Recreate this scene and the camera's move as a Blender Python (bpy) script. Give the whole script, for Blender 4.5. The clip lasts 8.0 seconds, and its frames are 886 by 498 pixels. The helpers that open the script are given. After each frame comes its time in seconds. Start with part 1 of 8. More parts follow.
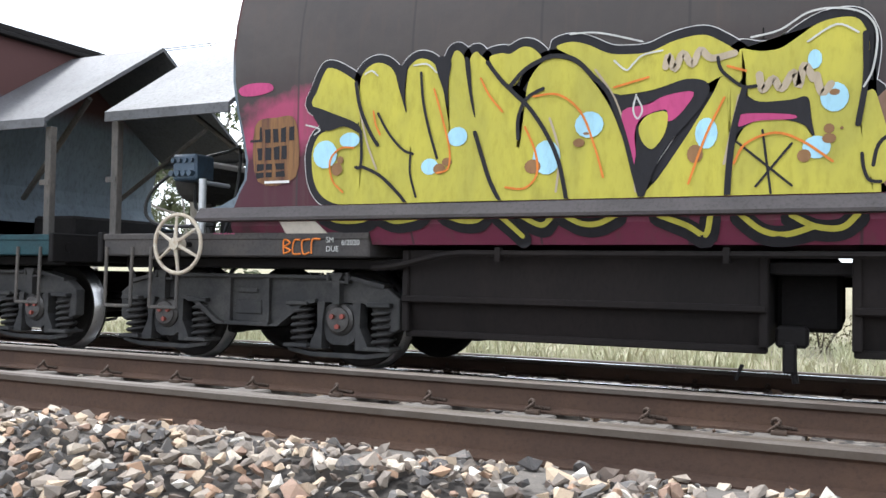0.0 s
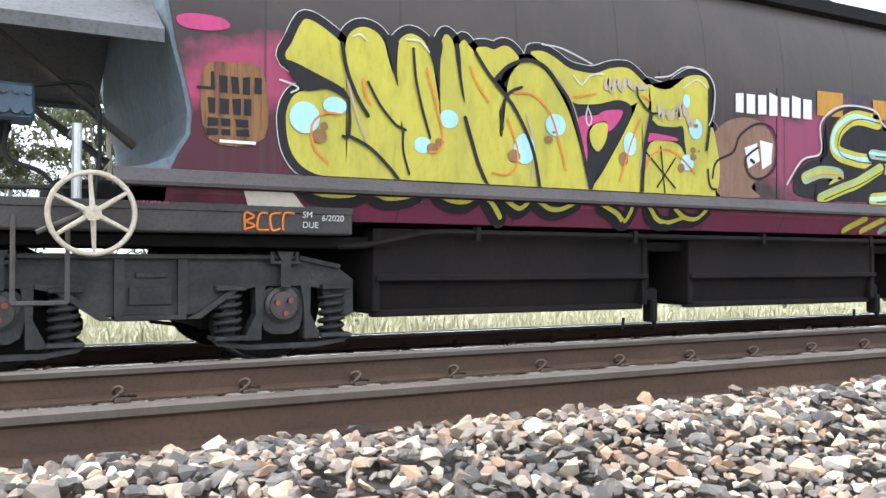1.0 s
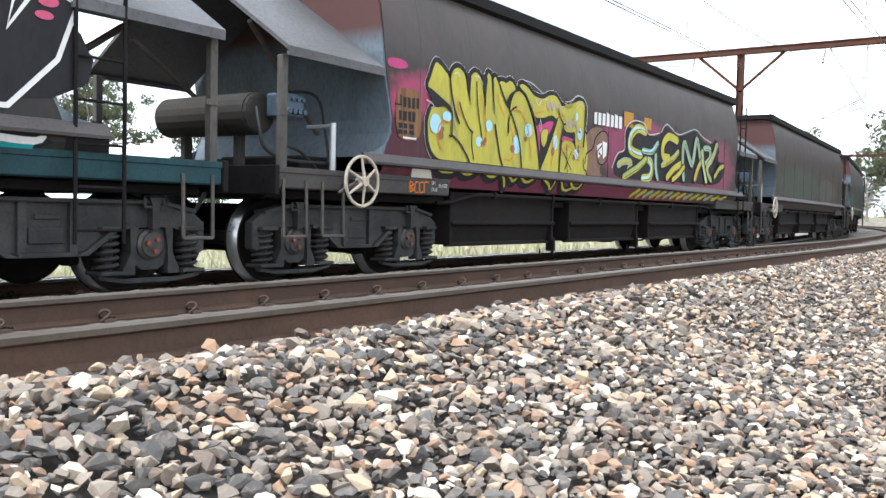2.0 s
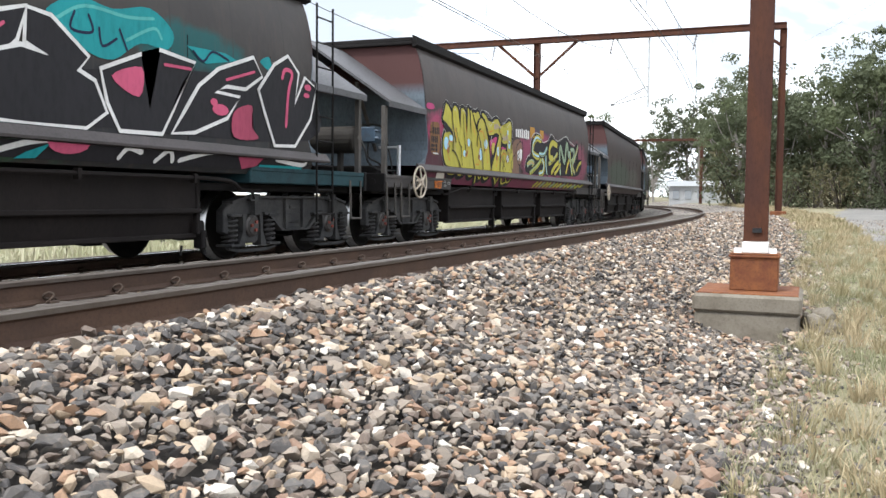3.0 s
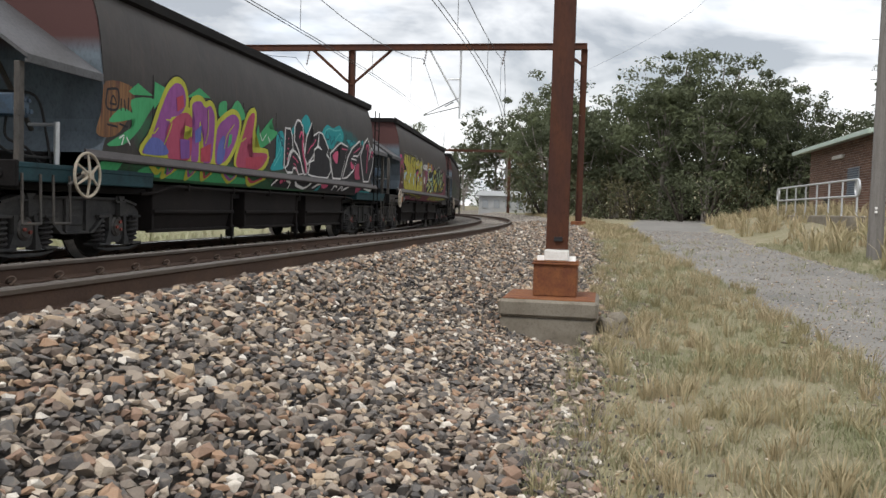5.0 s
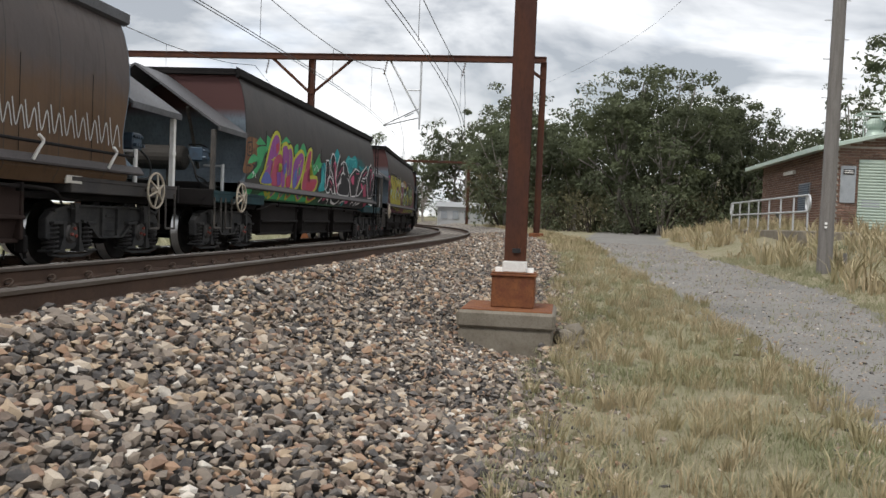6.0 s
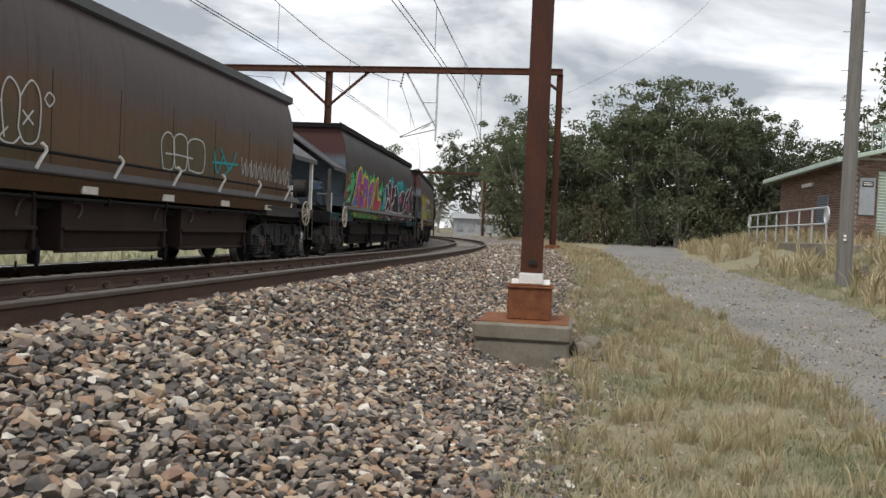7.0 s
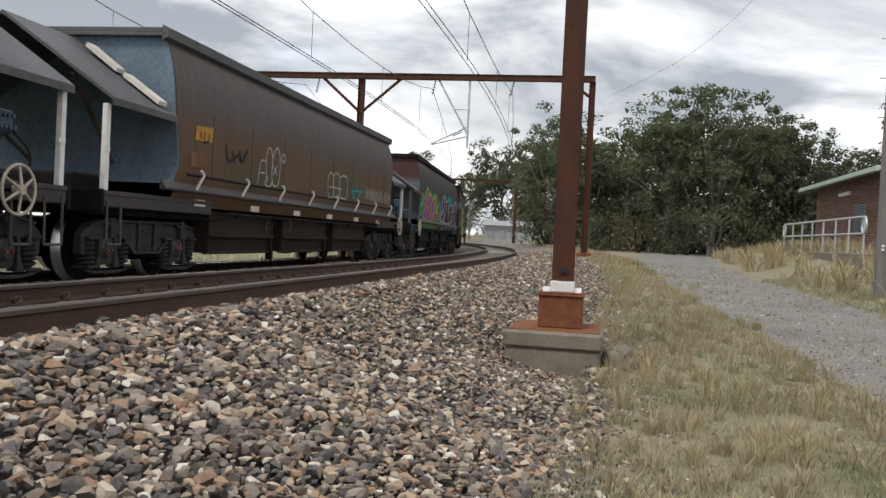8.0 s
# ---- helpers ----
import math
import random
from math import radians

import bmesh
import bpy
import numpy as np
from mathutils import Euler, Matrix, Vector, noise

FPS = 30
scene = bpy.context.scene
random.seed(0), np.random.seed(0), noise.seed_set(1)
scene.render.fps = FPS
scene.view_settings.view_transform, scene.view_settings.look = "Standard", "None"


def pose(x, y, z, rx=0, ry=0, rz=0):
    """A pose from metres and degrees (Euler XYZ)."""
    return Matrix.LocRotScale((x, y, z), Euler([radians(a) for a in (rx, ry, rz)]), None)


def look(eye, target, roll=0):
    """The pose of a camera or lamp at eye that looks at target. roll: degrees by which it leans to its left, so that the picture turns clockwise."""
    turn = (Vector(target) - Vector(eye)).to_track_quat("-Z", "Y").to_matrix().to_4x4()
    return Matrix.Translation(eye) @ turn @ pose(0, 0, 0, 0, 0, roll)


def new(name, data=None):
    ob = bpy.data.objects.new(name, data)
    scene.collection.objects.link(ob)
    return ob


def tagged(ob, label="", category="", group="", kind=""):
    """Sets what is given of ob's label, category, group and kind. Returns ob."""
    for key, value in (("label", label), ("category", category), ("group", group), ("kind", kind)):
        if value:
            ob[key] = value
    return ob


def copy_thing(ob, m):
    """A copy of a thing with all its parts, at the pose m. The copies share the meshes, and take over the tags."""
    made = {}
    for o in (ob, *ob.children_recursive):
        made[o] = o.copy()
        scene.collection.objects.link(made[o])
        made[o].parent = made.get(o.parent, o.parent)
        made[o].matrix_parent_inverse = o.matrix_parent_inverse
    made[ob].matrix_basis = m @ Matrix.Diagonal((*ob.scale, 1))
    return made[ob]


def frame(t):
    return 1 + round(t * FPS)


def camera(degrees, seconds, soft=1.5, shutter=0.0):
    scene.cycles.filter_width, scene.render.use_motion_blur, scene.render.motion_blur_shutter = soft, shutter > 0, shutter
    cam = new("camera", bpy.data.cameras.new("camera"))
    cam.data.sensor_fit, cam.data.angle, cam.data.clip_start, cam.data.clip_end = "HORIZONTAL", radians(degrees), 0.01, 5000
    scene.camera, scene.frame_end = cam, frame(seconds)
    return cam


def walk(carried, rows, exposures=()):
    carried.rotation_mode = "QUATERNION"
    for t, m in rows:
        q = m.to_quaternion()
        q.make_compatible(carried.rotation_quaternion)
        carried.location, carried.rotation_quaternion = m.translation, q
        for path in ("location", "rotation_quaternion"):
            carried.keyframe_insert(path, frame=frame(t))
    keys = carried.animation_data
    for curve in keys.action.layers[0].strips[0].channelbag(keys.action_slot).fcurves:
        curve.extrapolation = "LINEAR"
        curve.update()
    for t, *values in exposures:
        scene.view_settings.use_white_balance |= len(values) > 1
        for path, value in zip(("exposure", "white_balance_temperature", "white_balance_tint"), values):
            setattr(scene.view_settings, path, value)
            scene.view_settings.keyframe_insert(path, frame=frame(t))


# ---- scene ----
cam = camera(53.43, 8.0)
# seconds, place, yaw, pitch, roll
PATH = [
    (0.0, -0.215, -0.005, 0.027, 25.28, 1.68, -0.92), (0.3, -0.188, -0.012, 0.016, 8.93, 2.02, -1.37),
    (0.5, -0.109, 0.029, 0.004, -1.38, 1.72, -1.33), (0.6, -0.121, 0.049, -0.001, -7.10, 1.13, -1.46),
    (0.8, -0.13, 0.07, -0.013, -19.30, 0.66, -0.75), (1.0, -0.027, 0.056, -0.011, -28.92, 0.61, -0.26),
    (1.2, -0.012, 0.03, -0.001, -36.37, -0.77, -0.72), (1.5, 0.032, 0.056, -0.010, -46.05, -1.83, -1.27),
    (2.0, 0.096, 0.061, -0.020, -55.21, -2.49, -1.34), (2.2, 0.10, 0.05, -0.018, -58.5, -2.7, -1.2),
    (3.3, 0.108, -0.003, -0.004, -69.09, -3.354, -0.48), (3.5, 0.108, -0.005, -0.005, -69.75, -3.35, -0.52),
    (4.0, 0.106, -0.008, -0.008, -72.01, -3.27, -0.675), (4.5, 0.105, -0.010, -0.010, -75.37, -3.12, -1.22),
    (5.0, 0.104, -0.012, -0.008, -79.56, -2.63, -1.66), (5.2, 0.104, -0.012, -0.008, -80.88, -2.44, -1.76),
    (6.3, 0.10, -0.008, -0.008, -82.27, -1.83, -2.34), (6.5, 0.10, -0.006, -0.008, -81.88, -1.575, -2.40),
    (7.0, 0.10, -0.006, -0.008, -81.21, -1.13, -2.44), (7.5, 0.10, -0.005, -0.005, -80.59, -0.91, -2.70),
    (8.0, 0.10, -0.002, -0.005, -79.20, -0.78, -2.85)]
walk(cam, [(t, pose(x, y, z, 90 + p, r, w)) for t, x, y, z, w, p, r in PATH],
     exposures=[(0.0, 0.57, 5950, 10), (1.0, 0.86, 5900, 9), (2.0, 0.58, 5950, 8), (3.5, 0.05, 6250, 10), (4.5, -0.43, 6400, 10), (5.0, -0.59, 6450, 10), (6.5, -0.73, 6450, 10), (8.0, -0.80, 6450, 10)])

# ---- light: a bright, lightly clouded sky with a veiled high sun ----
world = bpy.data.worlds.new("sky")
scene.world = world
world.use_nodes = True
wt = world.node_tree
wt.nodes.clear()
SUN_EL, SUN_AZ = 56.0, 150.0   # azimuth of the sun measured from +x towards +y


def wnode(kind, **kw):
    n = wt.nodes.new(kind)
    for k, v in kw.items():
        n.inputs[k].default_value = v
    return n


sky = wt.nodes.new("ShaderNodeTexSky")
sky.sky_type = "NISHITA"
sky.sun_disc = False
sky.sun_elevation = radians(SUN_EL)
sky.sun_rotation = radians(90 - SUN_AZ)
sky.dust_density = 2.0
tc = wt.nodes.new("ShaderNodeTexCoord")
mp = wt.nodes.new("ShaderNodeMapping")
mp.inputs["Scale"].default_value = (1.0, 1.0, 3.2)
wt.links.new(tc.outputs["Generated"], mp.inputs["Vector"])
cl = wnode("ShaderNodeTexNoise", Scale=2.6, Detail=9.0, Roughness=0.56, Distortion=0.35)
wt.links.new(mp.outputs["Vector"], cl.inputs["Vector"])
ramp = wt.nodes.new("ShaderNodeValToRGB")
ramp.color_ramp.elements[0].position = 0.36
ramp.color_ramp.elements[0].color = (0.30, 0.30, 0.30, 1)
ramp.color_ramp.elements[1].position = 0.53
ramp.color_ramp.elements[1].color = (1, 1, 1, 1)
wt.links.new(cl.outputs["Fac"], ramp.inputs["Fac"])
shade = wnode("ShaderNodeTexNoise", Scale=4.2, Detail=6.0, Roughness=0.55)
wt.links.new(mp.outputs["Vector"], shade.inputs["Vector"])
ramp2 = wt.nodes.new("ShaderNodeValToRGB")
ramp2.color_ramp.elements[0].position = 0.24
ramp2.color_ramp.elements[0].color = (17.5, 20.2, 24.0, 1)
ramp2.color_ramp.elements[1].position = 0.47
ramp2.color_ramp.elements[1].color = (24.5, 24.7, 24.9, 1)
wt.links.new(shade.outputs["Fac"], ramp2.inputs["Fac"])
mixw = wt.nodes.new("ShaderNodeMix")
mixw.data_type = "RGBA"
wt.links.new(ramp.outputs["Color"], mixw.inputs["Factor"])
wt.links.new(sky.outputs["Color"], mixw.inputs["A"])
wt.links.new(ramp2.outputs["Color"], mixw.inputs["B"])
bg = wnode("ShaderNodeBackground", Strength=0.086)
wt.links.new(mixw.outputs["Result"], bg.inputs["Color"])
wo = wt.nodes.new("ShaderNodeOutputWorld")
wt.links.new(bg.outputs["Background"], wo.inputs["Surface"])

sun_data = bpy.data.lights.new("sun", "SUN")
sun_data.energy = 3.9
sun_data.angle = radians(12)
sun_data.color = (1.0, 0.96, 0.9)
sun = new("sun", sun_data)
a, e = radians(SUN_AZ), radians(SUN_EL)
sun.matrix_world = look((30 * math.cos(a) * math.cos(e), 30 * math.sin(a) * math.cos(e), 30 * math.sin(e)), (0, 0, 0))


# ---- materials ----
def nodes_of(name):
    m = bpy.data.materials.new(name)
    m.use_nodes = True
    return m, m.node_tree, m.node_tree.nodes["Principled BSDF"]


def add(nt, kind, ins=None):
    n = nt.nodes.new(kind)
    for k, v in (ins or {}).items():
        if hasattr(v, "is_output"):
            nt.links.new(v, n.inputs[k])
        else:
            n.inputs[k].default_value = v
    return n


def mixc(nt, fac, ca, cb, blend="MIX"):
    n = nt.nodes.new("ShaderNodeMix")
    n.data_type = "RGBA"
    n.blend_type = blend
    for key, v in (("Factor", fac), ("A", ca), ("B", cb)):
        if hasattr(v, "is_output"):
            nt.links.new(v, n.inputs[key])
        elif key == "Factor":
            n.inputs[key].default_value = v
        else:
            n.inputs[key].default_value = (*v, 1) if len(v) == 3 else v
    return n.outputs["Result"]


def ramped(nt, src, lo, hi):
    n = add(nt, "ShaderNodeMapRange", {"Value": src, "From Min": lo, "From Max": hi})
    n.clamp = True
    return n.outputs["Result"]


def noise_at(nt, vec, scale, detail=5.0, rough=0.6, distortion=0.0):
    return add(nt, "ShaderNodeTexNoise", {"Vector": vec, "Scale": scale, "Detail": detail, "Roughness": rough, "Distortion": distortion}).outputs["Fac"]


def surface(name, base, worn=None, dirt=None, rough=0.8, metal=0.0, coarse=2.0, fine=40.0, bump=0.3, worn_amount=0.5,
            stretch=(1, 1, 1), vary=0.0, island=False):
    """A worn surface: base colour, a second colour in large patches, a third in fine specks, and fine relief."""
    m, nt, b = nodes_of(name)
    obj = add(nt, "ShaderNodeTexCoord").outputs["Object"]
    vec = add(nt, "ShaderNodeMapping", {"Vector": obj, "Scale": stretch}).outputs["Vector"]
    big = noise_at(nt, vec, coarse, 6.0, 0.65, 0.4)
    small = noise_at(nt, vec, fine, 6.0, 0.7)
    col = mixc(nt, ramped(nt, big, 0.42, 0.68), base, worn or tuple(c * 0.7 for c in base))
    col = mixc(nt, mul(nt, ramped(nt, small, 0.48, 0.75), worn_amount), col, dirt or tuple(c * 0.5 for c in base))
    if vary or island:
        src = add(nt, "ShaderNodeNewGeometry").outputs["Random Per Island"] if island else add(nt, "ShaderNodeObjectInfo").outputs["Random"]
        v = add(nt, "ShaderNodeMapRange", {"Value": src, "To Min": 1 - vary, "To Max": 1 + vary}).outputs["Result"]
        hs = add(nt, "ShaderNodeHueSaturation", {"Color": col, "Value": v})
        col = hs.outputs["Color"]
    nt.links.new(col, b.inputs["Base Color"])
    r = add(nt, "ShaderNodeMapRange", {"Value": small, "To Min": rough - 0.12, "To Max": min(1.0, rough + 0.12)}).outputs["Result"]
    nt.links.new(r, b.inputs["Roughness"])
    b.inputs["Metallic"].default_value = metal
    if rough > 0.55:
        b.inputs["Specular IOR Level"].default_value = 0.2
    if bump:
        bp = add(nt, "ShaderNodeBump", {"Height": small, "Strength": bump, "Distance": 0.01})
        nt.links.new(bp.outputs["Normal"], b.inputs["Normal"])
    return m


def mul(nt, x, k):
    n = nt.nodes.new("ShaderNodeMath")
    n.operation = "MULTIPLY"
    for i, v in ((0, x), (1, k)):
        if hasattr(v, "is_output"):
            nt.links.new(v, n.inputs[i])
        else:
            n.inputs[i].default_value = v
    return n.outputs[0]


def math2(nt, op, x, y=None):
    n = nt.nodes.new("ShaderNodeMath")
    n.operation = op
    for i, v in ((0, x), (1, y)):
        if v is None:
            continue
        if hasattr(v, "is_output"):
            nt.links.new(v, n.inputs[i])
        else:
            n.inputs[i].default_value = v
    return n.outputs[0]


def stone_material(name, island=True):
    """Crushed rock: greys, buff and rust stones, told apart stone by stone."""
    m, nt, b = nodes_of(name)
    rnd = add(nt, "ShaderNodeNewGeometry").outputs["Random Per Island"] if island else add(nt, "ShaderNodeObjectInfo").outputs["Random"]
    cr = nt.nodes.new("ShaderNodeValToRGB")
    cr.color_ramp.interpolation = "CONSTANT"
    cols = [(0.0, (0.055, 0.050, 0.048)), (0.14, (0.175, 0.146, 0.12)), (0.30, (0.105, 0.096, 0.089)), (0.43, (0.26, 0.215, 0.172)),
            (0.56, (0.38, 0.29, 0.20)), (0.67, (0.13, 0.097, 0.077)), (0.77, (0.31, 0.195, 0.122)), (0.83, (0.46, 0.39, 0.31)),
            (0.90, (0.23, 0.145, 0.10)), (0.96, (0.58, 0.535, 0.47))]
    els = cr.color_ramp.elements
    while len(els) < len(cols):
        els.new(0.5)
    for el, (p, c) in zip(els, cols):
        el.position, el.color = p, (*c, 1)
    nt.links.new(rnd, cr.inputs["Fac"])
    obj = add(nt, "ShaderNodeNewGeometry").outputs["Position"]
    n1 = noise_at(nt, obj, 28.0, 6.0, 0.7, 0.6)
    n2 = noise_at(nt, obj, 140.0, 4.0, 0.7)
    col = mixc(nt, mul(nt, ramped(nt, n1, 0.5, 0.7), 0.32), cr.outputs["Color"], (0.36, 0.28, 0.20))
    col = mixc(nt, mul(nt, ramped(nt, n2, 0.45, 0.75), 0.35), col, (0.09, 0.086, 0.083))
    nt.links.new(col, b.inputs["Base Color"])
    b.inputs["Roughness"].default_value = 0.88
    bp = add(nt, "ShaderNodeBump", {"Height": n2, "Strength": 0.5, "Distance": 0.006})
    nt.links.new(bp.outputs["Normal"], b.inputs["Normal"])
    return m


M_STONE = stone_material("crushed_stone")
M_STONE_ONE = stone_material("crushed_stone_single", island=False)

def far_ballast_material():
    """Crushed stone seen from afar: cells of differing greys and buffs with dark joints."""
    m, nt, b = nodes_of("distant_crushed_stone")
    pos = add(nt, "ShaderNodeNewGeometry").outputs["Position"]
    v = add(nt, "ShaderNodeTexVoronoi", {"Vector": pos, "Scale": 16.0})
    sepc = add(nt, "ShaderNodeSeparateColor", {"Color": v.outputs["Color"]})
    col = mixc(nt, sepc.outputs["Red"], (0.16, 0.148, 0.138), (0.42, 0.38, 0.33))
    col = mixc(nt, mul(nt, sepc.outputs["Green"], 0.4), col, (0.27, 0.19, 0.13))
    col = mixc(nt, ramped(nt, v.outputs["Distance"], 0.42, 0.7), col, (0.06, 0.055, 0.05))
    nt.links.new(col, b.inputs["Base Color"])
    b.inputs["Roughness"].default_value = 0.9
    h = math2(nt, "SUBTRACT", 1.0, v.outputs["Distance"])
    bp = add(nt, "ShaderNodeBump", {"Height": h, "Strength": 1.0, "Distance": 0.04})
    nt.links.new(bp.outputs["Normal"], b.inputs["Normal"])
    return m


M_FARSTONE = far_ballast_material()
M_RAIL = surface("rusty_rail_steel", (0.066, 0.041, 0.030), (0.092, 0.055, 0.037), (0.034, 0.025, 0.021), 0.75, 0.15, 1.5, 60, 0.3)
M_RAILTOP = surface("dull_rail_head", (0.105, 0.088, 0.074), (0.078, 0.060, 0.048), (0.065, 0.05, 0.04), 0.5, 0.5, 3.0, 80, 0.1)
M_SHINY = surface("polished_rail_head", (0.62, 0.62, 0.62), (0.5, 0.5, 0.5), (0.4, 0.4, 0.4), 0.25, 1.0, 3, 80, 0.05, 0.3)
M_CLIP = surface("rusty_spring_clip", (0.062, 0.044, 0.034), (0.082, 0.056, 0.040), (0.048, 0.036, 0.030), 0.7, 0.3, 8, 90, 0.2)
M_SLEEPER = surface("weathered_sleeper", (0.14, 0.125, 0.11), (0.10, 0.09, 0.08), (0.06, 0.055, 0.05), 0.9, 0, 3, 30, 0.6, 0.7, (1, 6, 6))
M_GRASSGROUND = surface("dry_grass_ground", (0.215, 0.19, 0.125), (0.15, 0.148, 0.08), (0.30, 0.27, 0.20), 0.95, 0, 1.3, 55, 1.0, 0.85)
M_ROAD = surface("gravel_track", (0.20, 0.19, 0.175), (0.15, 0.145, 0.135), (0.075, 0.072, 0.068), 0.95, 0, 0.6, 22, 0.7, 0.8)
# near-black bed: the shade between the stones is put into its colour
M_SHADED_BED = surface("shade_dark_ballast_bed", (0.046, 0.041, 0.037), (0.066, 0.058, 0.051), (0.035, 0.032, 0.029), 0.95, 0, 3.0, 26, 1.0, 0.8)
M_RUST = surface("rusty_red_steel", (0.060, 0.026, 0.019), (0.097, 0.037, 0.018), (0.026, 0.014, 0.012), 0.72, 0.2, 1.6, 34, 0.25, 0.6, (1, 1, 0.35))
M_RUST2 = surface("orange_rust_plate", (0.204, 0.082, 0.034), (0.130, 0.048, 0.027), (0.068, 0.034, 0.024), 0.8, 0.1, 5.0, 50, 0.3, 0.6)
M_CONCRETE = surface("weathered_concrete", (0.20, 0.178, 0.145), (0.142, 0.122, 0.094), (0.078, 0.068, 0.052), 0.93, 0, 4.0, 45, 0.6, 0.6)
M_WHITEPAINT = surface("chalky_white_paint", (0.72, 0.71, 0.69), (0.6, 0.58, 0.55), (0.4, 0.36, 0.32), 0.8, 0, 8, 60, 0.2, 0.3)
M_GALV = surface("galvanised_steel", (0.50, 0.51, 0.52), (0.42, 0.43, 0.44), (0.33, 0.33, 0.33), 0.5, 0.6, 6, 50, 0.1, 0.4)
M_WIRE = surface("dark_wire", (0.07, 0.065, 0.06), (0.05, 0.05, 0.05), (0.09, 0.07, 0.06), 0.6, 0.5, 8, 50, 0)
M_PORCELAIN = surface("brown_insulator", (0.16, 0.11, 0.09), (0.12, 0.08, 0.07), None, 0.3, 0, 8, 50, 0)
M_POLEWOOD = surface("grey_weathered_timber", (0.184, 0.173, 0.163), (0.136, 0.126, 0.116), (0.075, 0.068, 0.065), 0.9, 0, 3, 30, 0.6, 0.7, (6, 6, 0.4))
M_BRICK = surface("brown_brick", (0.195, 0.122, 0.092), (0.15, 0.095, 0.075), (0.10, 0.07, 0.058), 0.9, 0, 6, 60, 0.4, 0.5, vary=0.28)
M_MORTAR = surface("pale_mortar", (0.44, 0.41, 0.37), (0.37, 0.34, 0.31), (0.3, 0.28, 0.25), 0.95, 0, 6, 60, 0.4)
M_ROOF = surface("pale_green_metal_roof", (0.36, 0.44, 0.38), (0.42, 0.48, 0.43), (0.27, 0.33, 0.28), 0.5, 0.2, 1.5, 30, 0.1)
M_GREYDOOR = surface("grey_painted_door", (0.30, 0.32, 0.34), (0.26, 0.28, 0.3), None, 0.6, 0, 3, 30, 0.05)
M_PALEGREEN = surface("pale_green_roller_door", (0.40, 0.47, 0.41), (0.36, 0.43, 0.38), None, 0.6, 0, 3, 30, 0.05)
M_BLACK = surface("black_paint", (0.02, 0.02, 0.022), (0.03, 0.03, 0.03), None, 0.6, 0, 4, 40, 0.05)

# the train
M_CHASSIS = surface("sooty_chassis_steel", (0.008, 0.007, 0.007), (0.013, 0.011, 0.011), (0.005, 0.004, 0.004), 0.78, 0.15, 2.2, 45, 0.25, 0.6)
M_SILL = surface("dusty_sill_steel", (0.052, 0.049, 0.049), (0.075, 0.066, 0.060), (0.022, 0.019, 0.018), 0.75, 0.1, 2.0, 40, 0.2, 0.6)
M_BOGIE = surface("dusty_cast_steel", (0.032, 0.032, 0.033), (0.066, 0.063, 0.060), (0.022, 0.022, 0.022), 0.7, 0.2, 3.0, 50, 0.3, 0.6)
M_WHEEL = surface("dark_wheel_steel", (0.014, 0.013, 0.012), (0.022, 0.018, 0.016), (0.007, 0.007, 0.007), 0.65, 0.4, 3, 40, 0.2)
M_TREAD = surface("polished_wheel_tread", (0.5, 0.5, 0.5), (0.42, 0.42, 0.42), None, 0.3, 1.0, 6, 60, 0.05)
M_SPRING = surface("grimy_spring_steel", (0.034, 0.032, 0.032), (0.05, 0.048, 0.046), (0.011, 0.011, 0.011), 0.65, 0.35, 5, 60, 0.2)
M_CAP = surface("greasy_axle_cap", (0.072, 0.066, 0.063), (0.036, 0.033, 0.030), (0.018, 0.018, 0.018), 0.45, 0.5, 8, 60, 0.2)
M_BOLT = surface("red_cap_screw", (0.26, 0.07, 0.055), (0.18, 0.06, 0.05), None, 0.6, 0.2, 8, 60, 0.1)
M_HANDWHEEL = surface("worn_cream_paint", (0.476, 0.433, 0.357), (0.374, 0.306, 0.230), (0.255, 0.162, 0.093), 0.65, 0.1, 12, 60, 0.2, 0.8)
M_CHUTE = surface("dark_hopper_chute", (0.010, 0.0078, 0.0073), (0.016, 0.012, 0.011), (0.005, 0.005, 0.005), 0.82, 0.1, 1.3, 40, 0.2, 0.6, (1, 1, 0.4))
M_CHUTE_RUST = surface("rust_brown_chute", (0.026, 0.016, 0.013), (0.034, 0.020, 0.016), (0.024, 0.016, 0.015), 0.82, 0.05, 1.3, 40, 0.2, 0.6, (1, 1, 0.4))
M_END_BLUE = surface("worn_blue_end_plate", (0.15, 0.20, 0.25), (0.10, 0.135, 0.165), (0.028, 0.03, 0.033), 0.75, 0.05, 1.6, 30, 0.15, 0.6, (1, 1, 0.45))
M_END = surface("blue_grey_end_plate", (0.135, 0.165, 0.195), (0.095, 0.118, 0.138), (0.045, 0.05, 0.052), 0.75, 0.05, 1.6, 30, 0.15, 0.6, (1, 1, 0.45))
nt_end, b_end = M_END.node_tree, M_END.node_tree.nodes["Principled BSDF"]
old_end = b_end.inputs["Base Color"].links[0].from_socket
sep_end = add(nt_end, "ShaderNodeSeparateXYZ", {"Vector": add(nt_end, "ShaderNodeTexCoord").outputs["Object"]})
nt_end.links.new(mixc(nt_end, ramped(nt_end, sep_end.outputs["Z"], 2.45, 2.65), old_end, (0.075, 0.036, 0.034)), b_end.inputs["Base Color"])
M_CANOPY = surface("grey_dusty_canopy", (0.105, 0.105, 0.112), (0.08, 0.08, 0.082), (0.031, 0.029, 0.029), 0.6, 0.1, 1.6, 30, 0.15, 0.6)
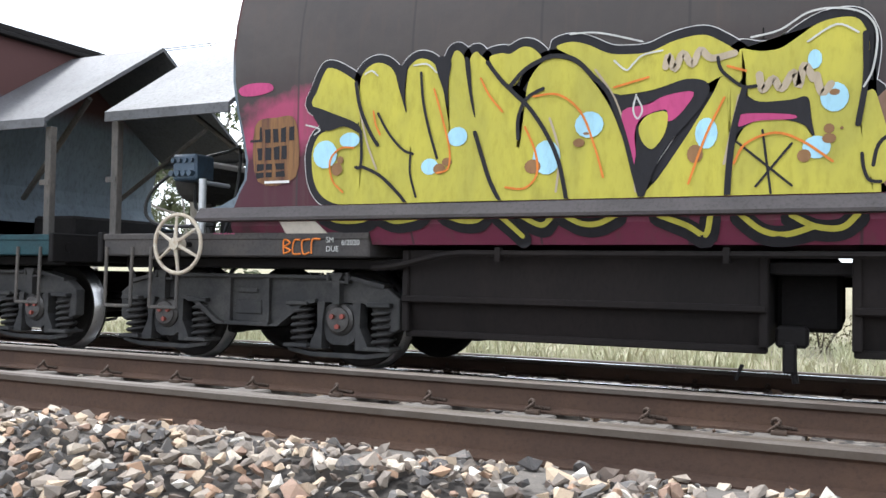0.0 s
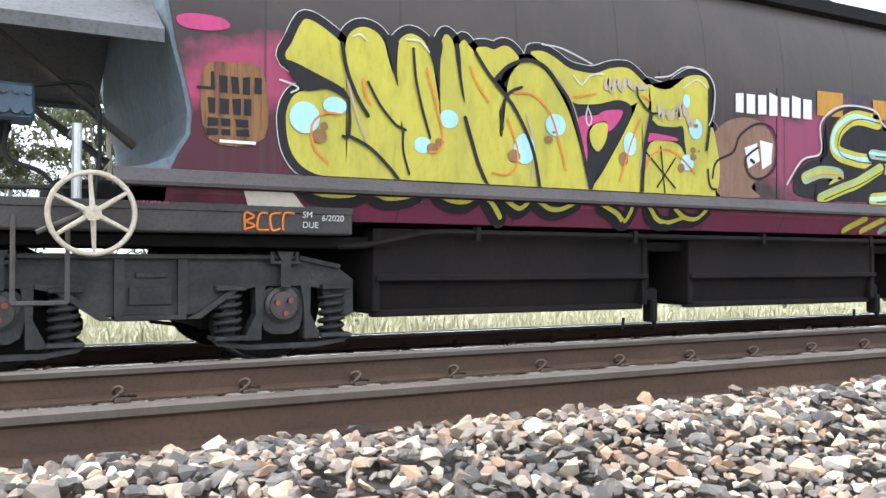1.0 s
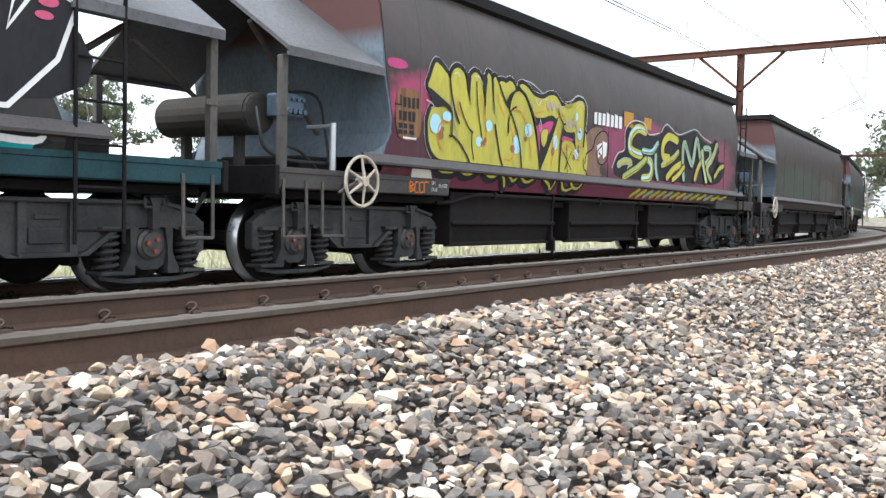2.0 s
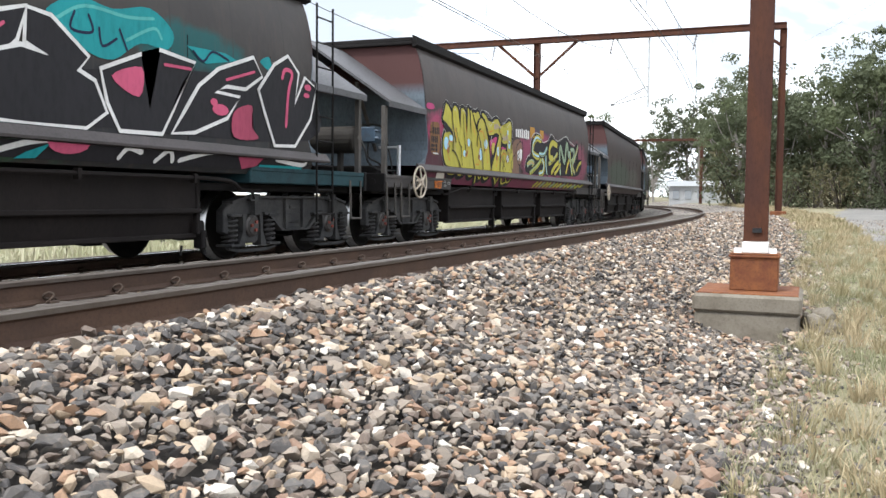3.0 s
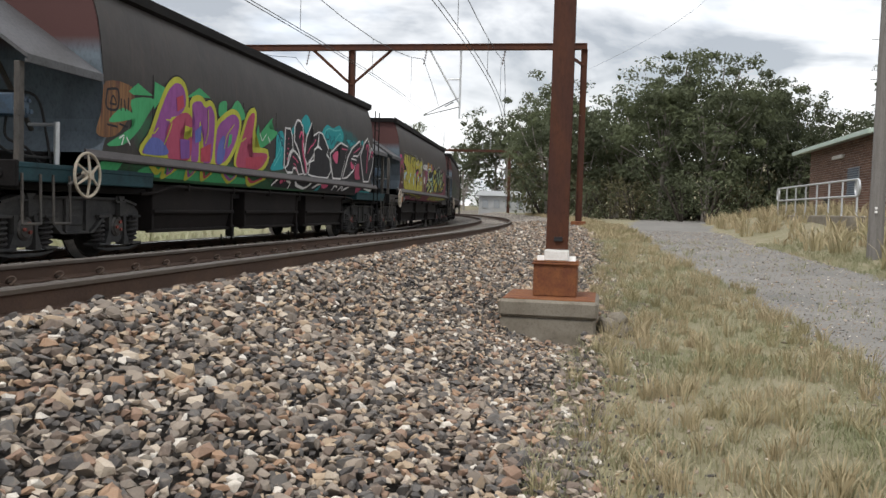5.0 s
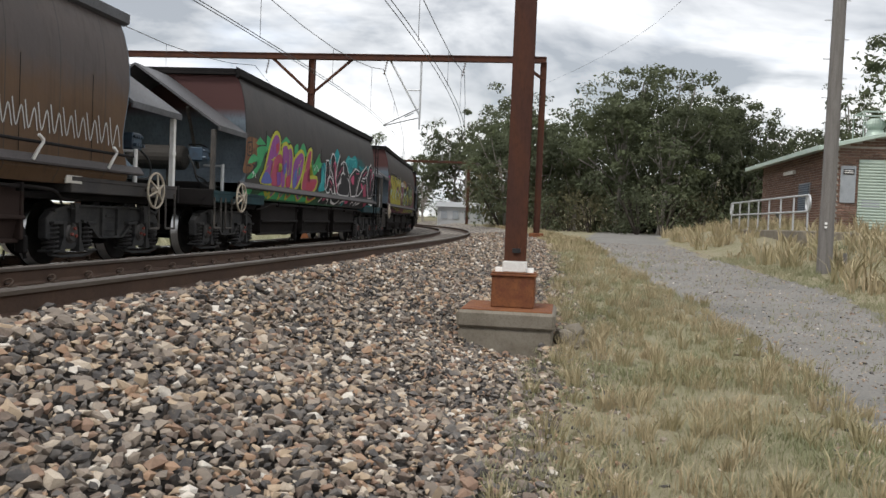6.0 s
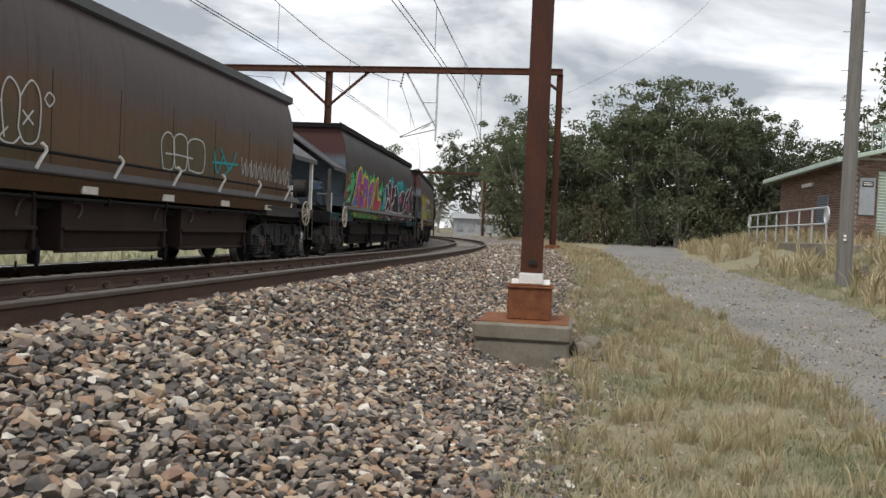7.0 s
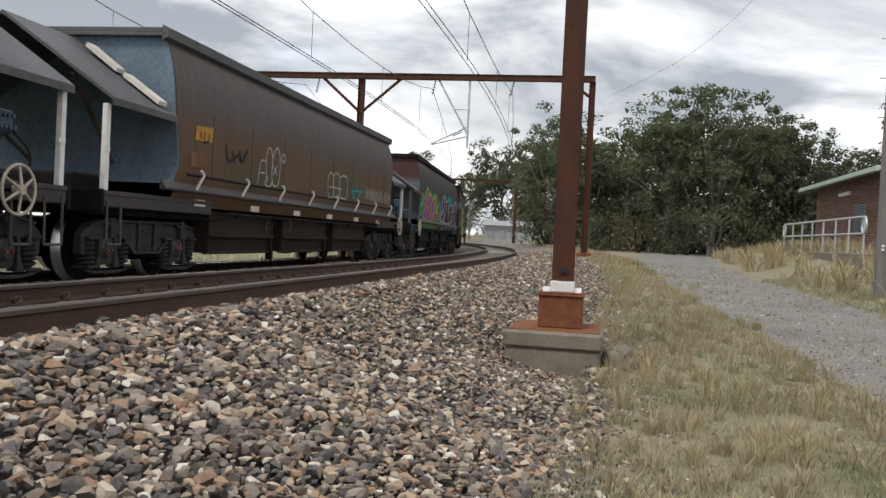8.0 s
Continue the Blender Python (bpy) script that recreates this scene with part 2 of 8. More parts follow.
M_POST = surface("scuffed_grey_post", (0.071, 0.067, 0.063), (0.115, 0.100, 0.086), (0.034, 0.029, 0.026), 0.75, 0.1, 4, 40, 0.2, 0.7, (1, 1, 0.4))
M_TANK = surface("dusty_air_tank", (0.041, 0.037, 0.033), (0.027, 0.025, 0.023), (0.018, 0.016, 0.015), 0.75, 0.1, 3, 40, 0.15)
M_BLUEBOX = surface("blue_painted_valve", (0.05, 0.085, 0.13), (0.04, 0.05, 0.065), (0.02, 0.02, 0.025), 0.5, 0.1, 6, 50, 0.1)
M_HOSE = surface("black_rubber_hose", (0.018, 0.018, 0.018), (0.03, 0.03, 0.03), None, 0.6, 0, 6, 50, 0.05)
M_REFLECT = surface("white_marker_plate", (0.62, 0.60, 0.55), (0.5, 0.46, 0.40), (0.3, 0.25, 0.2), 0.6, 0, 6, 50, 0.05, 0.4)
M_TEALDECK = surface("teal_painted_sill", (0.017, 0.050, 0.059), (0.013, 0.030, 0.036), (0.007, 0.010, 0.012), 0.7, 0, 3, 40, 0.1)


def body_material(name, base, worn, lower, sprays, streak=(0.07, 0.05, 0.042)):
    """Hopper side paint in the wagon's own space: base above, sooty or raised for sky light, stained below, sprayed
    clouds of colour (x, z, rx, rz, colour).
    """
    m, nt, b = nodes_of(name)
    obj = add(nt, "ShaderNodeTexCoord").outputs["Object"]
    sep = add(nt, "ShaderNodeSeparateXYZ", {"Vector": obj})
    big = noise_at(nt, obj, 1.1, 7.0, 0.65, 0.5)
    col = mixc(nt, ramped(nt, big, 0.4, 0.66), base, worn)
    wob = math2(nt, "ADD", sep.outputs["Z"], mul(nt, math2(nt, "SUBTRACT", noise_at(nt, obj, 1.7, 4.0), 0.5), 0.7))
    low = math2(nt, "SUBTRACT", 1.0, ramped(nt, wob, 2.05, 2.45))
    col = mixc(nt, low, col, lower)
    soft = noise_at(nt, obj, 3.0, 5.0, 0.6)
    for (x, z, rx, rz, c) in sprays:
        dx = mul(nt, math2(nt, "SUBTRACT", sep.outputs["X"], x), 1 / rx)
        dz = mul(nt, math2(nt, "SUBTRACT", sep.outputs["Z"], z), 1 / rz)
        d = math2(nt, "SQRT", math2(nt, "ADD", math2(nt, "MULTIPLY", dx, dx), math2(nt, "MULTIPLY", dz, dz)))
        d = math2(nt, "ADD", d, mul(nt, math2(nt, "SUBTRACT", soft, 0.5), 0.9))
        col = mixc(nt, math2(nt, "SUBTRACT", 1.0, ramped(nt, d, 0.82, 1.1)), col, c)
    st = add(nt, "ShaderNodeMapping", {"Vector": obj, "Scale": (7.0, 7.0, 0.35)}).outputs["Vector"]
    drip = noise_at(nt, st, 1.6, 5.0, 0.7)
    col = mixc(nt, mul(nt, ramped(nt, drip, 0.52, 0.78), 0.55), col, streak)
    seam = add(nt, "ShaderNodeTexWave", {"Vector": obj, "Scale": 0.31, "Distortion": 0.0}).outputs["Fac"]
    col = mixc(nt, mul(nt, ramped(nt, seam, 0.9985, 0.9999), 0.75), col, (0.03, 0.028, 0.027))
    speck = noise_at(nt, obj, 60.0, 4.0, 0.7)
    col = mixc(nt, mul(nt, ramped(nt, speck, 0.58, 0.75), 0.3), col, tuple(c * 0.5 for c in base))
    nt.links.new(col, b.inputs["Base Color"])
    b.inputs["Roughness"].default_value = 0.62
    b.inputs["Specular IOR Level"].default_value = 0.3
    bp = add(nt, "ShaderNodeBump", {"Height": noise_at(nt, obj, 2.2, 3.0), "Strength": 0.25, "Distance": 0.04})
    nt.links.new(bp.outputs["Normal"], b.inputs["Normal"])
    return m


MAG = (0.27, 0.04, 0.095)
M_BODY_A = body_material("sooty_brown_hopper_paint", (0.047, 0.040, 0.038), (0.060, 0.049, 0.045), (0.036, 0.025, 0.025),
                         [(-5.35, 1.85, 0.85, 0.42, MAG), (-5.5, 1.4, 1.0, 0.4, (0.055, 0.011, 0.020)), (-1.0, 1.1, 5.0, 0.26, (0.13, 0.024, 0.05)),
                          (0.9, 2.05, 1.5, 0.35, (0.022, 0.031, 0.044)), (1.2, 1.75, 2.4, 0.55, (0.20, 0.04, 0.085)), (4.4, 1.75, 1.7, 0.6, (0.17, 0.042, 0.07))])
M_BODY_B = body_material("dark_grey_hopper_paint", (0.036, 0.032, 0.031), (0.048, 0.042, 0.039), (0.026, 0.023, 0.021),
                         [(-4.6, 1.6, 0.9, 0.3, (0.018, 0.074, 0.033)), (-2.0, 1.15, 4.2, 0.22, (0.018, 0.074, 0.033)), (1.6, 1.6, 0.7, 0.35, (0.011, 0.055, 0.058)), (3.9, 2.2, 0.9, 0.3, (0.007, 0.074, 0.077)),
                          (3.9, 1.5, 2.4, 0.55, (0.017, 0.018, 0.020))])
# upper colours raised: sky light on the curved top is painted in
M_BODY_C = body_material("rust_stained_sky_lightened_paint", (0.070, 0.057, 0.054), (0.082, 0.064, 0.058), (0.096, 0.054, 0.027),
                         [(1.5, 1.75, 1.7, 0.35, (0.075, 0.056, 0.026)), (-3.5, 1.6, 1.4, 0.35, (0.072, 0.053, 0.024)), (5.2, 1.7, 0.8, 0.35, (0.085, 0.044, 0.018)),
                          (-5.6, 1.45, 0.45, 0.35, (0.092, 0.044, 0.018))], (0.020, 0.013, 0.010))
M_BODY_Z = body_material("red_brown_hopper_paint", (0.031, 0.022, 0.021), (0.042, 0.027, 0.024), (0.037, 0.024, 0.020),
                         [(-2.5, 1.7, 3.4, 0.5, (0.037, 0.048, 0.033)), (2.5, 1.7, 2.0, 0.4, (0.058, 0.055, 0.044))])
M_BODY_E = body_material("grey_blue_hopper_paint", (0.037, 0.037, 0.038), (0.030, 0.029, 0.029), (0.027, 0.022, 0.020), [])
M_LEDGE = surface("dusty_side_ledge", (0.082, 0.072, 0.072), (0.060, 0.054, 0.053), (0.025, 0.023, 0.021), 0.6, 0.1, 1.5, 40, 0.15, 0.5)


def paint(name, c, worn=None, rough=0.68):
    return surface(name, c, worn or tuple(v * 0.8 for v in c), tuple(v * 0.5 for v in c), rough, 0, 2.2, 16, 0.05, 0.5, (1, 1, 0.35))


P_YELLOW = paint("yellow_spray_paint", (0.44, 0.395, 0.06), (0.33, 0.305, 0.06))
P_BLACK = paint("black_spray_paint", (0.018, 0.017, 0.02))
P_WHITE = paint("white_spray_paint", (0.66, 0.65, 0.64))
P_SKY = paint("sky_blue_spray_paint", (0.36, 0.60, 0.72))
P_ORANGE = paint("orange_spray_paint", (0.62, 0.19, 0.035))
P_BROWN = paint("brown_spray_paint", (0.24, 0.13, 0.06))
P_MAG = paint("magenta_spray_paint", (0.42, 0.06, 0.17))
P_GREEN = paint("green_spray_paint", (0.055, 0.30, 0.12))
P_PURPLE = paint("purple_spray_paint", (0.24, 0.07, 0.24))
P_RED = paint("crimson_spray_paint", (0.36, 0.05, 0.08))
P_LIME = paint("yellow_green_spray_paint", (0.40, 0.40, 0.05))
P_TEAL = paint("teal_spray_paint", (0.02, 0.26, 0.28))
P_BLUE = paint("blue_spray_paint", (0.10, 0.12, 0.34))
P_PALE = paint("pale_green_spray_paint", (0.27, 0.36, 0.24))
P_TAN = paint("tan_spray_paint", (0.40, 0.33, 0.24))
P_CHALK = paint("chalk_marks", (0.5, 0.5, 0.48))


# ---- mesh helpers ----
def mesh_of(name, bm, mat, smooth=False):
    me = bpy.data.meshes.new(name)
    bmesh.ops.recalc_face_normals(bm, faces=bm.faces)
    bm.to_mesh(me)
    bm.free()
    for m in (mat if isinstance(mat, (list, tuple)) else [mat]):
        me.materials.append(m)
    if smooth:
        for p in me.polygons:
            p.use_smooth = True
    return me


def part(name, bm, mat, parent=None, label="", m=None, smooth=False):
    ob = new(name, mesh_of(name, bm, mat, smooth))
    ob.parent = parent
    if m is not None:
        ob.matrix_basis = m
    return tagged(ob, label)


def thing(name, label, category, m=None, group="", kind=""):
    e = new(name)
    e.empty_display_size = 0.2
    if m is not None:
        e.matrix_basis = m
    return tagged(e, label, category, group, kind)


def box(bm, x0, x1, y0, y1, z0, z1, bevel=0.0, mi=0):
    r = bmesh.ops.create_cube(bm, size=1.0, matrix=Matrix.LocRotScale(((x0 + x1) / 2, (y0 + y1) / 2, (z0 + z1) / 2), None, (abs(x1 - x0), abs(y1 - y0), abs(z1 - z0))))
    vs = r["verts"]
    fs = {f for v in vs for f in v.link_faces}
    for f in fs:
        f.material_index = mi
    if bevel:
        es = {e for v in vs for e in v.link_edges}
        out = bmesh.ops.bevel(bm, geom=list(es), offset=bevel, segments=1, profile=0.5, affect="EDGES")
        for f in out["faces"]:
            f.material_index = mi
    return bm


def rod(bm, a, b, r, seg=8, r2=None, mi=0):
    a, b = Vector(a), Vector(b)
    d = b - a
    q = d.to_track_quat("Z", "Y").to_matrix().to_4x4()
    out = bmesh.ops.create_cone(bm, cap_ends=True, segments=seg, radius1=r, radius2=r if r2 is None else r2, depth=d.length,
                                matrix=Matrix.Translation((a + b) / 2) @ q)
    for f in {f for v in out["verts"] for f in v.link_faces}:
        f.material_index = mi
    return bm


def tube(bm, pts, r, seg=6):
    for a, b in zip(pts, pts[1:]):
        rod(bm, a, b, r, seg)
    return bm


def smooth_line(pts, n=6):
    """A Catmull-Rom line through the points."""
    out = []
    k = len(pts)
    for i in range(k - 1):
        p0, p1, p2, p3 = (Vector(pts[max(0, i - 1)]), Vector(pts[i]), Vector(pts[i + 1]), Vector(pts[min(k - 1, i + 2)]))
        for j in range(n):
            t = j / n
            out.append(0.5 * (2 * p1 + (p2 - p0) * t + (2 * p0 - 5 * p1 + 4 * p2 - p3) * t * t + (3 * p1 - p0 - 3 * p2 + p3) * t ** 3))
    out.append(Vector(pts[-1]))
    return out


def prism(bm, outline, y0, y1, mi=0):
    """An outline in x, z pulled from y0 to y1."""
    a = [bm.verts.new((x, y0, z)) for x, z in outline]
    b = [bm.verts.new((x, y1, z)) for x, z in outline]
    fs = [bm.faces.new(a), bm.faces.new(b[::-1])]
    n = len(a)
    for i in range(n):
        fs.append(bm.faces.new((a[i], b[i], b[(i + 1) % n], a[(i + 1) % n])))
    for f in fs:
        f.material_index = mi
    return bm


def torus(bm, centre, R, r, axis="Y", n=28, k=7, mi=0):
    c = Vector(centre)
    rings = []
    for i in range(n):
        a = 2 * math.pi * i / n
        ring = []
        for j in range(k):
            b = 2 * math.pi * j / k
            d = R + r * math.cos(b)
            v = (d * math.cos(a), r * math.sin(b), d * math.sin(a)) if axis == "Y" else (d * math.cos(a), d * math.sin(a), r * math.sin(b))
            ring.append(bm.verts.new(c + Vector(v)))
        rings.append(ring)
    for i in range(n):
        for j in range(k):
            f = bm.faces.new((rings[i][j], rings[(i + 1) % n][j], rings[(i + 1) % n][(j + 1) % k], rings[i][(j + 1) % k]))
            f.material_index = mi
            f.smooth = True
    return bm


# ---- the line of the railway: straight, then a long left curve ----
S_CURVE, R_CURVE, Y_ONE = 16.0, 235.0, 3.72
O_TWO = 3.56           # from the first track's centre to the second's
Z_NEAR, Z_FAR, Z_TWO = -0.475, -0.533, -0.77


def on_line(s, o):
    """Place and heading at s metres along the line, o metres to its left."""
    if s < S_CURVE:
        return s, Y_ONE + o, 0.0
    th = (s - S_CURVE) / R_CURVE
    return S_CURVE + (R_CURVE - o) * math.sin(th), Y_ONE + R_CURVE - (R_CURVE - o) * math.cos(th), th


def lerp(x, table):
    return float(np.interp(x, [p[0] for p in table], [p[1] for p in table]))


def smoothstep(a, b, x):
    t = min(1.0, max(0.0, (x - a) / (b - a)))
    return t * t * (3 - 2 * t)


def line_coords(x, y):
    """s, o of a place."""
    if x < S_CURVE:
        return x, y - Y_ONE
    dx, dy = x - S_CURVE, (Y_ONE + R_CURVE) - y
    return S_CURVE + R_CURVE * math.atan2(dx, dy), R_CURVE - math.hypot(dx, dy)


def toe_at(s, x, y):
    """Where the ballast shoulder runs out into the verge."""
    return lerp(s, TOE) + 0.22 * noise.noise((x * 0.9, 4.0, 0)) + 0.1 * noise.noise((x * 3.0, 9.0, 0))


TOE = [(-60, -3.35), (3, -3.4), (10, -3.6), (20, -3.7), (40, -3.6)]


def right_ground(x, y):
    """Height of the verge on the camera's side."""
    z = lerp(x, [(-60, -1.3), (5, -1.33), (10, -1.3), (16, -1.08), (22, -0.86), (33, -0.62), (60, -0.36), (90, -0.2), (200, 1.0)])
    edge = lerp(x, [(-30, -2.6), (8, -3.4), (16, -5.0), (24, -4.2), (40, -3.6), (60, -6)])
    bank = smoothstep(0, 4.5, edge - y) * lerp(x, [(0, 0.5), (12, 0.45), (20, 0.62), (30, 0.95), (45, 0.7), (60, 0.2)])
    # added rise behind the wood, blocks bright sky in the trees' gaps
    sky_gap_rise = 6.5 * smoothstep(84, 104, math.hypot(x, y)) * smoothstep(-5.0, 1.0, -y) if x > 0 else 0.0
    return z + bank + sky_gap_rise + 0.03 * noise.noise((x * 0.5, y * 0.5, 0)) + 0.02 * noise.noise((x * 2, y * 2, 3))


def height(x, y):
    s, o = line_coords(x, y)
    toe = toe_at(s, x, y)
    if o <= toe:
        return right_ground(x, y)
    if o < -1.25:
        g = right_ground(x, y)
        k = (o - toe) / (-1.25 - toe)
        k = k ** (1.3 + 0.6 * max(0.0, 1 - abs(x - 9.5) / 5))
        dip = 0.13 * math.exp(-((x - 9.2) / 1.0) ** 2 - ((y - 0.4) / 0.9) ** 2)
        return g + (-0.638 - g) * k - dip
    if o < 1.3:
        return -0.638 if o < -0.75 else -0.69 - 0.07 * (o + 0.75) / 2.05
    if o < 2.2:
        return -0.76 - 0.2 * (o - 1.3) / 0.9
    if o < 5.2:
        return -0.96
    if o < 6.4:
        return -0.96 - 0.2 * (o - 5.2) / 1.2
    return -1.16 - 0.25 * smoothstep(6.4, 12, o) + 0.06 * noise.noise((x * 0.3, y * 0.3, 1)) + max(0.0, o - 25) * 0.012


def sheet(name, x_list, y_list, mats, index, label):
    vs = [(x, y, height(x, y) - (0.03 if index(x, y) in (1, 3) else 0.0)) for x in x_list for y in y_list]
    nx, ny = len(x_list), len(y_list)
    fs = [(i * ny + j, (i + 1) * ny + j, (i + 1) * ny + j + 1, i * ny + j + 1) for i in range(nx - 1) for j in range(ny - 1)]
    me = bpy.data.meshes.new(name)
    me.from_pydata(vs, [], fs)
    for m in mats:
        me.materials.append(m)
    for p in me.polygons:
        p.material_index = index(p.center.x, p.center.y)
        p.use_smooth = True
    return tagged(new(name, me), label, kind="structure")


ROAD_L = [(-30, -1.3), (4, -1.9), (9, -2.35), (14, -2.1), (20, -1.3), (30, -0.9), (45, -1.2), (62, -2.5)]
ROAD_R = [(-30, -3.4), (4, -3.9), (9, -4.0), (16, -5.0), (24, -4.3), (34, -4.0), (48, -5.0), (62, -7.5)]


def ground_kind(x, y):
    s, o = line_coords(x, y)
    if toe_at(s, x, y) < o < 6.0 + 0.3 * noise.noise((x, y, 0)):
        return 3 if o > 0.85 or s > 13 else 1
    w = 0.35 * noise.noise((x * 0.6, y * 0.6, 7))
    if lerp(x, ROAD_R) + w < y < lerp(x, ROAD_L) + w and -20 < x < 62:
        return 2
    return 0


xs = [-900, -400, -200, -100, -60, -40] + [-30 + 0.5 * i for i in range(60)] + [0.25 * i for i in range(160)] + [40 + 0.8 * i for i in range(60)] + [90, 100, 120, 160, 240, 400, 700, 1500]
ys = [-900, -400, -200, -100, -60, -40, -30, -25, -20] + [-16 + 0.5 * i for i in range(16)] + [-8 + 0.2 * i for i in range(110)] + [14 + i for i in range(16)] + [32, 36, 42, 50, 65, 90, 140, 240, 400, 900]
sheet("ground", xs, ys, [M_GRASSGROUND, M_SHADED_BED, M_ROAD, M_FARSTONE], ground_kind, "dry grassy verge, shade-dark ballast bed and pale gravel track")


def rail(name, o, z, top_mat, label, s0=-45.0, s1=125.0):
    """One rail, with head, web and foot, along the line."""
    prof = [(-0.070, 0.0), (-0.070, 0.011), (-0.012, 0.030), (-0.009, 0.110), (-0.034, 0.124), (-0.035, 0.148), (-0.027, 0.157),
            (0.027, 0.157), (0.035, 0.148), (0.034, 0.124), (0.009, 0.110), (0.012, 0.030), (0.070, 0.011), (0.070, 0.0)]
    st = []
    s = s0
    while s <= s1:
        st.append(s)
        s += 1.0 if s > 10 else 5.0
    vs, fs, mi = [], [], []
    n = len(prof)
    for s in st:
        x, y, h = on_line(s, o)
        for py, pz in prof:
            vs.append((x - py * math.sin(h), y + py * math.cos(h), z - 0.157 + pz))
    for i in range(len(st) - 1):
        for j in range(n - 1):
            fs.append((i * n + j, (i + 1) * n + j, (i + 1) * n + j + 1, i * n + j + 1))
            mi.append(1 if 5 <= j <= 7 else (2 if j in (4, 8) else 0))
    me = bpy.data.meshes.new(name)
    me.from_pydata(vs, [], fs)
    for m in (M_RAIL, top_mat, M_RAILTOP):
        me.materials.append(m)
    me.polygons.foreach_set("material_index", mi)
    return tagged(new(name, me), label, "rail", "rails", "structure")


rail("rail", -0.7525, Z_NEAR, M_RAILTOP, "brown rusted steel rail with dull worn head")
rail("rail", 0.7525, Z_FAR, M_RAILTOP, "brown rusted steel rail with dull worn head")
rail("rail", O_TWO - 0.7525, Z_TWO, M_SHINY, "rusty steel rail with shiny running surface under the train")
rail("rail", O_TWO + 0.7525, Z_TWO, M_SHINY, "rusty steel rail with shiny running surface under the train")
rail("rail", O_TWO + 3.1, Z_TWO - 0.20, M_RAILTOP, "rusty rail of a siding beyond the train")

# sleepers and spring clips of the first track
X_CLIP = 1.855
bm = bmesh.new()
box(bm, -0.115, 0.115, -1.23, 1.23, -0.13, 0.0, 0.012)
track_bed = thing("railway_track", "weathered sleepers of the open track, sunk in ballast", "track", kind="structure")
sleeper_me = mesh_of("sleeper", bm, M_SLEEPER)


def clip_mesh():
    bm = bmesh.new()
    pts = [(-0.05, -0.02, 0.0), (-0.03, -0.035, 0.02), (0.0, -0.03, 0.045), (-0.012, -0.005, 0.06), (-0.035, 0.015, 0.045), (-0.02, 0.03, 0.02), (0.03, 0.035, 0.016), (0.075, 0.03, 0.012)]
    tube(bm, smooth_line(pts, 3), 0.0095, 5)
    box(bm, -0.04, 0.03, -0.05, 0.0, -0.02, 0.012, 0.004)
    return mesh_of("spring_clip", bm, M_CLIP, True)


clip_me = clip_mesh()
for j in range(-16, 70):
    s = X_CLIP + 0.6 * j
    x, y, h = on_line(s, 0)
    sl = new("sleeper", sleeper_me)
    sl.parent = track_bed
    sl.matrix_basis = pose(x, y, -0.662, -2.2 + random.uniform(-0.3, 0.3), 0, math.degrees(h) + random.uniform(-0.6, 0.6))
    if j < 45:
        for o, zz, turn in ((0.7525 - 0.085, Z_FAR, 0), (-0.7525 + 0.085, Z_NEAR, 180)):
            x, y, h = on_line(s, o)
            c = new("spring_clip", clip_me)
            c.parent = track_bed
            c.matrix_basis = pose(x, y, zz - 0.145, 0, 0, turn + math.degrees(h) + random.uniform(-6, 6))
# clips of the second track, seen small beyond the open one
for j in range(-14, 40):
    x, y, h = on_line(X_CLIP + 0.25 + 0.6 * j, O_TWO + 0.7525 - 0.085)
    c = new("spring_clip", clip_me)
    c.parent = track_bed
    c.matrix_basis = pose(x, y, Z_TWO - 0.145, 0, 0, math.degrees(h))


# ---- the train: bogie hopper wagons ----
RW = 0.42                    # wheel radius
AXLE = 0.91                  # axle from the bogie's centre
SIDE = 1.48                  # half width of the hopper


def spin(outline, n=28, mats=None, bm=None):
    """A turned shape round the y axis; outline in (radius, y)."""
    bm = bm or bmesh.new()
    rings = []
    for r, y in outline:
        rings.append([bm.verts.new((r * math.cos(2 * math.pi * i / n), y, r * math.sin(2 * math.pi * i / n))) for i in range(n)])
    for k, (ra, rb) in enumerate(zip(rings, rings[1:])):
        for i in range(n):
            f = bm.faces.new((ra[i], ra[(i + 1) % n], rb[(i + 1) % n], rb[i]))
            f.material_index = (mats or {}).get(k, 0)
            f.smooth = True
    bm.faces.new(rings[0])
    bm.faces.new(rings[-1])
    return bm


def wheelset_meshes():
    bm = bmesh.new()
    for sgn in (-1, 1):
        o = [(0.10, -0.10), (0.10, -0.07), (0.16, -0.045), (0.34, -0.03), (0.37, -0.065), (0.415, -0.065), (0.42, 0.03), (0.448, 0.045), (0.448, 0.07),
             (0.37, 0.075), (0.35, 0.01), (0.16, 0.02), (0.10, 0.06)]
        spin([(r, sgn * (0.7525 - 0.0) - sgn * y) for r, y in o], 32, {5: 1, 6: 1}, bm)
    rod(bm, (0, -0.98, 0), (0, 0.98, 0), 0.075, 14)
    axle = mesh_of("wheelset", bm, [M_WHEEL, M_TREAD])
    bm = bmesh.new()
    spin([(0.13, -0.07), (0.135, 0.0), (0.13, 0.05), (0.105, 0.065), (0.10, 0.075), (0.02, 0.078)], 20, None, bm)
    for f in bm.faces:
        f.smooth = False
    cap = mesh_of("axle_cap", bm, M_CAP)
    bm = bmesh.new()
    for i in range(3):
        a = 2 * math.pi * i / 3 + 0.5
        rod(bm, (0.055 * math.cos(a), 0.07, 0.055 * math.sin(a)), (0.055 * math.cos(a), 0.10, 0.055 * math.sin(a)), 0.021, 6)
    bolts = mesh_of("cap_screw", bm, M_BOLT)
    return axle, cap, bolts


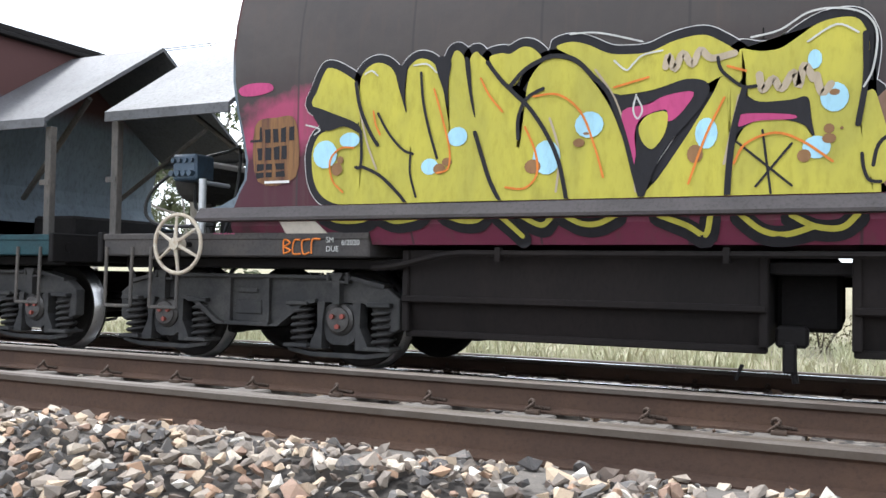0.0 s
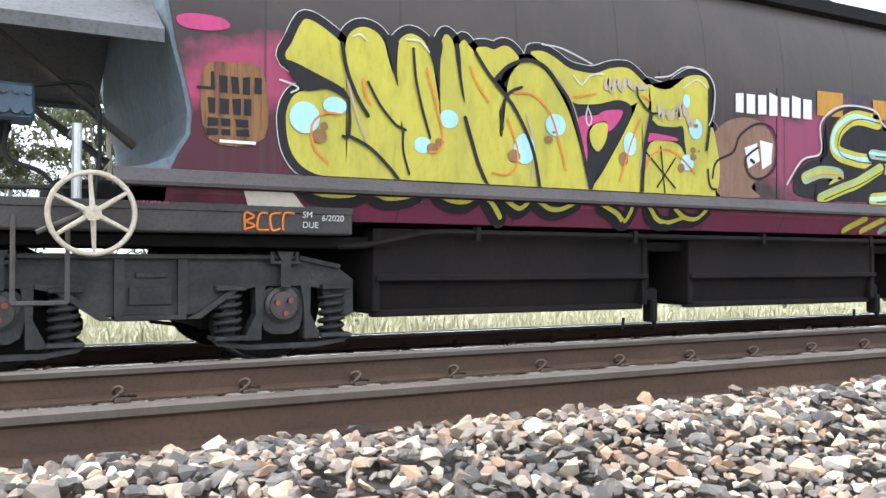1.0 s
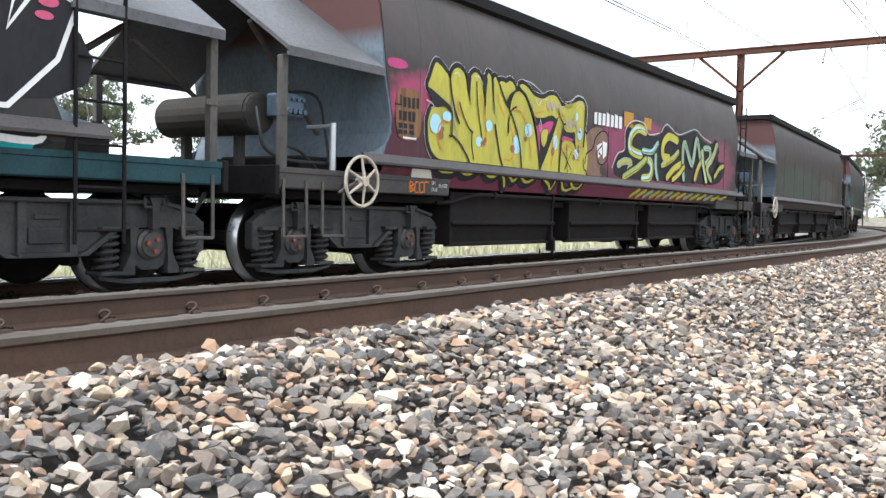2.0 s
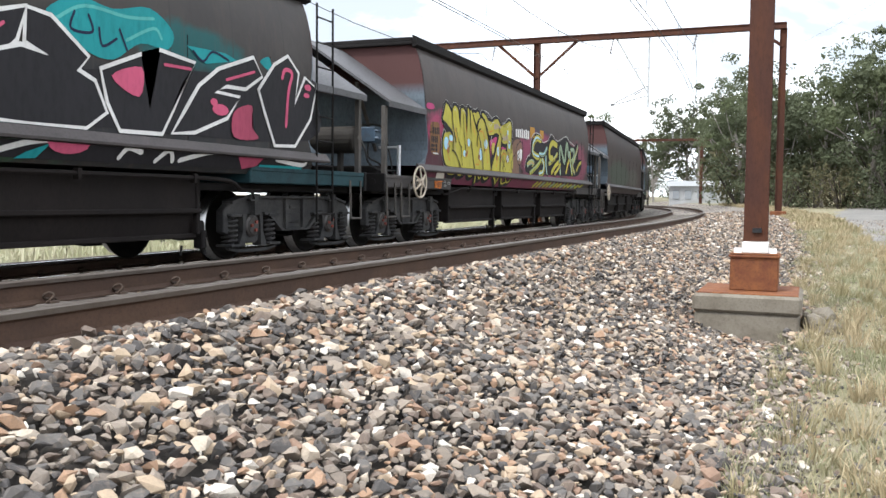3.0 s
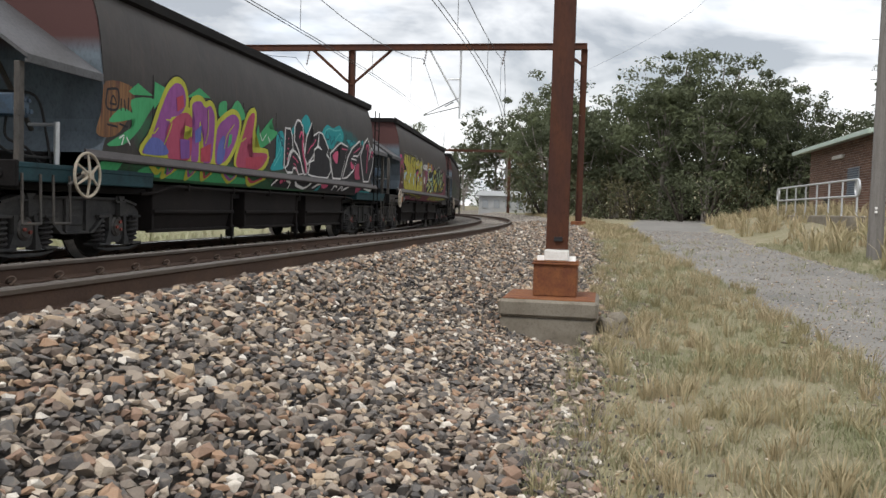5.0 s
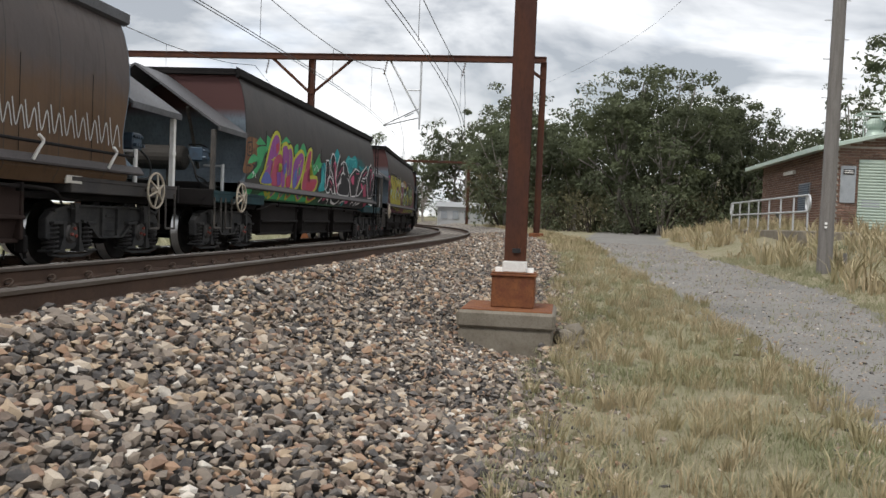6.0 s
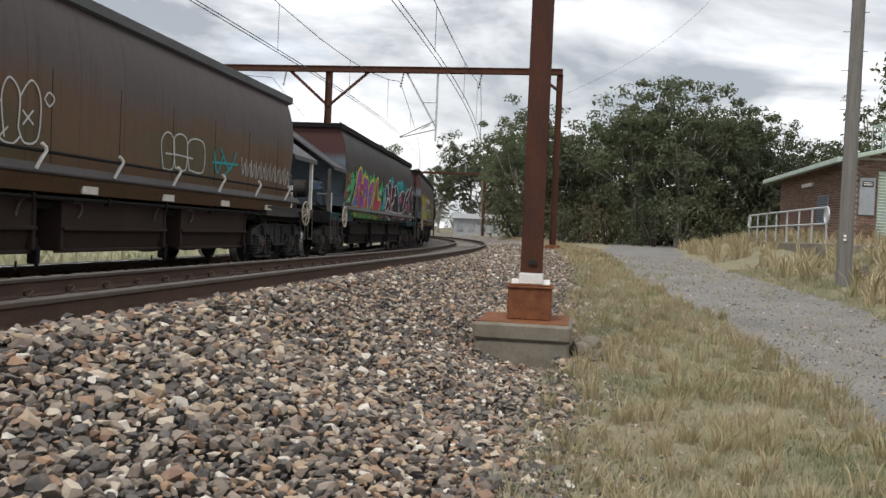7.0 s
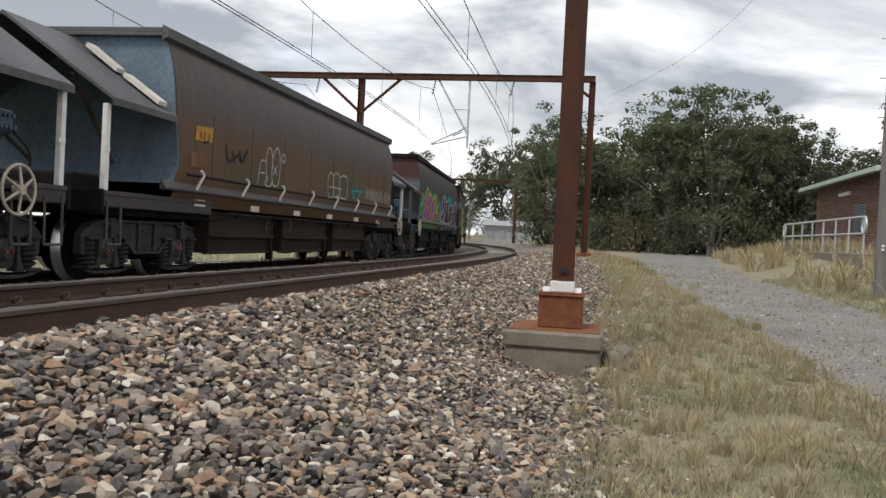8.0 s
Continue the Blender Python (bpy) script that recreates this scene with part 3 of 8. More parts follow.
WHEELSET, CAP, BOLTS = wheelset_meshes()


def sideframe_mesh():
    bm = bmesh.new()
    half = [(1.02, 0.765), (1.32, 0.70), (1.46, 0.60), (1.46, 0.36), (1.40, 0.33), (1.24, 0.36), (1.22, 0.54), (1.12, 0.575), (0.70, 0.575), (0.56, 0.54),
            (0.40, 0.42), (0.30, 0.365)]
    outline = half + [(-x, z) for x, z in reversed(half)]
    prism(bm, outline, -0.055, 0.055)
    bmesh.ops.bevel(bm, geom=[e for e in bm.edges if abs(e.verts[0].co.y - e.verts[1].co.y) < 1e-4], offset=0.016, segments=2, profile=0.5, affect="EDGES")
    # top flange, ribs and lip
    box(bm, -1.02, 1.02, -0.10, 0.07, 0.745, 0.78, 0.008)
    for sx in (-1, 1):
        prism(bm, [(sx * 0.17, 0.375), (sx * 0.235, 0.375), (sx * 0.235, 0.745), (sx * 0.17, 0.745)], -0.095, -0.05)
        prism(bm, [(sx * 0.22, 0.345), (sx * 0.32, 0.345), (sx * 0.58, 0.53), (sx * 0.70, 0.555), (sx * 0.70, 0.585), (sx * 0.56, 0.565), (sx * 0.31, 0.385)], -0.10, 0.06)
        prism(bm, [(sx * 1.02, 0.745), (sx * 1.33, 0.68), (sx * 1.34, 0.71), (sx * 1.03, 0.775)], -0.09, 0.06)
    box(bm, -0.23, 0.23, -0.10, 0.06, 0.34, 0.375, 0.006)
    box(bm, -0.10, 0.10, -0.075, -0.05, 0.62, 0.66, 0.006)
    box(bm, -0.14, 0.14, -0.07, -0.05, 0.44, 0.56, 0.006)
    return mesh_of("sideframe", bm, M_BOGIE)


def axlebox_mesh():
    """Pedestal, axle box and tie bar about one axle, x from the axle."""
    bm = bmesh.new()
    for sx in (-1, 1):
        prism(bm, [(sx * 0.13, 0.56), (sx * 0.205, 0.56), (sx * 0.20, 0.36), (sx * 0.27, 0.22), (sx * 0.27, 0.18), (sx * 0.16, 0.18), (sx * 0.155, 0.40)], -0.075, 0.05)
        box(bm, sx * 0.27, sx * 0.50, -0.13, 0.09, 0.185, 0.215, 0.006)
        box(bm, sx * 0.28, sx * 0.49, -0.12, 0.09, 0.53, 0.565, 0.006)
    prism(bm, [(-0.155, 0.50), (-0.10, 0.545), (0.10, 0.545), (0.155, 0.50), (0.165, 0.37), (0.13, 0.25), (0.07, 0.215), (-0.07, 0.215), (-0.13, 0.25), (-0.165, 0.37)], -0.045, 0.075)
    prism(bm, [(-0.50, 0.185), (-0.47, 0.15), (-0.25, 0.115), (0.25, 0.115), (0.47, 0.15), (0.50, 0.185), (0.25, 0.15), (-0.25, 0.15)], -0.08, -0.03)
    prism(bm, [(-0.035, 0.55), (0.035, 0.55), (0.035, 0.74), (0.06, 0.80), (-0.06, 0.80), (-0.035, 0.74)], -0.125, -0.06)
    for sx in (-1, 1):
        rod(bm, (sx * 0.09, -0.1, 0.72), (sx * 0.09, -0.1, 0.80), 0.014, 6)
        box(bm, sx * 0.02, sx * 0.11, -0.12, -0.06, 0.715, 0.735)
    bmesh.ops.recalc_face_normals(bm, faces=bm.faces)
    return mesh_of("axle_box", bm, M_BOGIE)


def spring_mesh():
    bm = bmesh.new()
    k, turns, n = 4, 5.6, 56
    rings = []
    for i in range(n + 1):
        a = 2 * math.pi * turns * i / n
        z = 0.215 + 0.315 * i / n
        c = Vector((0.088 * math.cos(a), 0.088 * math.sin(a), z))
        rd = Vector((math.cos(a), math.sin(a), 0))
        rings.append([bm.verts.new(c + 0.019 * (math.cos(b) * rd + math.sin(b) * Vector((0, 0, 1)))) for b in [2 * math.pi * j / k for j in range(k)]])
    for ra, rb in zip(rings, rings[1:]):
        for j in range(k):
            bm.faces.new((ra[j], ra[(j + 1) % k], rb[(j + 1) % k], rb[j])).smooth = True
    rod(bm, (0, 0, 0.2), (0, 0, 0.55), 0.055, 10)
    return mesh_of("coil_spring", bm, M_SPRING)


bm = bmesh.new()
box(bm, -0.005, 0.005, -SIDE - 0.0028, -SIDE + 0.002, 1.33, 2.38)
SEAM = mesh_of("weld_seam", bm, M_CHASSIS)
SIDEFRAME, AXLEBOX, SPRING = sideframe_mesh(), axlebox_mesh(), spring_mesh()


def child(name, me, parent, m, label=""):
    o = new(name, me)
    o.parent = parent
    o.matrix_basis = m
    return tagged(o, label)


def bogie(wagon, cx):
    """One bogie under a wagon; its wheelsets are returned to be turned."""
    turned = []
    bm = bmesh.new()
    box(bm, cx - 0.2, cx + 0.2, -1.12, 1.12, 0.45, 0.78, 0.03)
    box(bm, cx - 0.9, cx + 0.9, -0.10, 0.10, 0.40, 0.55, 0.02)
    for sx in (-1, 1):
        box(bm, cx + sx * 0.38, cx + sx * 0.46, -0.9, 0.9, 0.25, 0.36, 0.02)
        for sy in (-1, 1):
            box(bm, cx + sx * 0.40, cx + sx * 0.47, sy * 0.66, sy * 0.84, 0.24, 0.58, 0.02)
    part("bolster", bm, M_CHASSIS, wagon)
    for sy in (-1, 1):
        frame_m = pose(cx, sy * 1.12, 0, 0, 0, 0 if sy < 0 else 180)
        child("sideframe", SIDEFRAME, wagon, frame_m, "dusty dark cast steel bogie sideframe")
        for sx in (-1, 1):
            child("axle_box", AXLEBOX, wagon, pose(cx + sx * AXLE, sy * 1.12, 0, 0, 0, 0 if sy < 0 else 180))
            for k in (-0.385, 0.385):
                child("coil_spring", SPRING, wagon, pose(cx + sx * AXLE + k, sy * 1.13, 0))
    for sx in (-1, 1):
        w = child("wheelset", WHEELSET, wagon, pose(cx + sx * AXLE, 0, RW), "dark steel wheels with bright treads on an axle")
        for sy in (-1, 1):
            c = child("axle_cap", CAP, w, pose(0, sy * 1.13, 0, 0, 0, 0 if sy > 0 else 180), "greasy round axle end cap")
            child("cap_screw", BOLTS, w, pose(0, sy * 1.13, 0, 0, 0, 0 if sy > 0 else 180), "three red cap screws")
        turned.append(w)
    return turned


def half_profile(top_w=1.30):
    return [(1.40, 1.02), (1.48, 1.17), (SIDE, 1.30), (SIDE, 1.42), (SIDE, 1.55), (SIDE, 1.70), (SIDE, 1.90), (SIDE, 2.12), (SIDE, 2.38), (1.465, 2.62), (1.43, 2.85), (1.375, 3.06), (top_w, 3.25)]


def bow(z):
    """How far the hopper's end is drawn in at height z."""
    return 0.17 * math.exp(-((z - 1.62) / (0.22 if z < 1.62 else 0.5)) ** 2)


def hopper_body(hb, mat):
    bm = bmesh.new()
    prof = half_profile()
    ring = [(-y, z) for y, z in prof] + [(y, z) for y, z in reversed(prof)]
    n = len(ring)
    cuts = [-hb, -hb + 0.02] + [-hb + 2 * hb * i / 8 for i in range(1, 8)] + [hb - 0.02, hb]
    rows = [[bm.verts.new((x - math.copysign(bow(z), x) if abs(x) > hb - 0.05 else x, y, z)) for y, z in ring] for x in cuts]
    for a, b in zip(rows, rows[1:]):
        for j in range(n):
            bm.faces.new((a[j], b[j], b[(j + 1) % n], a[(j + 1) % n]))
    bmesh.ops.recalc_face_normals(bm, faces=bm.faces)
    for f in bm.faces:
        f.smooth = abs(f.normal.y) > 0.5 and f.calc_center_median().z > 1.3
    me = mesh_of("body", bm, mat)
    return me


def end_plate(bm, x, out):
    """The hopper's end, with a rim and a flared foot."""
    prof = half_profile()[2:]
    for d in (0.0, 0.03):
        rows = [[bm.verts.new((x + out * (d - bow(z)), sy * y * 0.995, z)) for sy in (-1, 1)] for y, z in prof]
        for p, q in zip(rows, rows[1:]):
            bm.faces.new((p[0], p[1], q[1], q[0]))
        if d:
            for p, q, r, t in zip(rows, rows[1:], first, first[1:]):
                for k in (0, 1):
                    bm.faces.new((p[k], q[k], t[k], r[k]))
        first = rows
    # flared foot gusset at both sides
    for sy in (-1, 1):
        prism(bm, [(x - out * 0.2, 1.30), (x + out * 0.34, 1.30), (x + out * 0.10, 1.345), (x - out * 0.06, 1.42), (x - out * 0.15, 1.58), (x - out * 0.2, 1.58)], sy * (SIDE - 0.03), sy * (SIDE - 0.006))
    return bm


def canopy(bm, x0, x1, eave=2.20, ridge=3.22, half=1.52):
    t = 0.045
    for sy in (-1, 1):
        v = []
        for x in (x0, x1):
            for y, z in ((sy * half, eave), (0.0, ridge), (0.0, ridge - t), (sy * half, eave - t)):
                v.append(bm.verts.new((x, y, z)))
        for q in ((0, 1, 5, 4), (1, 2, 6, 5), (2, 3, 7, 6), (3, 0, 4, 7), (0, 1, 2, 3), (4, 5, 6, 7)):
            bm.faces.new([v[i] for i in q])
        box(bm, x0, x1, sy * (half - 0.03), sy * half, eave - 0.085, eave - 0.045)
    return bm


def handwheel(wagon, x, y):
    bm = bmesh.new()
    torus(bm, (0, 0, 0), 0.245, 0.017, "Y", 32, 7)
    w = part("handwheel", bm, M_HANDWHEEL, wagon, "cream painted spoked hand brake wheel", pose(x, y, 1.02, 0, random.uniform(-15, 15), 0))
    for i in range(6):
        a = math.pi * i / 3 + 0.5
        c, s = math.cos(a), math.sin(a)
        bm = bmesh.new()
        rod(bm, (0.03 * c, -0.03, 0.03 * s), (0.24 * c, 0, 0.24 * s), 0.018, 6, 0.012)
        part("spoke", bm, M_HANDWHEEL, w)
    bm = bmesh.new()
    rod(bm, (0, -0.05, 0), (0, 0.05, 0), 0.05, 10)
    part("hub", bm, M_HANDWHEEL, w)
    bm = bmesh.new()
    rod(bm, (0, 0.05, 0), (0, 0.30, 0), 0.022, 8)
    part("shaft", bm, M_CHASSIS, w)
    return w


def wagon(name, label, centre, body_mat, hb=6.22, hl=7.72, bog=6.25, wheel_end=-1, kind="plain", post_mat=None, end_mat=None, canopy_mat=None, sill_mat=None, pipe=True):
    e = thing(name, label, "freight wagon", group="hopper wagons of the train")
    post_mat, end_mat, canopy_mat, sill_mat = post_mat or M_POST, end_mat or M_END, canopy_mat or M_CANOPY, sill_mat or M_SILL
    child("body", hopper_body(hb, body_mat), e, pose(0, 0, 0))
    for i in range(8):
        child("weld_seam", SEAM, e, pose(-5.02 + 1.47 * i, 0, 0))
    for k in (-1, 1):
        part("end_plate", end_plate(bmesh.new(), k * hb, k), end_mat, e, "blue-grey painted hopper end plate")
        bm = bmesh.new()
        a, b = sorted((k * (hb + 0.02), k * (hl - 0.10)))
        part("canopy", canopy(bm, a, b), canopy_mat, e, "dusty grey sloping steel canopy over the end platform")
        # deck, sill and headstock
        bm = bmesh.new()
        a, b = sorted((k * (hb - 1.3), k * (hl - 0.06)))
        box(bm, a, b, -1.45, 1.45, 0.92, 1.09, 0.012)
        box(bm, a, b, -1.46, -1.42, 1.06, 1.115, 0.006)
        part("sill", bm, sill_mat, e)
        bm = bmesh.new()
        a, b = sorted((k * (hl - 0.06), k * hl))
        box(bm, a, b, -1.47, 1.47, 0.86, 1.13, 0.01)
        for sy in (-1, 1):
            rod(bm, (k * (hl - 0.01), sy * 1.28, 1.0), (k * (hl + 0.012), sy * 1.28, 1.0), 0.05, 12)
        part("headstock", bm, M_CHASSIS, e)
        bm = bmesh.new()
        box(bm, *sorted((k * (hl - 0.1), k * (hl + 0.34))), -0.10, 0.10, 0.72, 0.92, 0.03)
        box(bm, *sorted((k * (hl + 0.14), k * (hl + 0.36))), -0.17, 0.06, 0.68, 0.96, 0.04)
        part("coupler", bm, M_CHASSIS, e)
        for sy in (-1, 1):
            bm = bmesh.new()
            xp = k * (hl - 0.14)
            box(bm, xp - 0.04, xp + 0.04, -0.035, 0.035, 1.09, 2.13, 0.006)
            box(bm, xp - 0.09, xp + 0.03, -0.045, -0.03, 1.58, 1.63)
            part("post", bm, post_mat, e, "", pose(0, sy * 1.40, 0))
            bm = bmesh.new()
            rod(bm, (k * (hb + 0.05), sy * 0.62, 1.55), (k * (hl - 0.2), sy * 0.9, 2.5), 0.03, 6)
            part("brace", bm, M_POST, e)
        # brake hoses
        for hy in (-0.55, 0.5):
            bm = bmesh.new()
            tube(bm, smooth_line([(k * (hl + 0.02), hy, 0.86), (k * (hl + 0.16), hy, 0.66), (k * (hl + 0.28), hy + 0.05, 0.5), (k * (hl + 0.42), hy + 0.1, 0.56)], 4), 0.022, 7)
            part("brake_hose", bm, M_HOSE, e)
        # stirrup steps
        for q in (0.28, 0.80) if k == wheel_end else (0.3,):
            bm = bmesh.new()
            xq = k * (hl - q)
            tube(bm, [(xq - 0.17, -1.46, 1.0), (xq - 0.17, -1.47, 0.48), (xq + 0.13, -1.47, 0.48), (xq + 0.13, -1.46, 1.0)], 0.016, 6)
            part("stirrup_step", bm, M_POST, e)
    # ledge along both sides
    for sy in (-1, 1):
        bm = bmesh.new()
        prism_pts = [(SIDE - 0.01, 1.325), (SIDE + 0.012, 1.32), (SIDE + 0.075, 1.235), (SIDE + 0.07, 1.212), (SIDE - 0.01, 1.205)]
        va = [bm.verts.new((-hb - 0.32, sy * y, z)) for y, z in prism_pts]
        vb = [bm.verts.new((hb + 0.32, sy * y, z)) for y, z in prism_pts]
        bm.faces.new(va)
        bm.faces.new(vb[::-1])
        for i in range(5):
            bm.faces.new((va[i], vb[i], vb[(i + 1) % 5], va[(i + 1) % 5]))
        part("ledge", bm, M_LEDGE, e, "dusty steel ledge along the hopper side")
    # roof coaming and hatch cover
    bm = bmesh.new()
    box(bm, -hb - 0.12, hb + 0.12, -1.375, 1.375, 3.25, 3.30, 0.008)
    for sy in (-1, 1):
        prism_pts = [(1.30, 3.20), (1.385, 3.235), (1.39, 3.36), (1.30, 3.40)]
        va = [bm.verts.new((-hb - 0.12, sy * y, z)) for y, z in prism_pts]
        vb = [bm.verts.new((hb + 0.12, sy * y, z)) for y, z in prism_pts]
        bm.faces.new(va)
        bm.faces.new(vb[::-1])
        for i in range(4):
            bm.faces.new((va[i], vb[i], vb[(i + 1) % 4], va[(i + 1) % 4]))
    box(bm, -hb - 0.1, hb + 0.1, -1.28, 1.28, 3.30, 3.37, 0.01)
    part("roof", bm, M_CHASSIS if kind == "plain" else canopy_mat, e)
    # discharge chutes between the bogies
    lo, hi = -hb + 1.55, hb - 2.05
    w3 = (hi - lo) / 3.42
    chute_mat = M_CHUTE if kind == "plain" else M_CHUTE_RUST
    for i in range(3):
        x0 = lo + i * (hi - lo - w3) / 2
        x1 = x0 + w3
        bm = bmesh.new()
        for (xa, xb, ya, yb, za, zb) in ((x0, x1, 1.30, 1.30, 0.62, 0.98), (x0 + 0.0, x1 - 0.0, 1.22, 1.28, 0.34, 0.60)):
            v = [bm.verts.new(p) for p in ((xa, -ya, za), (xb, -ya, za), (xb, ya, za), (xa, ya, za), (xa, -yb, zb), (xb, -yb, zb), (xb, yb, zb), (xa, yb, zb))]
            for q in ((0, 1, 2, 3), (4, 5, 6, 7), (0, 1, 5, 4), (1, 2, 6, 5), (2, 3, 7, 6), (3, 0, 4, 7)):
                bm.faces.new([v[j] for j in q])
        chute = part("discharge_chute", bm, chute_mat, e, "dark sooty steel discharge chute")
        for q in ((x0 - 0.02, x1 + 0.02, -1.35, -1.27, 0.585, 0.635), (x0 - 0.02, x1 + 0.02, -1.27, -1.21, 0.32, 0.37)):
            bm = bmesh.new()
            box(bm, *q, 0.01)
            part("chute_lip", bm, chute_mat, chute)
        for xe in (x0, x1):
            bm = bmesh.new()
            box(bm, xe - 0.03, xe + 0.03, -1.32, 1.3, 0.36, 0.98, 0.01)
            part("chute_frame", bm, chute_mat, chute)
        bm = bmesh.new()
        xg = x1 + 0.16
        box(bm, xg - 0.1, xg + 0.1, -1.2, -1.06, 0.36, 0.50, 0.02)
        box(bm, xg - 0.05, xg + 0.03, -1.28, -1.15, 0.20, 0.40, 0.015)
        rod(bm, (xg, -1.22, 0.3), (xg + 0.03, -1.24, 0.14), 0.022, 7)
        rod(bm, (xg - 0.3, -1.2, 0.24), (xg - 0.34, -1.22, 0.14), 0.014, 6)
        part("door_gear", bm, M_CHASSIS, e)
    # dark box added to close the see-through gap above the bogies
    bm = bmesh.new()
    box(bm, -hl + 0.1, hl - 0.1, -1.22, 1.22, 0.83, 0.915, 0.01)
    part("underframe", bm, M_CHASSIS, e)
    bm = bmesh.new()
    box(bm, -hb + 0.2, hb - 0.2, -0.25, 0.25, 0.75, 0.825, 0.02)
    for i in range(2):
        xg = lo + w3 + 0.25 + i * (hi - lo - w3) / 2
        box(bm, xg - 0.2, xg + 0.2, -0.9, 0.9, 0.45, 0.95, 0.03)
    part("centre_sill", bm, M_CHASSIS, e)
    if pipe:
        for sy in (-1,):
            bm = bmesh.new()
            tube(bm, smooth_line([(-hb + 1.25, -1.30, 0.84), (-hb + 1.5, -1.36, 0.86), (-hb + 1.95, -1.40, 0.95), (-hb + 2.3, -1.41, 0.955)], 4), 0.024, 7)
            rod(bm, (-hb + 2.3, -1.41, 0.955), (hb - 2.1, -1.41, 0.955), 0.024, 7)
            tube(bm, smooth_line([(hb - 2.1, -1.41, 0.955), (hb - 1.6, -1.40, 0.93), (hb - 1.3, -1.33, 0.84), (hb - 0.9, -1.3, 0.83)], 4), 0.024, 7)
            for i in range(6):
                xb = -hb + 2.35 + i * (2 * hb - 4.6) / 5
                box(bm, xb - 0.02, xb + 0.02, -1.445, -1.38, 0.90, 1.0)
            part("air_pipe", bm, M_CHUTE, e, "dark steel air pipe clipped below the side")
    handwheel(e, wheel_end * (hl - 1.05), -1.60)
    # brake gear under the canopy at the handwheel's end
    k = wheel_end
    tank = bmesh.new()
    rod(tank, (k * (hl - 0.45), -0.75, 1.66), (k * (hl - 0.45), 0.55, 1.66), 0.21, 20)
    for yy in (-0.76, 0.56):
        bmesh.ops.create_uvsphere(tank, u_segments=16, v_segments=8, radius=0.205, matrix=Matrix.Translation((k * (hl - 0.45), yy, 1.66)) @ Matrix.Diagonal((1, 0.35, 1, 1)))
    for yy in (-0.5, 0.3):
        box(tank, *sorted((k * (hl - 0.5), k * (hl - 0.40))), yy - 0.03, yy + 0.03, 1.09, 1.5)
    part("air_reservoir", tank, M_TANK, e, "dusty dark cylindrical air tank", smooth=False)
    bm = bmesh.new()
    xv = k * (hl - 0.62)
    box(bm, xv - 0.13, xv + 0.15, -1.08, -0.82, 1.62, 1.86, 0.02)
    for i in range(4):
        rod(bm, (xv - 0.1 + 0.07 * i, -1.13, 1.68), (xv - 0.1 + 0.07 * i, -1.07, 1.68), 0.028, 8)
        rod(bm, (xv - 0.1 + 0.07 * i, -1.11, 1.8), (xv - 0.1 + 0.07 * i, -1.07, 1.8), 0.022, 8)
    part("brake_valve", bm, M_BLUEBOX, e, "grimy blue brake valve block")
    for i, pts in enumerate(([(xv, -0.9, 1.62), (xv, -0.9, 1.4), (xv - k * 0.2, -1.0, 1.3), (xv - k * 0.35, -1.1, 1.1)],
                             [(xv, -0.8, 1.86), (xv - k * 0.2, -0.7, 1.92), (xv - k * 0.5, -0.9, 1.9), (xv - k * 0.55, -1.0, 1.5), (xv - k * 0.5, -1.1, 1.12)],
                             [(k * (hl - 0.3), -0.9, 1.70), (k * (hl - 0.2), -1.05, 1.5), (k * (hl - 0.22), -1.1, 1.3), (k * (hl - 0.5), -1.15, 1.2), (k * (hl - 1.1), -1.2, 1.2)])):
        bm = bmesh.new()
        tube(bm, smooth_line(pts, 5), 0.016, 6)
        part("brake_pipe", bm, M_HOSE, e)
    bm = bmesh.new()
    rod(bm, (k * (hl - 1.0), -1.25, 1.09), (k * (hl - 1.0), -1.25, 1.60), 0.032, 10)
    rod(bm, (k * (hl - 1.0), -1.25, 1.57), (k * (hl - 1.0), -0.9, 1.57), 0.02, 6)
    part("brake_column", bm, M_GALV if kind == "plain" else M_WHITEPAINT, e, "scuffed pale brake column")
    bm = bmesh.new()
    rod(bm, (k * (hl - 0.75), -1.56, 0.90), (k * (hl - 1.0), -1.58, 1.02), 0.016, 6)
    part("brake_lever", bm, M_POST, e)
    # equipment boxes on the deck
    bm = bmesh.new()
    box(bm, *sorted((k * (hl - 1.35), k * (hl - 0.9))), -0.9, 0.3, 1.09, 1.28, 0.02)
    box(bm, *sorted((-k * (hl - 1.2), -k * (hl - 0.6))), -0.7, 0.6, 1.09, 1.35, 0.03)
    part("deck_gear", bm, M_CHASSIS, e)
    # ladder at the other end
    if kind == "plain":
        bm = bmesh.new()
        xl = -k * (hl - 1.25)
        for dx in (-0.2, 0.2):
            rod(bm, (xl + dx, -1.51, 0.45), (xl + dx, -1.51, 3.2), 0.016, 6)
        ladder = part("ladder", bm, M_CHASSIS, e)
        for i in range(9):
            bm = bmesh.new()
            rod(bm, (xl - 0.2, -1.51, 0.55 + 0.31 * i), (xl + 0.2, -1.51, 0.55 + 0.31 * i), 0.011, 6)
            part("rung", bm, M_CHASSIS, ladder)
    turned = bogie(e, -bog) + bogie(e, bog)
    return e, turned, centre


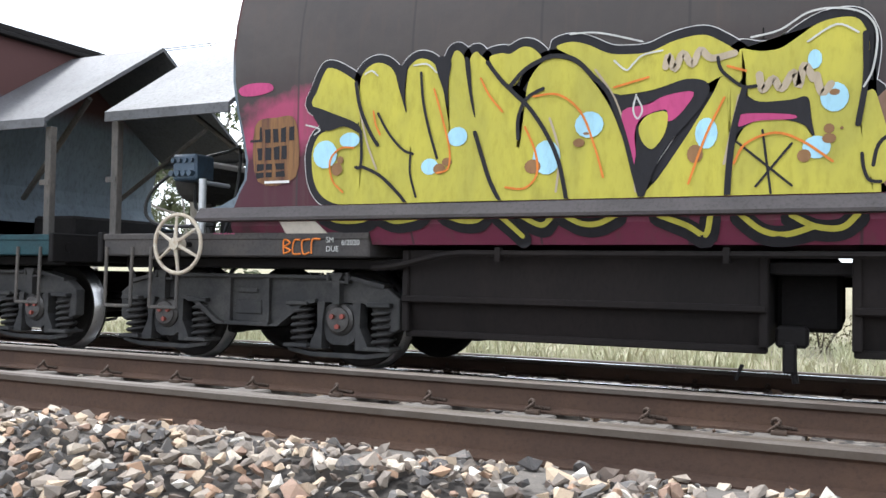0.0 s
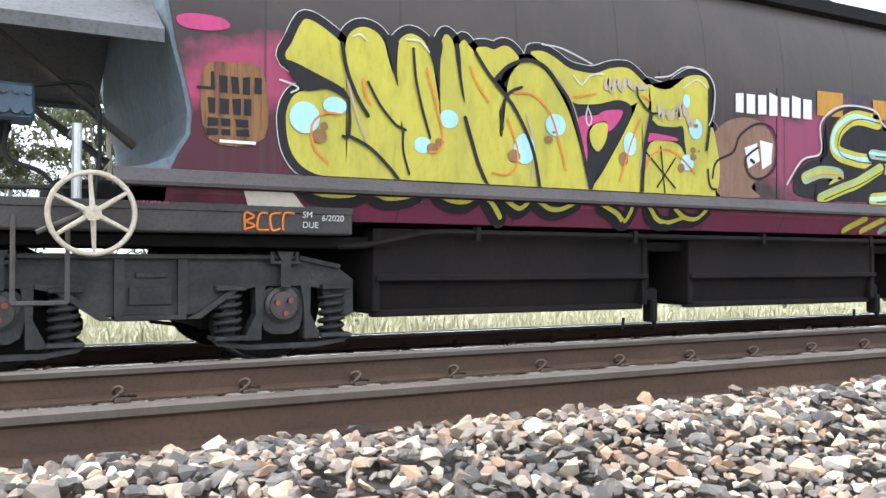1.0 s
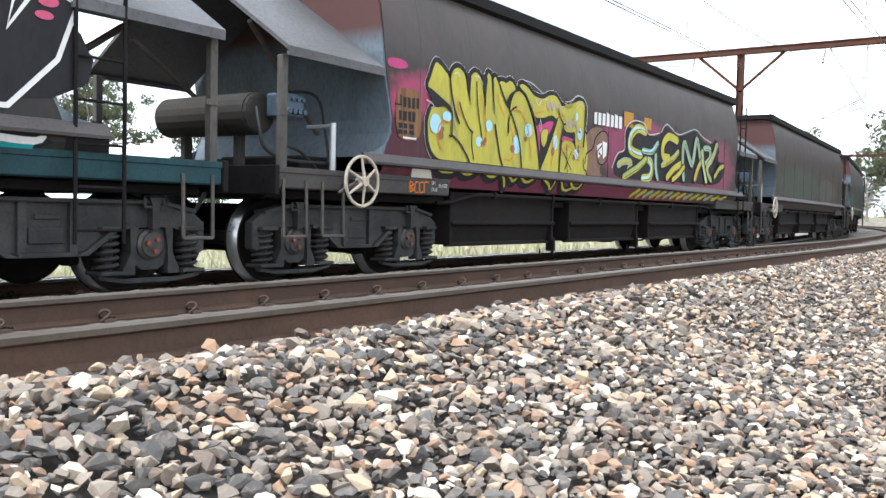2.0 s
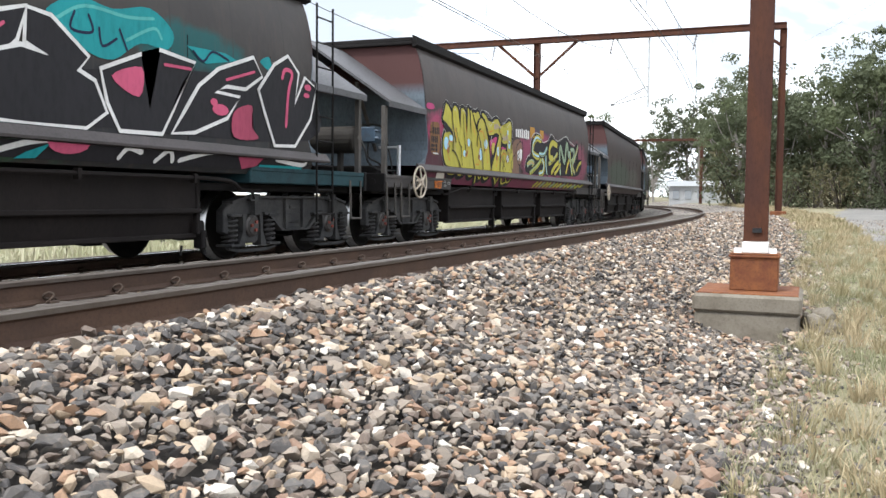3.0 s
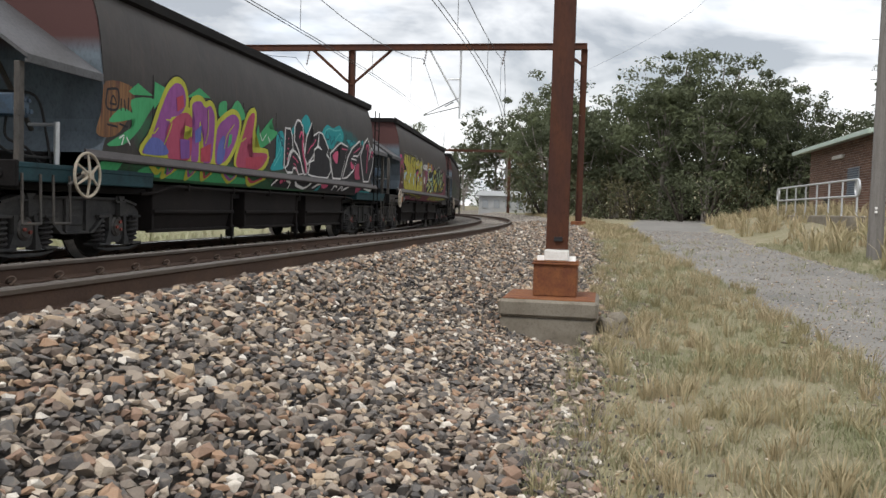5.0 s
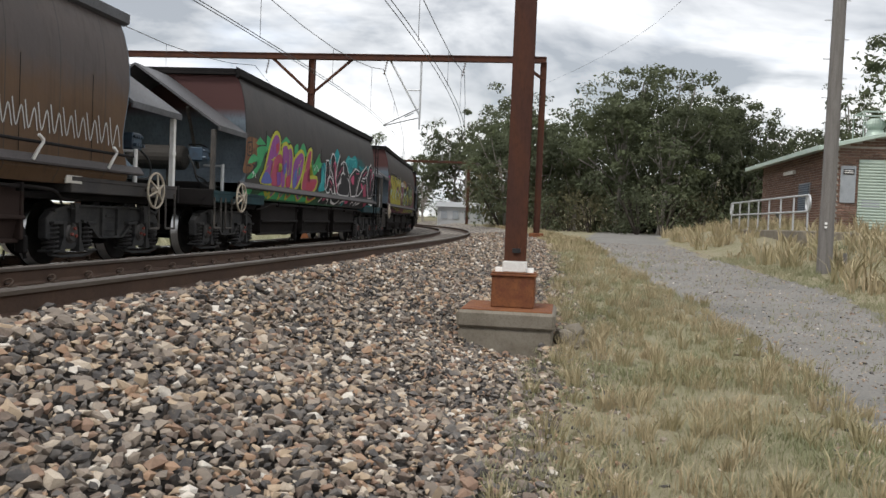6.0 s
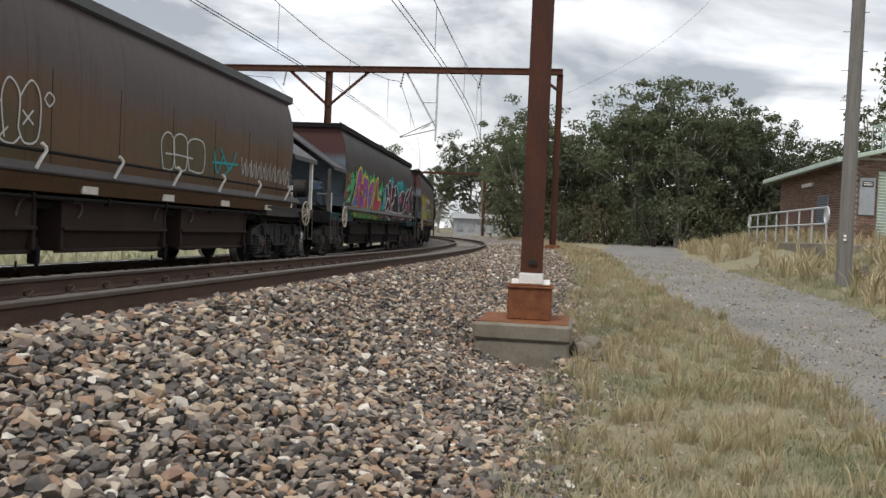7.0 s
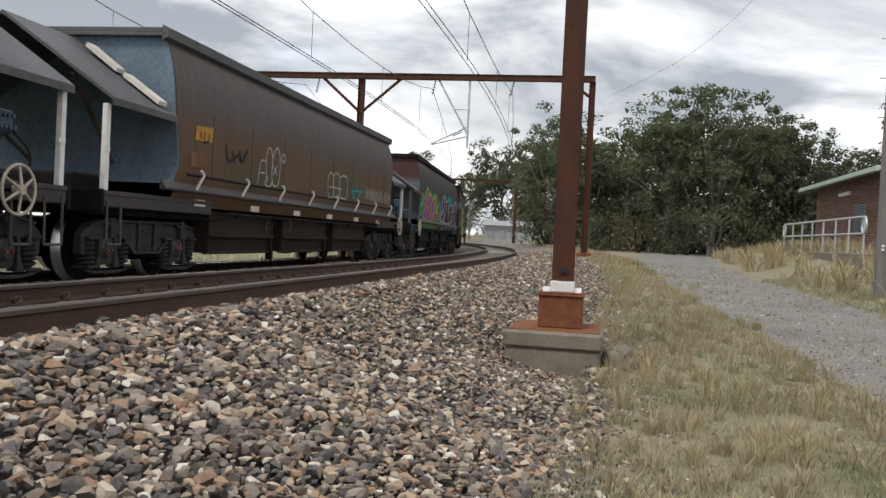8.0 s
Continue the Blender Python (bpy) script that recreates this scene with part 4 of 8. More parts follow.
TRAIN = []
wag_a = wagon("hopper_wagon", "sooty brown hopper wagon covered in large yellow and green graffiti", 1.27, M_BODY_A)
wag_b = wagon("hopper_wagon", "dark grey hopper wagon with purple and black-and-white graffiti", -14.73, M_BODY_B, sill_mat=M_TEALDECK)
wag_c = wagon("hopper_wagon", "rust-stained brown hopper wagon with thin white graffiti tags", -31.55, M_BODY_C, 6.2, 7.85, 6.3, 1, "stained", M_WHITEPAINT, M_END_BLUE)
wag_e = wagon("hopper_wagon", "grey-blue dusty hopper wagon following behind", -47.85, M_BODY_E, 6.2, 7.85, 6.3, 1, "stained", M_WHITEPAINT, M_END_BLUE)
wag_y = wagon("hopper_wagon", "red-brown hopper wagon with faded graffiti", 17.32, M_BODY_Z)
TRAIN += [wag_a, wag_b, wag_c, wag_e, wag_y]
for c, mat in ((33.37, M_BODY_B), (49.4, M_BODY_Z), (65.5, M_BODY_C)):
    TRAIN.append(wagon("hopper_wagon", "dark brown hopper wagon far ahead in the train", c, mat))


def train_pose(c):
    """A wagon whose middle stands c metres along the line, on the second track."""
    xa, ya, _ = on_line(c - 6.25, O_TWO)
    xb, yb, _ = on_line(c + 6.25, O_TWO)
    return pose((xa + xb) / 2, (ya + yb) / 2, Z_TWO, 0, 0, math.degrees(math.atan2(yb - ya, xb - xa)))


SPEED = 6.1
SWAY = [(0.0, 0.05), (0.5, -0.045), (1.0, -0.02), (1.5, 0.0)]    # slack running in and out of the couplings


# ---- graffiti: thin coats of paint on the hopper sides ----
P_TANPANEL = surface("streaky_stencil_panel", (0.20, 0.105, 0.045), (0.07, 0.03, 0.03), (0.03, 0.02, 0.02), 0.7, 0, 9.0, 30, 0.05, 0.6, (1.6, 1.6, 0.12))
P_GOLD = paint("faded_gold_paint", (0.42, 0.22, 0.04))
P_BROWNB = paint("brown_character_paint", (0.20, 0.12, 0.085))
P_PURPLE2 = paint("violet_spray_paint", (0.17, 0.07, 0.26))
P_PANEL = paint("dirty_white_panel", (0.5, 0.46, 0.40))


def side_y(z):
    """Distance of the hopper's side from its middle at height z."""
    if z >= 1.322:
        return SIDE
    if z >= 1.235:
        return SIDE + 0.012 + 0.063 * (1.322 - z) / 0.087
    return lerp(z, [(1.02, 1.405), (1.17, 1.485), (1.205, 1.49), (1.215, 1.56)])


def closed(pts, n=5):
    k = len(pts)
    out = []
    for i in range(k):
        p0, p1, p2, p3 = (Vector(pts[(i + d) % k]) for d in (-1, 0, 1, 2))
        for j in range(n):
            t = j / n
            out.append(0.5 * (2 * p1 + (p2 - p0) * t + (2 * p0 - 5 * p1 + 4 * p2 - p3) * t * t + (3 * p1 - p0 - 3 * p2 + p3) * t ** 3))
    return out


def grown(loop, d):
    """A closed loop moved outwards by d."""
    n = len(loop)
    area = sum(loop[i].x * loop[(i + 1) % n].y - loop[(i + 1) % n].x * loop[i].y for i in range(n))
    s = 1 if area > 0 else -1
    out = []
    for i in range(n):
        t = loop[(i + 1) % n] - loop[i - 1]
        t = t.normalized() if t.length > 1e-6 else Vector((1, 0))
        out.append(loop[i] + s * d * Vector((t.y, -t.x)))
    return out


class Paintwork:
    """Coats of paint gathered into one part of a wagon."""

    def __init__(self, wagon_ob, name, label):
        self.ob, self.name, self.label, self.bm, self.mats, self.n = wagon_ob, name, label, bmesh.new(), [], 0

    def slot(self, mat):
        if mat not in self.mats:
            self.mats.append(mat)
        return self.mats.index(mat)

    def lay(self, loop, coat, mi):
        self.n += 1
        d = 0.003 + 0.003 * coat + 0.00012 * (self.n % 20)
        if max(p.y for p in loop) > 1.5:
            loop = [Vector((p.x, max(p.y, 1.328))) for p in loop]
        else:
            loop = [Vector((p.x, min(p.y, 1.2))) for p in loop]
        vs = [self.bm.verts.new((p.x, -(side_y(p.y) + d), p.y)) for p in loop]
        f = self.bm.faces.new(vs)
        f.material_index = mi
        if len(vs) > 4:
            bmesh.ops.triangulate(self.bm, faces=[f])

    def fill(self, mat, pts, coat):
        self.lay([Vector(p) for p in pts] if len(pts) == 4 else closed(pts, 4), coat, self.slot(mat))

    def oval(self, mat, x, z, rx, rz, coat):
        self.lay([Vector((x + rx * math.cos(a), z + rz * math.sin(a))) for a in [2 * math.pi * i / 14 for i in range(14)]], coat, self.slot(mat))

    def stroke(self, mat, pts, width, coat):
        line = smooth_line(pts, 5) if len(pts) > 2 else [Vector(pts[0]), Vector(pts[1])]
        r = width / 2
        left, right = [], []
        for i, p in enumerate(line):
            t = (line[min(i + 1, len(line) - 1)] - line[max(i - 1, 0)]).normalized()
            nrm = Vector((-t.y, t.x))
            left.append(p + nrm * r)
            right.append(p - nrm * r)
        low = 1.33 if max(p.y for p in line) > 1.5 else 0.0
        left, right = ([Vector((p.x, max(p.y, low))) for p in q] for q in (left, right))
        mi = self.slot(mat)
        self.n += 1
        d = 0.003 + 0.003 * coat + 0.00012 * (self.n % 20)

        def put(p):
            p = Vector((p.x, max(p.y, low) if low else min(p.y, 1.2)))
            return self.bm.verts.new((p.x, -(side_y(p.y) + d), p.y))
        lv, rv = [put(p) for p in left], [put(p) for p in right]
        for i in range(len(lv) - 1):
            self.bm.faces.new((lv[i], lv[i + 1], rv[i + 1], rv[i])).material_index = mi
        for end, a, b, s in ((line[0], lv[0], rv[0], -1), (line[-1], lv[-1], rv[-1], 1)):
            nb = line[1] if s < 0 else line[-2]
            t = (end - nb).normalized()
            cap = [put(end + r * (t * math.sin(q) + Vector((-t.y, t.x)) * math.cos(q) * (1 if s > 0 else -1))) for q in (0.6, 1.2, 1.57, 1.95, 2.55)]
            self.bm.faces.new([a] + cap + [b]).material_index = mi

    def done(self):
        me = bpy.data.meshes.new(self.name)
        self.bm.normal_update()
        for f in self.bm.faces:
            if f.normal.y > 0:
                f.normal_flip()
        self.bm.to_mesh(me)
        self.bm.free()
        for m in self.mats:
            me.materials.append(m)
        return child(self.name, me, self.ob, pose(0, 0, 0), self.label)


P_PALETEAL = paint("pale_teal_spray_paint", (0.10, 0.40, 0.38))
P_NAVY = paint("navy_spray_paint", (0.012, 0.018, 0.05))
P_PINKRED = paint("rose_spray_paint", (0.50, 0.09, 0.17))
P_CRIMSON = paint("faded_crimson_spray_paint", (0.34, 0.06, 0.11))


def spray_letter(wagon_ob, pts, fill_mat, edge, halo, we, wh, coat, label):
    """A letter sprayed in one colour, edged in a second, with a thin halo."""
    g = Paintwork(wagon_ob, "graffiti_letter", label)
    sharp = edge is P_WHITE
    loop = closed(pts, 1 if sharp else 5)
    g.lay(grown(loop, wh), 0.7 + 0.1 * coat, g.slot(halo))
    g.lay(grown(loop, we), 1.5 if edge is P_BLACK else coat - 0.3, g.slot(edge))
    g.lay(grown(loop, 0.022) if sharp else loop, coat, g.slot(fill_mat))
    return g.done()


spray_letter(wag_a[0], [(-5.43, 2.11), (-5.39, 2.23), (-5.33, 2.36), (-5.28, 2.4), (-5.17, 2.36), (-5.03, 2.26), (-5.01, 2.14), (-5.02, 1.94), (-5.19, 2.02)], P_YELLOW, P_BLACK, P_WHITE, 0.062, 0.067, 2, "yellow graffiti letter with black outline")
spray_letter(wag_a[0], [(-5.43, 1.66), (-5.42, 1.78), (-5.36, 1.88), (-5.24, 1.92), (-5.11, 1.93), (-4.99, 1.88), (-4.97, 1.59), (-4.92, 1.32), (-5.18, 1.33), (-5.32, 1.39), (-5.4, 1.5)], P_YELLOW, P_BLACK, P_WHITE, 0.062, 0.067, 2.2, "yellow graffiti letter with black outline")
spray_letter(wag_a[0], [(-5, 2.25), (-4.96, 2.35), (-4.87, 2.4), (-4.77, 2.38), (-4.7, 2.31), (-4.66, 2.18), (-4.6, 2), (-4.57, 1.83), (-4.54, 1.68), (-4.51, 1.32), (-4.95, 1.32), (-4.98, 1.64), (-5.01, 2.03)], P_YELLOW, P_BLACK, P_WHITE, 0.062, 0.067, 2.4, "yellow graffiti letter with black outline")
spray_letter(wag_a[0], [(-4.62, 2.01), (-4.63, 2.22), (-4.58, 2.34), (-4.49, 2.4), (-4.38, 2.36), (-4.31, 2.24), (-4.27, 2.03), (-4.22, 1.81), (-4.13, 1.56), (-3.86, 1.3), (-4.51, 1.32), (-4.54, 1.66), (-4.58, 1.83)], P_YELLOW, P_BLACK, P_WHITE, 0.062, 0.067, 2.6, "yellow graffiti letter with black outline")
spray_letter(wag_a[0], [(-4.25, 2.07), (-4.25, 2.29), (-4.21, 2.42), (-4.16, 2.42), (-4.12, 2.35), (-4.07, 2.14), (-4.04, 1.93), (-4.01, 1.8), (-3.91, 1.55), (-3.83, 1.3), (-4.21, 1.31), (-4.23, 1.77)], P_YELLOW, P_BLACK, P_WHITE, 0.062, 0.067, 2.8, "yellow graffiti letter with black outline")
spray_letter(wag_a[0], [(-4.06, 2.05), (-4.09, 2.32), (-4.04, 2.41), (-3.99, 2.37), (-3.94, 2.32), (-3.79, 2.13), (-3.66, 2), (-3.72, 1.89), (-3.7, 1.71), (-3.77, 1.3), (-3.9, 1.3), (-4, 1.72)], P_YELLOW, P_BLACK, P_WHITE, 0.062, 0.067, 3, "yellow graffiti letter with black outline")
spray_letter(wag_a[0], [(-3.93, 2.34), (-3.85, 2.38), (-3.77, 2.37), (-3.68, 2.41), (-3.6, 2.39), (-3.54, 2.31), (-3.66, 2.23), (-3.76, 2.14)], P_YELLOW, P_BLACK, P_WHITE, 0.062, 0.067, 3.2, "yellow graffiti letter with black outline")
spray_letter(wag_a[0], [(-3.66, 2), (-3.62, 2.18), (-3.51, 2.3), (-3.39, 2.3), (-3.27, 2.24), (-3.15, 2.1), (-3.05, 1.94), (-2.97, 1.75), (-2.89, 1.52), (-2.85, 1.28), (-3.77, 1.3), (-3.71, 1.55)], P_YELLOW, P_BLACK, P_WHITE, 0.062, 0.067, 3.4, "yellow graffiti letter with black outline")
spray_letter(wag_a[0], [(-3.43, 2.38), (-3.33, 2.41), (-3.21, 2.38), (-3.07, 2.31), (-2.96, 2.29), (-2.79, 2.29), (-2.62, 2.35), (-2.45, 2.37), (-2.34, 2.32), (-2.22, 2.23), (-2.18, 2.17), (-2.23, 2.03), (-2.32, 2.09), (-2.43, 2.05), (-2.55, 2.09), (-2.75, 2.04), (-2.94, 2.02), (-3.05, 2.03), (-3.15, 2.14), (-3.29, 2.29)], P_YELLOW, P_BLACK, P_WHITE, 0.062, 0.067, 3.6, "yellow graffiti letter with black outline")
spray_letter(wag_a[0], [(-2.32, 2.09), (-2.21, 2.03), (-2.2, 1.98), (-2.25, 1.75), (-2.29, 1.5), (-2.3, 1.27), (-2.83, 1.28), (-2.71, 1.47), (-2.53, 1.74), (-2.39, 1.97)], P_YELLOW, P_BLACK, P_WHITE, 0.062, 0.067, 3.8, "yellow graffiti letter with black outline")
spray_letter(wag_a[0], [(-2.22, 2.25), (-2.1, 2.23), (-1.97, 2.24), (-1.85, 2.32), (-1.73, 2.38), (-1.58, 2.39), (-1.51, 2.33), (-1.48, 2.18), (-1.53, 1.81), (-1.51, 1.6), (-1.46, 1.26), (-2.26, 1.27), (-2.28, 1.46), (-2.25, 1.64), (-2.15, 1.79), (-1.98, 1.8), (-1.85, 1.76), (-1.79, 1.68), (-1.82, 1.9), (-1.92, 1.91), (-2.08, 1.91), (-2.18, 1.96), (-2.18, 2.1)], P_YELLOW, P_BLACK, P_WHITE, 0.062, 0.067, 4, "yellow graffiti letter with black outline")
spray_letter(wag_a[0], [(-1.52, 1.87), (-1.46, 1.94), (-1.42, 1.83), (-1.37, 1.6), (-1.39, 1.4), (-1.46, 1.4), (-1.51, 1.57)], P_YELLOW, P_BLACK, P_WHITE, 0.062, 0.067, 4.2, "yellow graffiti letter with black outline")
g = Paintwork(wag_a[0], "letter_outline", "black outlines and hollows of the yellow letters")
g.fill(P_BLACK, [(-4.69, 2.35), (-4.59, 2.34), (-4.61, 2.18), (-4.59, 2), (-4.64, 2.14)], 5.8)
g.fill(P_BLACK, [(-4.36, 2.38), (-4.23, 2.37), (-4.25, 2.19), (-4.25, 2.02), (-4.29, 2.15)], 5.8)
g.fill(P_BLACK, [(-4.12, 2.35), (-4.08, 2.34), (-4.06, 2.13), (-4.03, 1.93), (-4.07, 2.05)], 5.8)
g.fill(P_BLACK, [(-3.05, 2.02), (-2.94, 2.01), (-2.75, 2.03), (-2.55, 2.09), (-2.41, 2.05), (-2.44, 1.92), (-2.64, 1.69), (-2.75, 1.51), (-2.83, 1.32), (-2.9, 1.56), (-2.97, 1.79)], 5.8)
g.fill(P_BLACK, [(-2.18, 1.95), (-2.1, 1.91), (-1.92, 1.91), (-1.82, 1.92), (-1.8, 1.79), (-1.78, 1.67), (-1.83, 1.74), (-1.92, 1.78), (-2.08, 1.8), (-2.2, 1.75), (-2.25, 1.69), (-2.22, 1.85)], 5.8)
g.fill(P_BLACK, [(-5.44, 2.1), (-5.19, 2.02), (-5.01, 1.94), (-4.99, 1.87), (-5.13, 1.93), (-5.32, 1.91)], 5.8)
g.stroke(P_BLACK, [(-5.03, 2.26), (-4.99, 2.07), (-4.91, 1.89), (-4.83, 1.77)], 0.03, 6.8)
g.stroke(P_BLACK, [(-4.83, 2.01), (-4.74, 1.86), (-4.62, 1.73), (-4.53, 1.69)], 0.02, 6.8)
g.stroke(P_BLACK, [(-4.55, 1.68), (-4.55, 1.54), (-4.5, 1.37)], 0.018, 6.8)
g.stroke(P_BLACK, [(-4.98, 1.88), (-4.97, 1.72), (-4.98, 1.61), (-5.02, 1.61)], 0.025, 6.8)
g.stroke(P_BLACK, [(-4.96, 1.61), (-4.81, 1.54), (-4.66, 1.41), (-4.58, 1.32)], 0.026, 6.8)
g.stroke(P_BLACK, [(-4.47, 2.29), (-4.45, 2.08), (-4.4, 1.87), (-4.33, 1.65)], 0.022, 6.8)
g.stroke(P_BLACK, [(-3.94, 2.32), (-3.83, 2.18), (-3.72, 2.07), (-3.61, 1.96), (-3.49, 1.78), (-3.4, 1.58), (-3.34, 1.3)], 0.03, 6.8)
g.stroke(P_BLACK, [(-3.76, 2.14), (-3.66, 2.24), (-3.54, 2.3), (-3.43, 2.32), (-3.29, 2.28), (-3.17, 2.16), (-3.05, 2.02), (-2.95, 1.75), (-2.88, 1.48), (-2.83, 1.3)], 0.032, 6.8)
g.stroke(P_BLACK, [(-3.52, 2.1), (-3.64, 2.04), (-3.7, 1.91), (-3.7, 1.76)], 0.026, 6.8)
g.stroke(P_BLACK, [(-4.03, 1.82), (-3.97, 1.64), (-3.91, 1.47), (-3.82, 1.3)], 0.032, 6.8)
g.stroke(P_BLACK, [(-2.35, 2.21), (-2.33, 2.13), (-2.25, 2.05), (-2.19, 2.01), (-2.12, 2.01)], 0.022, 6.8)
g.stroke(P_BLACK, [(-2.19, 1.99), (-2.25, 1.75), (-2.28, 1.5), (-2.29, 1.3)], 0.04, 6.8)
g.stroke(P_BLACK, [(-1.5, 2.28), (-1.5, 2.01), (-1.54, 1.74)], 0.034, 6.8)
g.stroke(P_BLACK, [(-1.52, 1.56), (-1.51, 1.47), (-1.48, 1.4), (-1.42, 1.39)], 0.02, 6.8)
g.stroke(P_BLACK, [(-2.41, 1.49), (-1.67, 1.47)], 0.015, 6.8)
g.stroke(P_BLACK, [(-2.08, 1.73), (-2.03, 1.32)], 0.015, 6.8)
g.stroke(P_BLACK, [(-2.24, 1.67), (-1.91, 1.38)], 0.015, 6.8)
g.stroke(P_BLACK, [(-1.91, 1.64), (-2.12, 1.38)], 0.015, 6.8)
g.stroke(P_BLACK, [(-4.28, 1.44), (-4.25, 1.36), (-4.23, 1.31)], 0.02, 6.8)
g.stroke(P_BLACK, [(-5.28, 1.38), (-5.23, 1.33)], 0.015, 6.8)
g.stroke(P_BLACK, [(-4.59, 1.43), (-4.57, 1.32)], 0.02, 6.8)
g.oval(P_BLACK, -5.12, 1.36, 0.07, 0.03, 6.8)
g.oval(P_BLACK, -4.91, 1.35, 0.05, 0.03, 6.8)
g.oval(P_BLACK, -5.04, 1.42, 0.03, 0.02, 6.8)
g.oval(P_BLACK, -4.04, 1.33, 0.05, 0.03, 6.8)
g.oval(P_BLACK, -3.99, 1.4, 0.02, 0.01, 6.8)
g.done()
g = Paintwork(wag_a[0], "letter_body", "yellow paint joining the letters' feet")
g.fill(P_YELLOW, [(-4.55, 1.70), (-4.2, 1.75), (-3.95, 1.66), (-3.7, 1.70), (-3.55, 1.34), (-3.9, 1.33), (-4.3, 1.33), (-4.6, 1.33)], 4.8)
g.done()
g = Paintwork(wag_a[0], "graffiti_details", "blue spots, brown spots, orange arcs and tan scribble over the yellow letters")
g.fill(P_MAG, [(-2.96, 1.91), (-2.79, 1.94), (-2.68, 1.99), (-2.5, 2), (-2.58, 1.87), (-2.66, 1.82), (-2.68, 1.9), (-2.84, 1.85), (-2.88, 1.74), (-2.87, 1.61), (-2.9, 1.52), (-2.94, 1.75)], 6.8)
g.fill(P_YELLOW, [(-2.85, 1.8), (-2.79, 1.87), (-2.67, 1.88), (-2.68, 1.75), (-2.75, 1.65), (-2.8, 1.66), (-2.84, 1.72)], 7.8)
g.fill(P_MAG, [(-2.22, 1.81), (-2.18, 1.84), (-1.92, 1.82), (-1.9, 1.79), (-2.11, 1.79), (-2.22, 1.76)], 6.8)
g.oval(P_SKY, -5.3, 1.72, 0.11, 0.11, 6)
g.oval(P_SKY, -5.08, 1.82, 0.09, 0.06, 6)
g.oval(P_SKY, -4.17, 1.8, 0.08, 0.07, 6)
g.oval(P_SKY, -4.39, 1.59, 0.07, 0.06, 6)
g.oval(P_SKY, -3.49, 1.62, 0.1, 0.12, 6)
g.oval(P_SKY, -3.19, 1.83, 0.1, 0.09, 6)
g.oval(P_SKY, -2.42, 1.73, 0.07, 0.1, 6)
g.oval(P_SKY, -1.77, 1.61, 0.08, 0.07, 6)
g.oval(P_SKY, -1.67, 1.91, 0.08, 0.09, 6)
g.oval(P_SKY, -1.78, 2.15, 0.04, 0.06, 6)
g.oval(P_BROWN, -5.19, 1.6, 0.05, 0.05, 6.4)
g.oval(P_BROWN, -5.16, 1.67, 0.03, 0.03, 6.4)
g.oval(P_BROWN, -4.31, 1.57, 0.05, 0.04, 6.4)
g.oval(P_BROWN, -4.25, 1.62, 0.04, 0.03, 6.4)
g.oval(P_BROWN, -3.59, 1.56, 0.06, 0.05, 6.4)
g.oval(P_BROWN, -3.26, 1.71, 0.04, 0.03, 6.4)
g.oval(P_BROWN, -3.21, 1.77, 0.02, 0.01, 6.4)
g.oval(P_BROWN, -2.49, 1.6, 0.05, 0.06, 6.4)
g.oval(P_BROWN, -1.84, 1.56, 0.04, 0.04, 6.4)
g.oval(P_BROWN, -1.7, 1.66, 0.04, 0.03, 6.4)
g.oval(P_BROWN, -1.7, 1.72, 0.03, 0.03, 6.4)
g.oval(P_BROWN, -1.63, 1.72, 0.01, 0.01, 6.4)
g.oval(P_BROWN, -1.67, 1.94, 0.03, 0.02, 6.4)
g.stroke(P_ORANGE, [(-5.04, 1.76), (-5.16, 1.76), (-5.25, 1.67), (-5.23, 1.52), (-5.13, 1.42)], 0.015, 7.2)
g.stroke(P_ORANGE, [(-4.87, 2.03), (-4.85, 1.93), (-4.81, 1.85)], 0.015, 7.2)
g.stroke(P_ORANGE, [(-4.36, 2.16), (-4.29, 1.94), (-4.23, 1.71), (-4.24, 1.57), (-4.33, 1.54)], 0.015, 7.2)
g.stroke(P_ORANGE, [(-3.99, 2.21), (-3.92, 2.08), (-3.82, 1.96)], 0.015, 7.2)
g.stroke(P_ORANGE, [(-3.59, 2.05), (-3.41, 2.05), (-3.25, 1.92), (-3.15, 1.68), (-3.09, 1.47)], 0.015, 7.2)
g.stroke(P_ORANGE, [(-3.65, 1.84), (-3.57, 1.66), (-3.56, 1.5), (-3.65, 1.41), (-3.79, 1.42)], 0.015, 7.2)
g.stroke(P_ORANGE, [(-3.02, 2.07), (-2.79, 2.12)], 0.015, 7.2)
g.stroke(P_ORANGE, [(-2.31, 1.95), (-2.42, 1.72), (-2.53, 1.41)], 0.015, 7.2)
g.stroke(P_ORANGE, [(-2.29, 2.15), (-2.18, 2.11)], 0.015, 7.2)
g.stroke(P_ORANGE, [(-2.25, 1.53), (-2.18, 1.65), (-2.01, 1.71), (-1.85, 1.65), (-1.68, 1.52)], 0.015, 7.2)
g.stroke(P_TAN, [(-2.68, 2.18), (-2.66, 2.25), (-2.62, 2.16), (-2.57, 2.26), (-2.51, 2.18), (-2.46, 2.27), (-2.39, 2.21), (-2.25, 2.23)], 0.045, 6.1)
g.stroke(P_TAN, [(-2.1, 2.08), (-2.08, 1.98), (-2.02, 2.05), (-1.97, 1.98), (-1.9, 2.08), (-1.87, 1.99), (-1.84, 2.12), (-1.79, 2.03)], 0.045, 6.1)
g.stroke(P_TAN, [(-1.77, 2.05), (-1.74, 1.94), (-1.69, 1.99)], 0.045, 6.1)
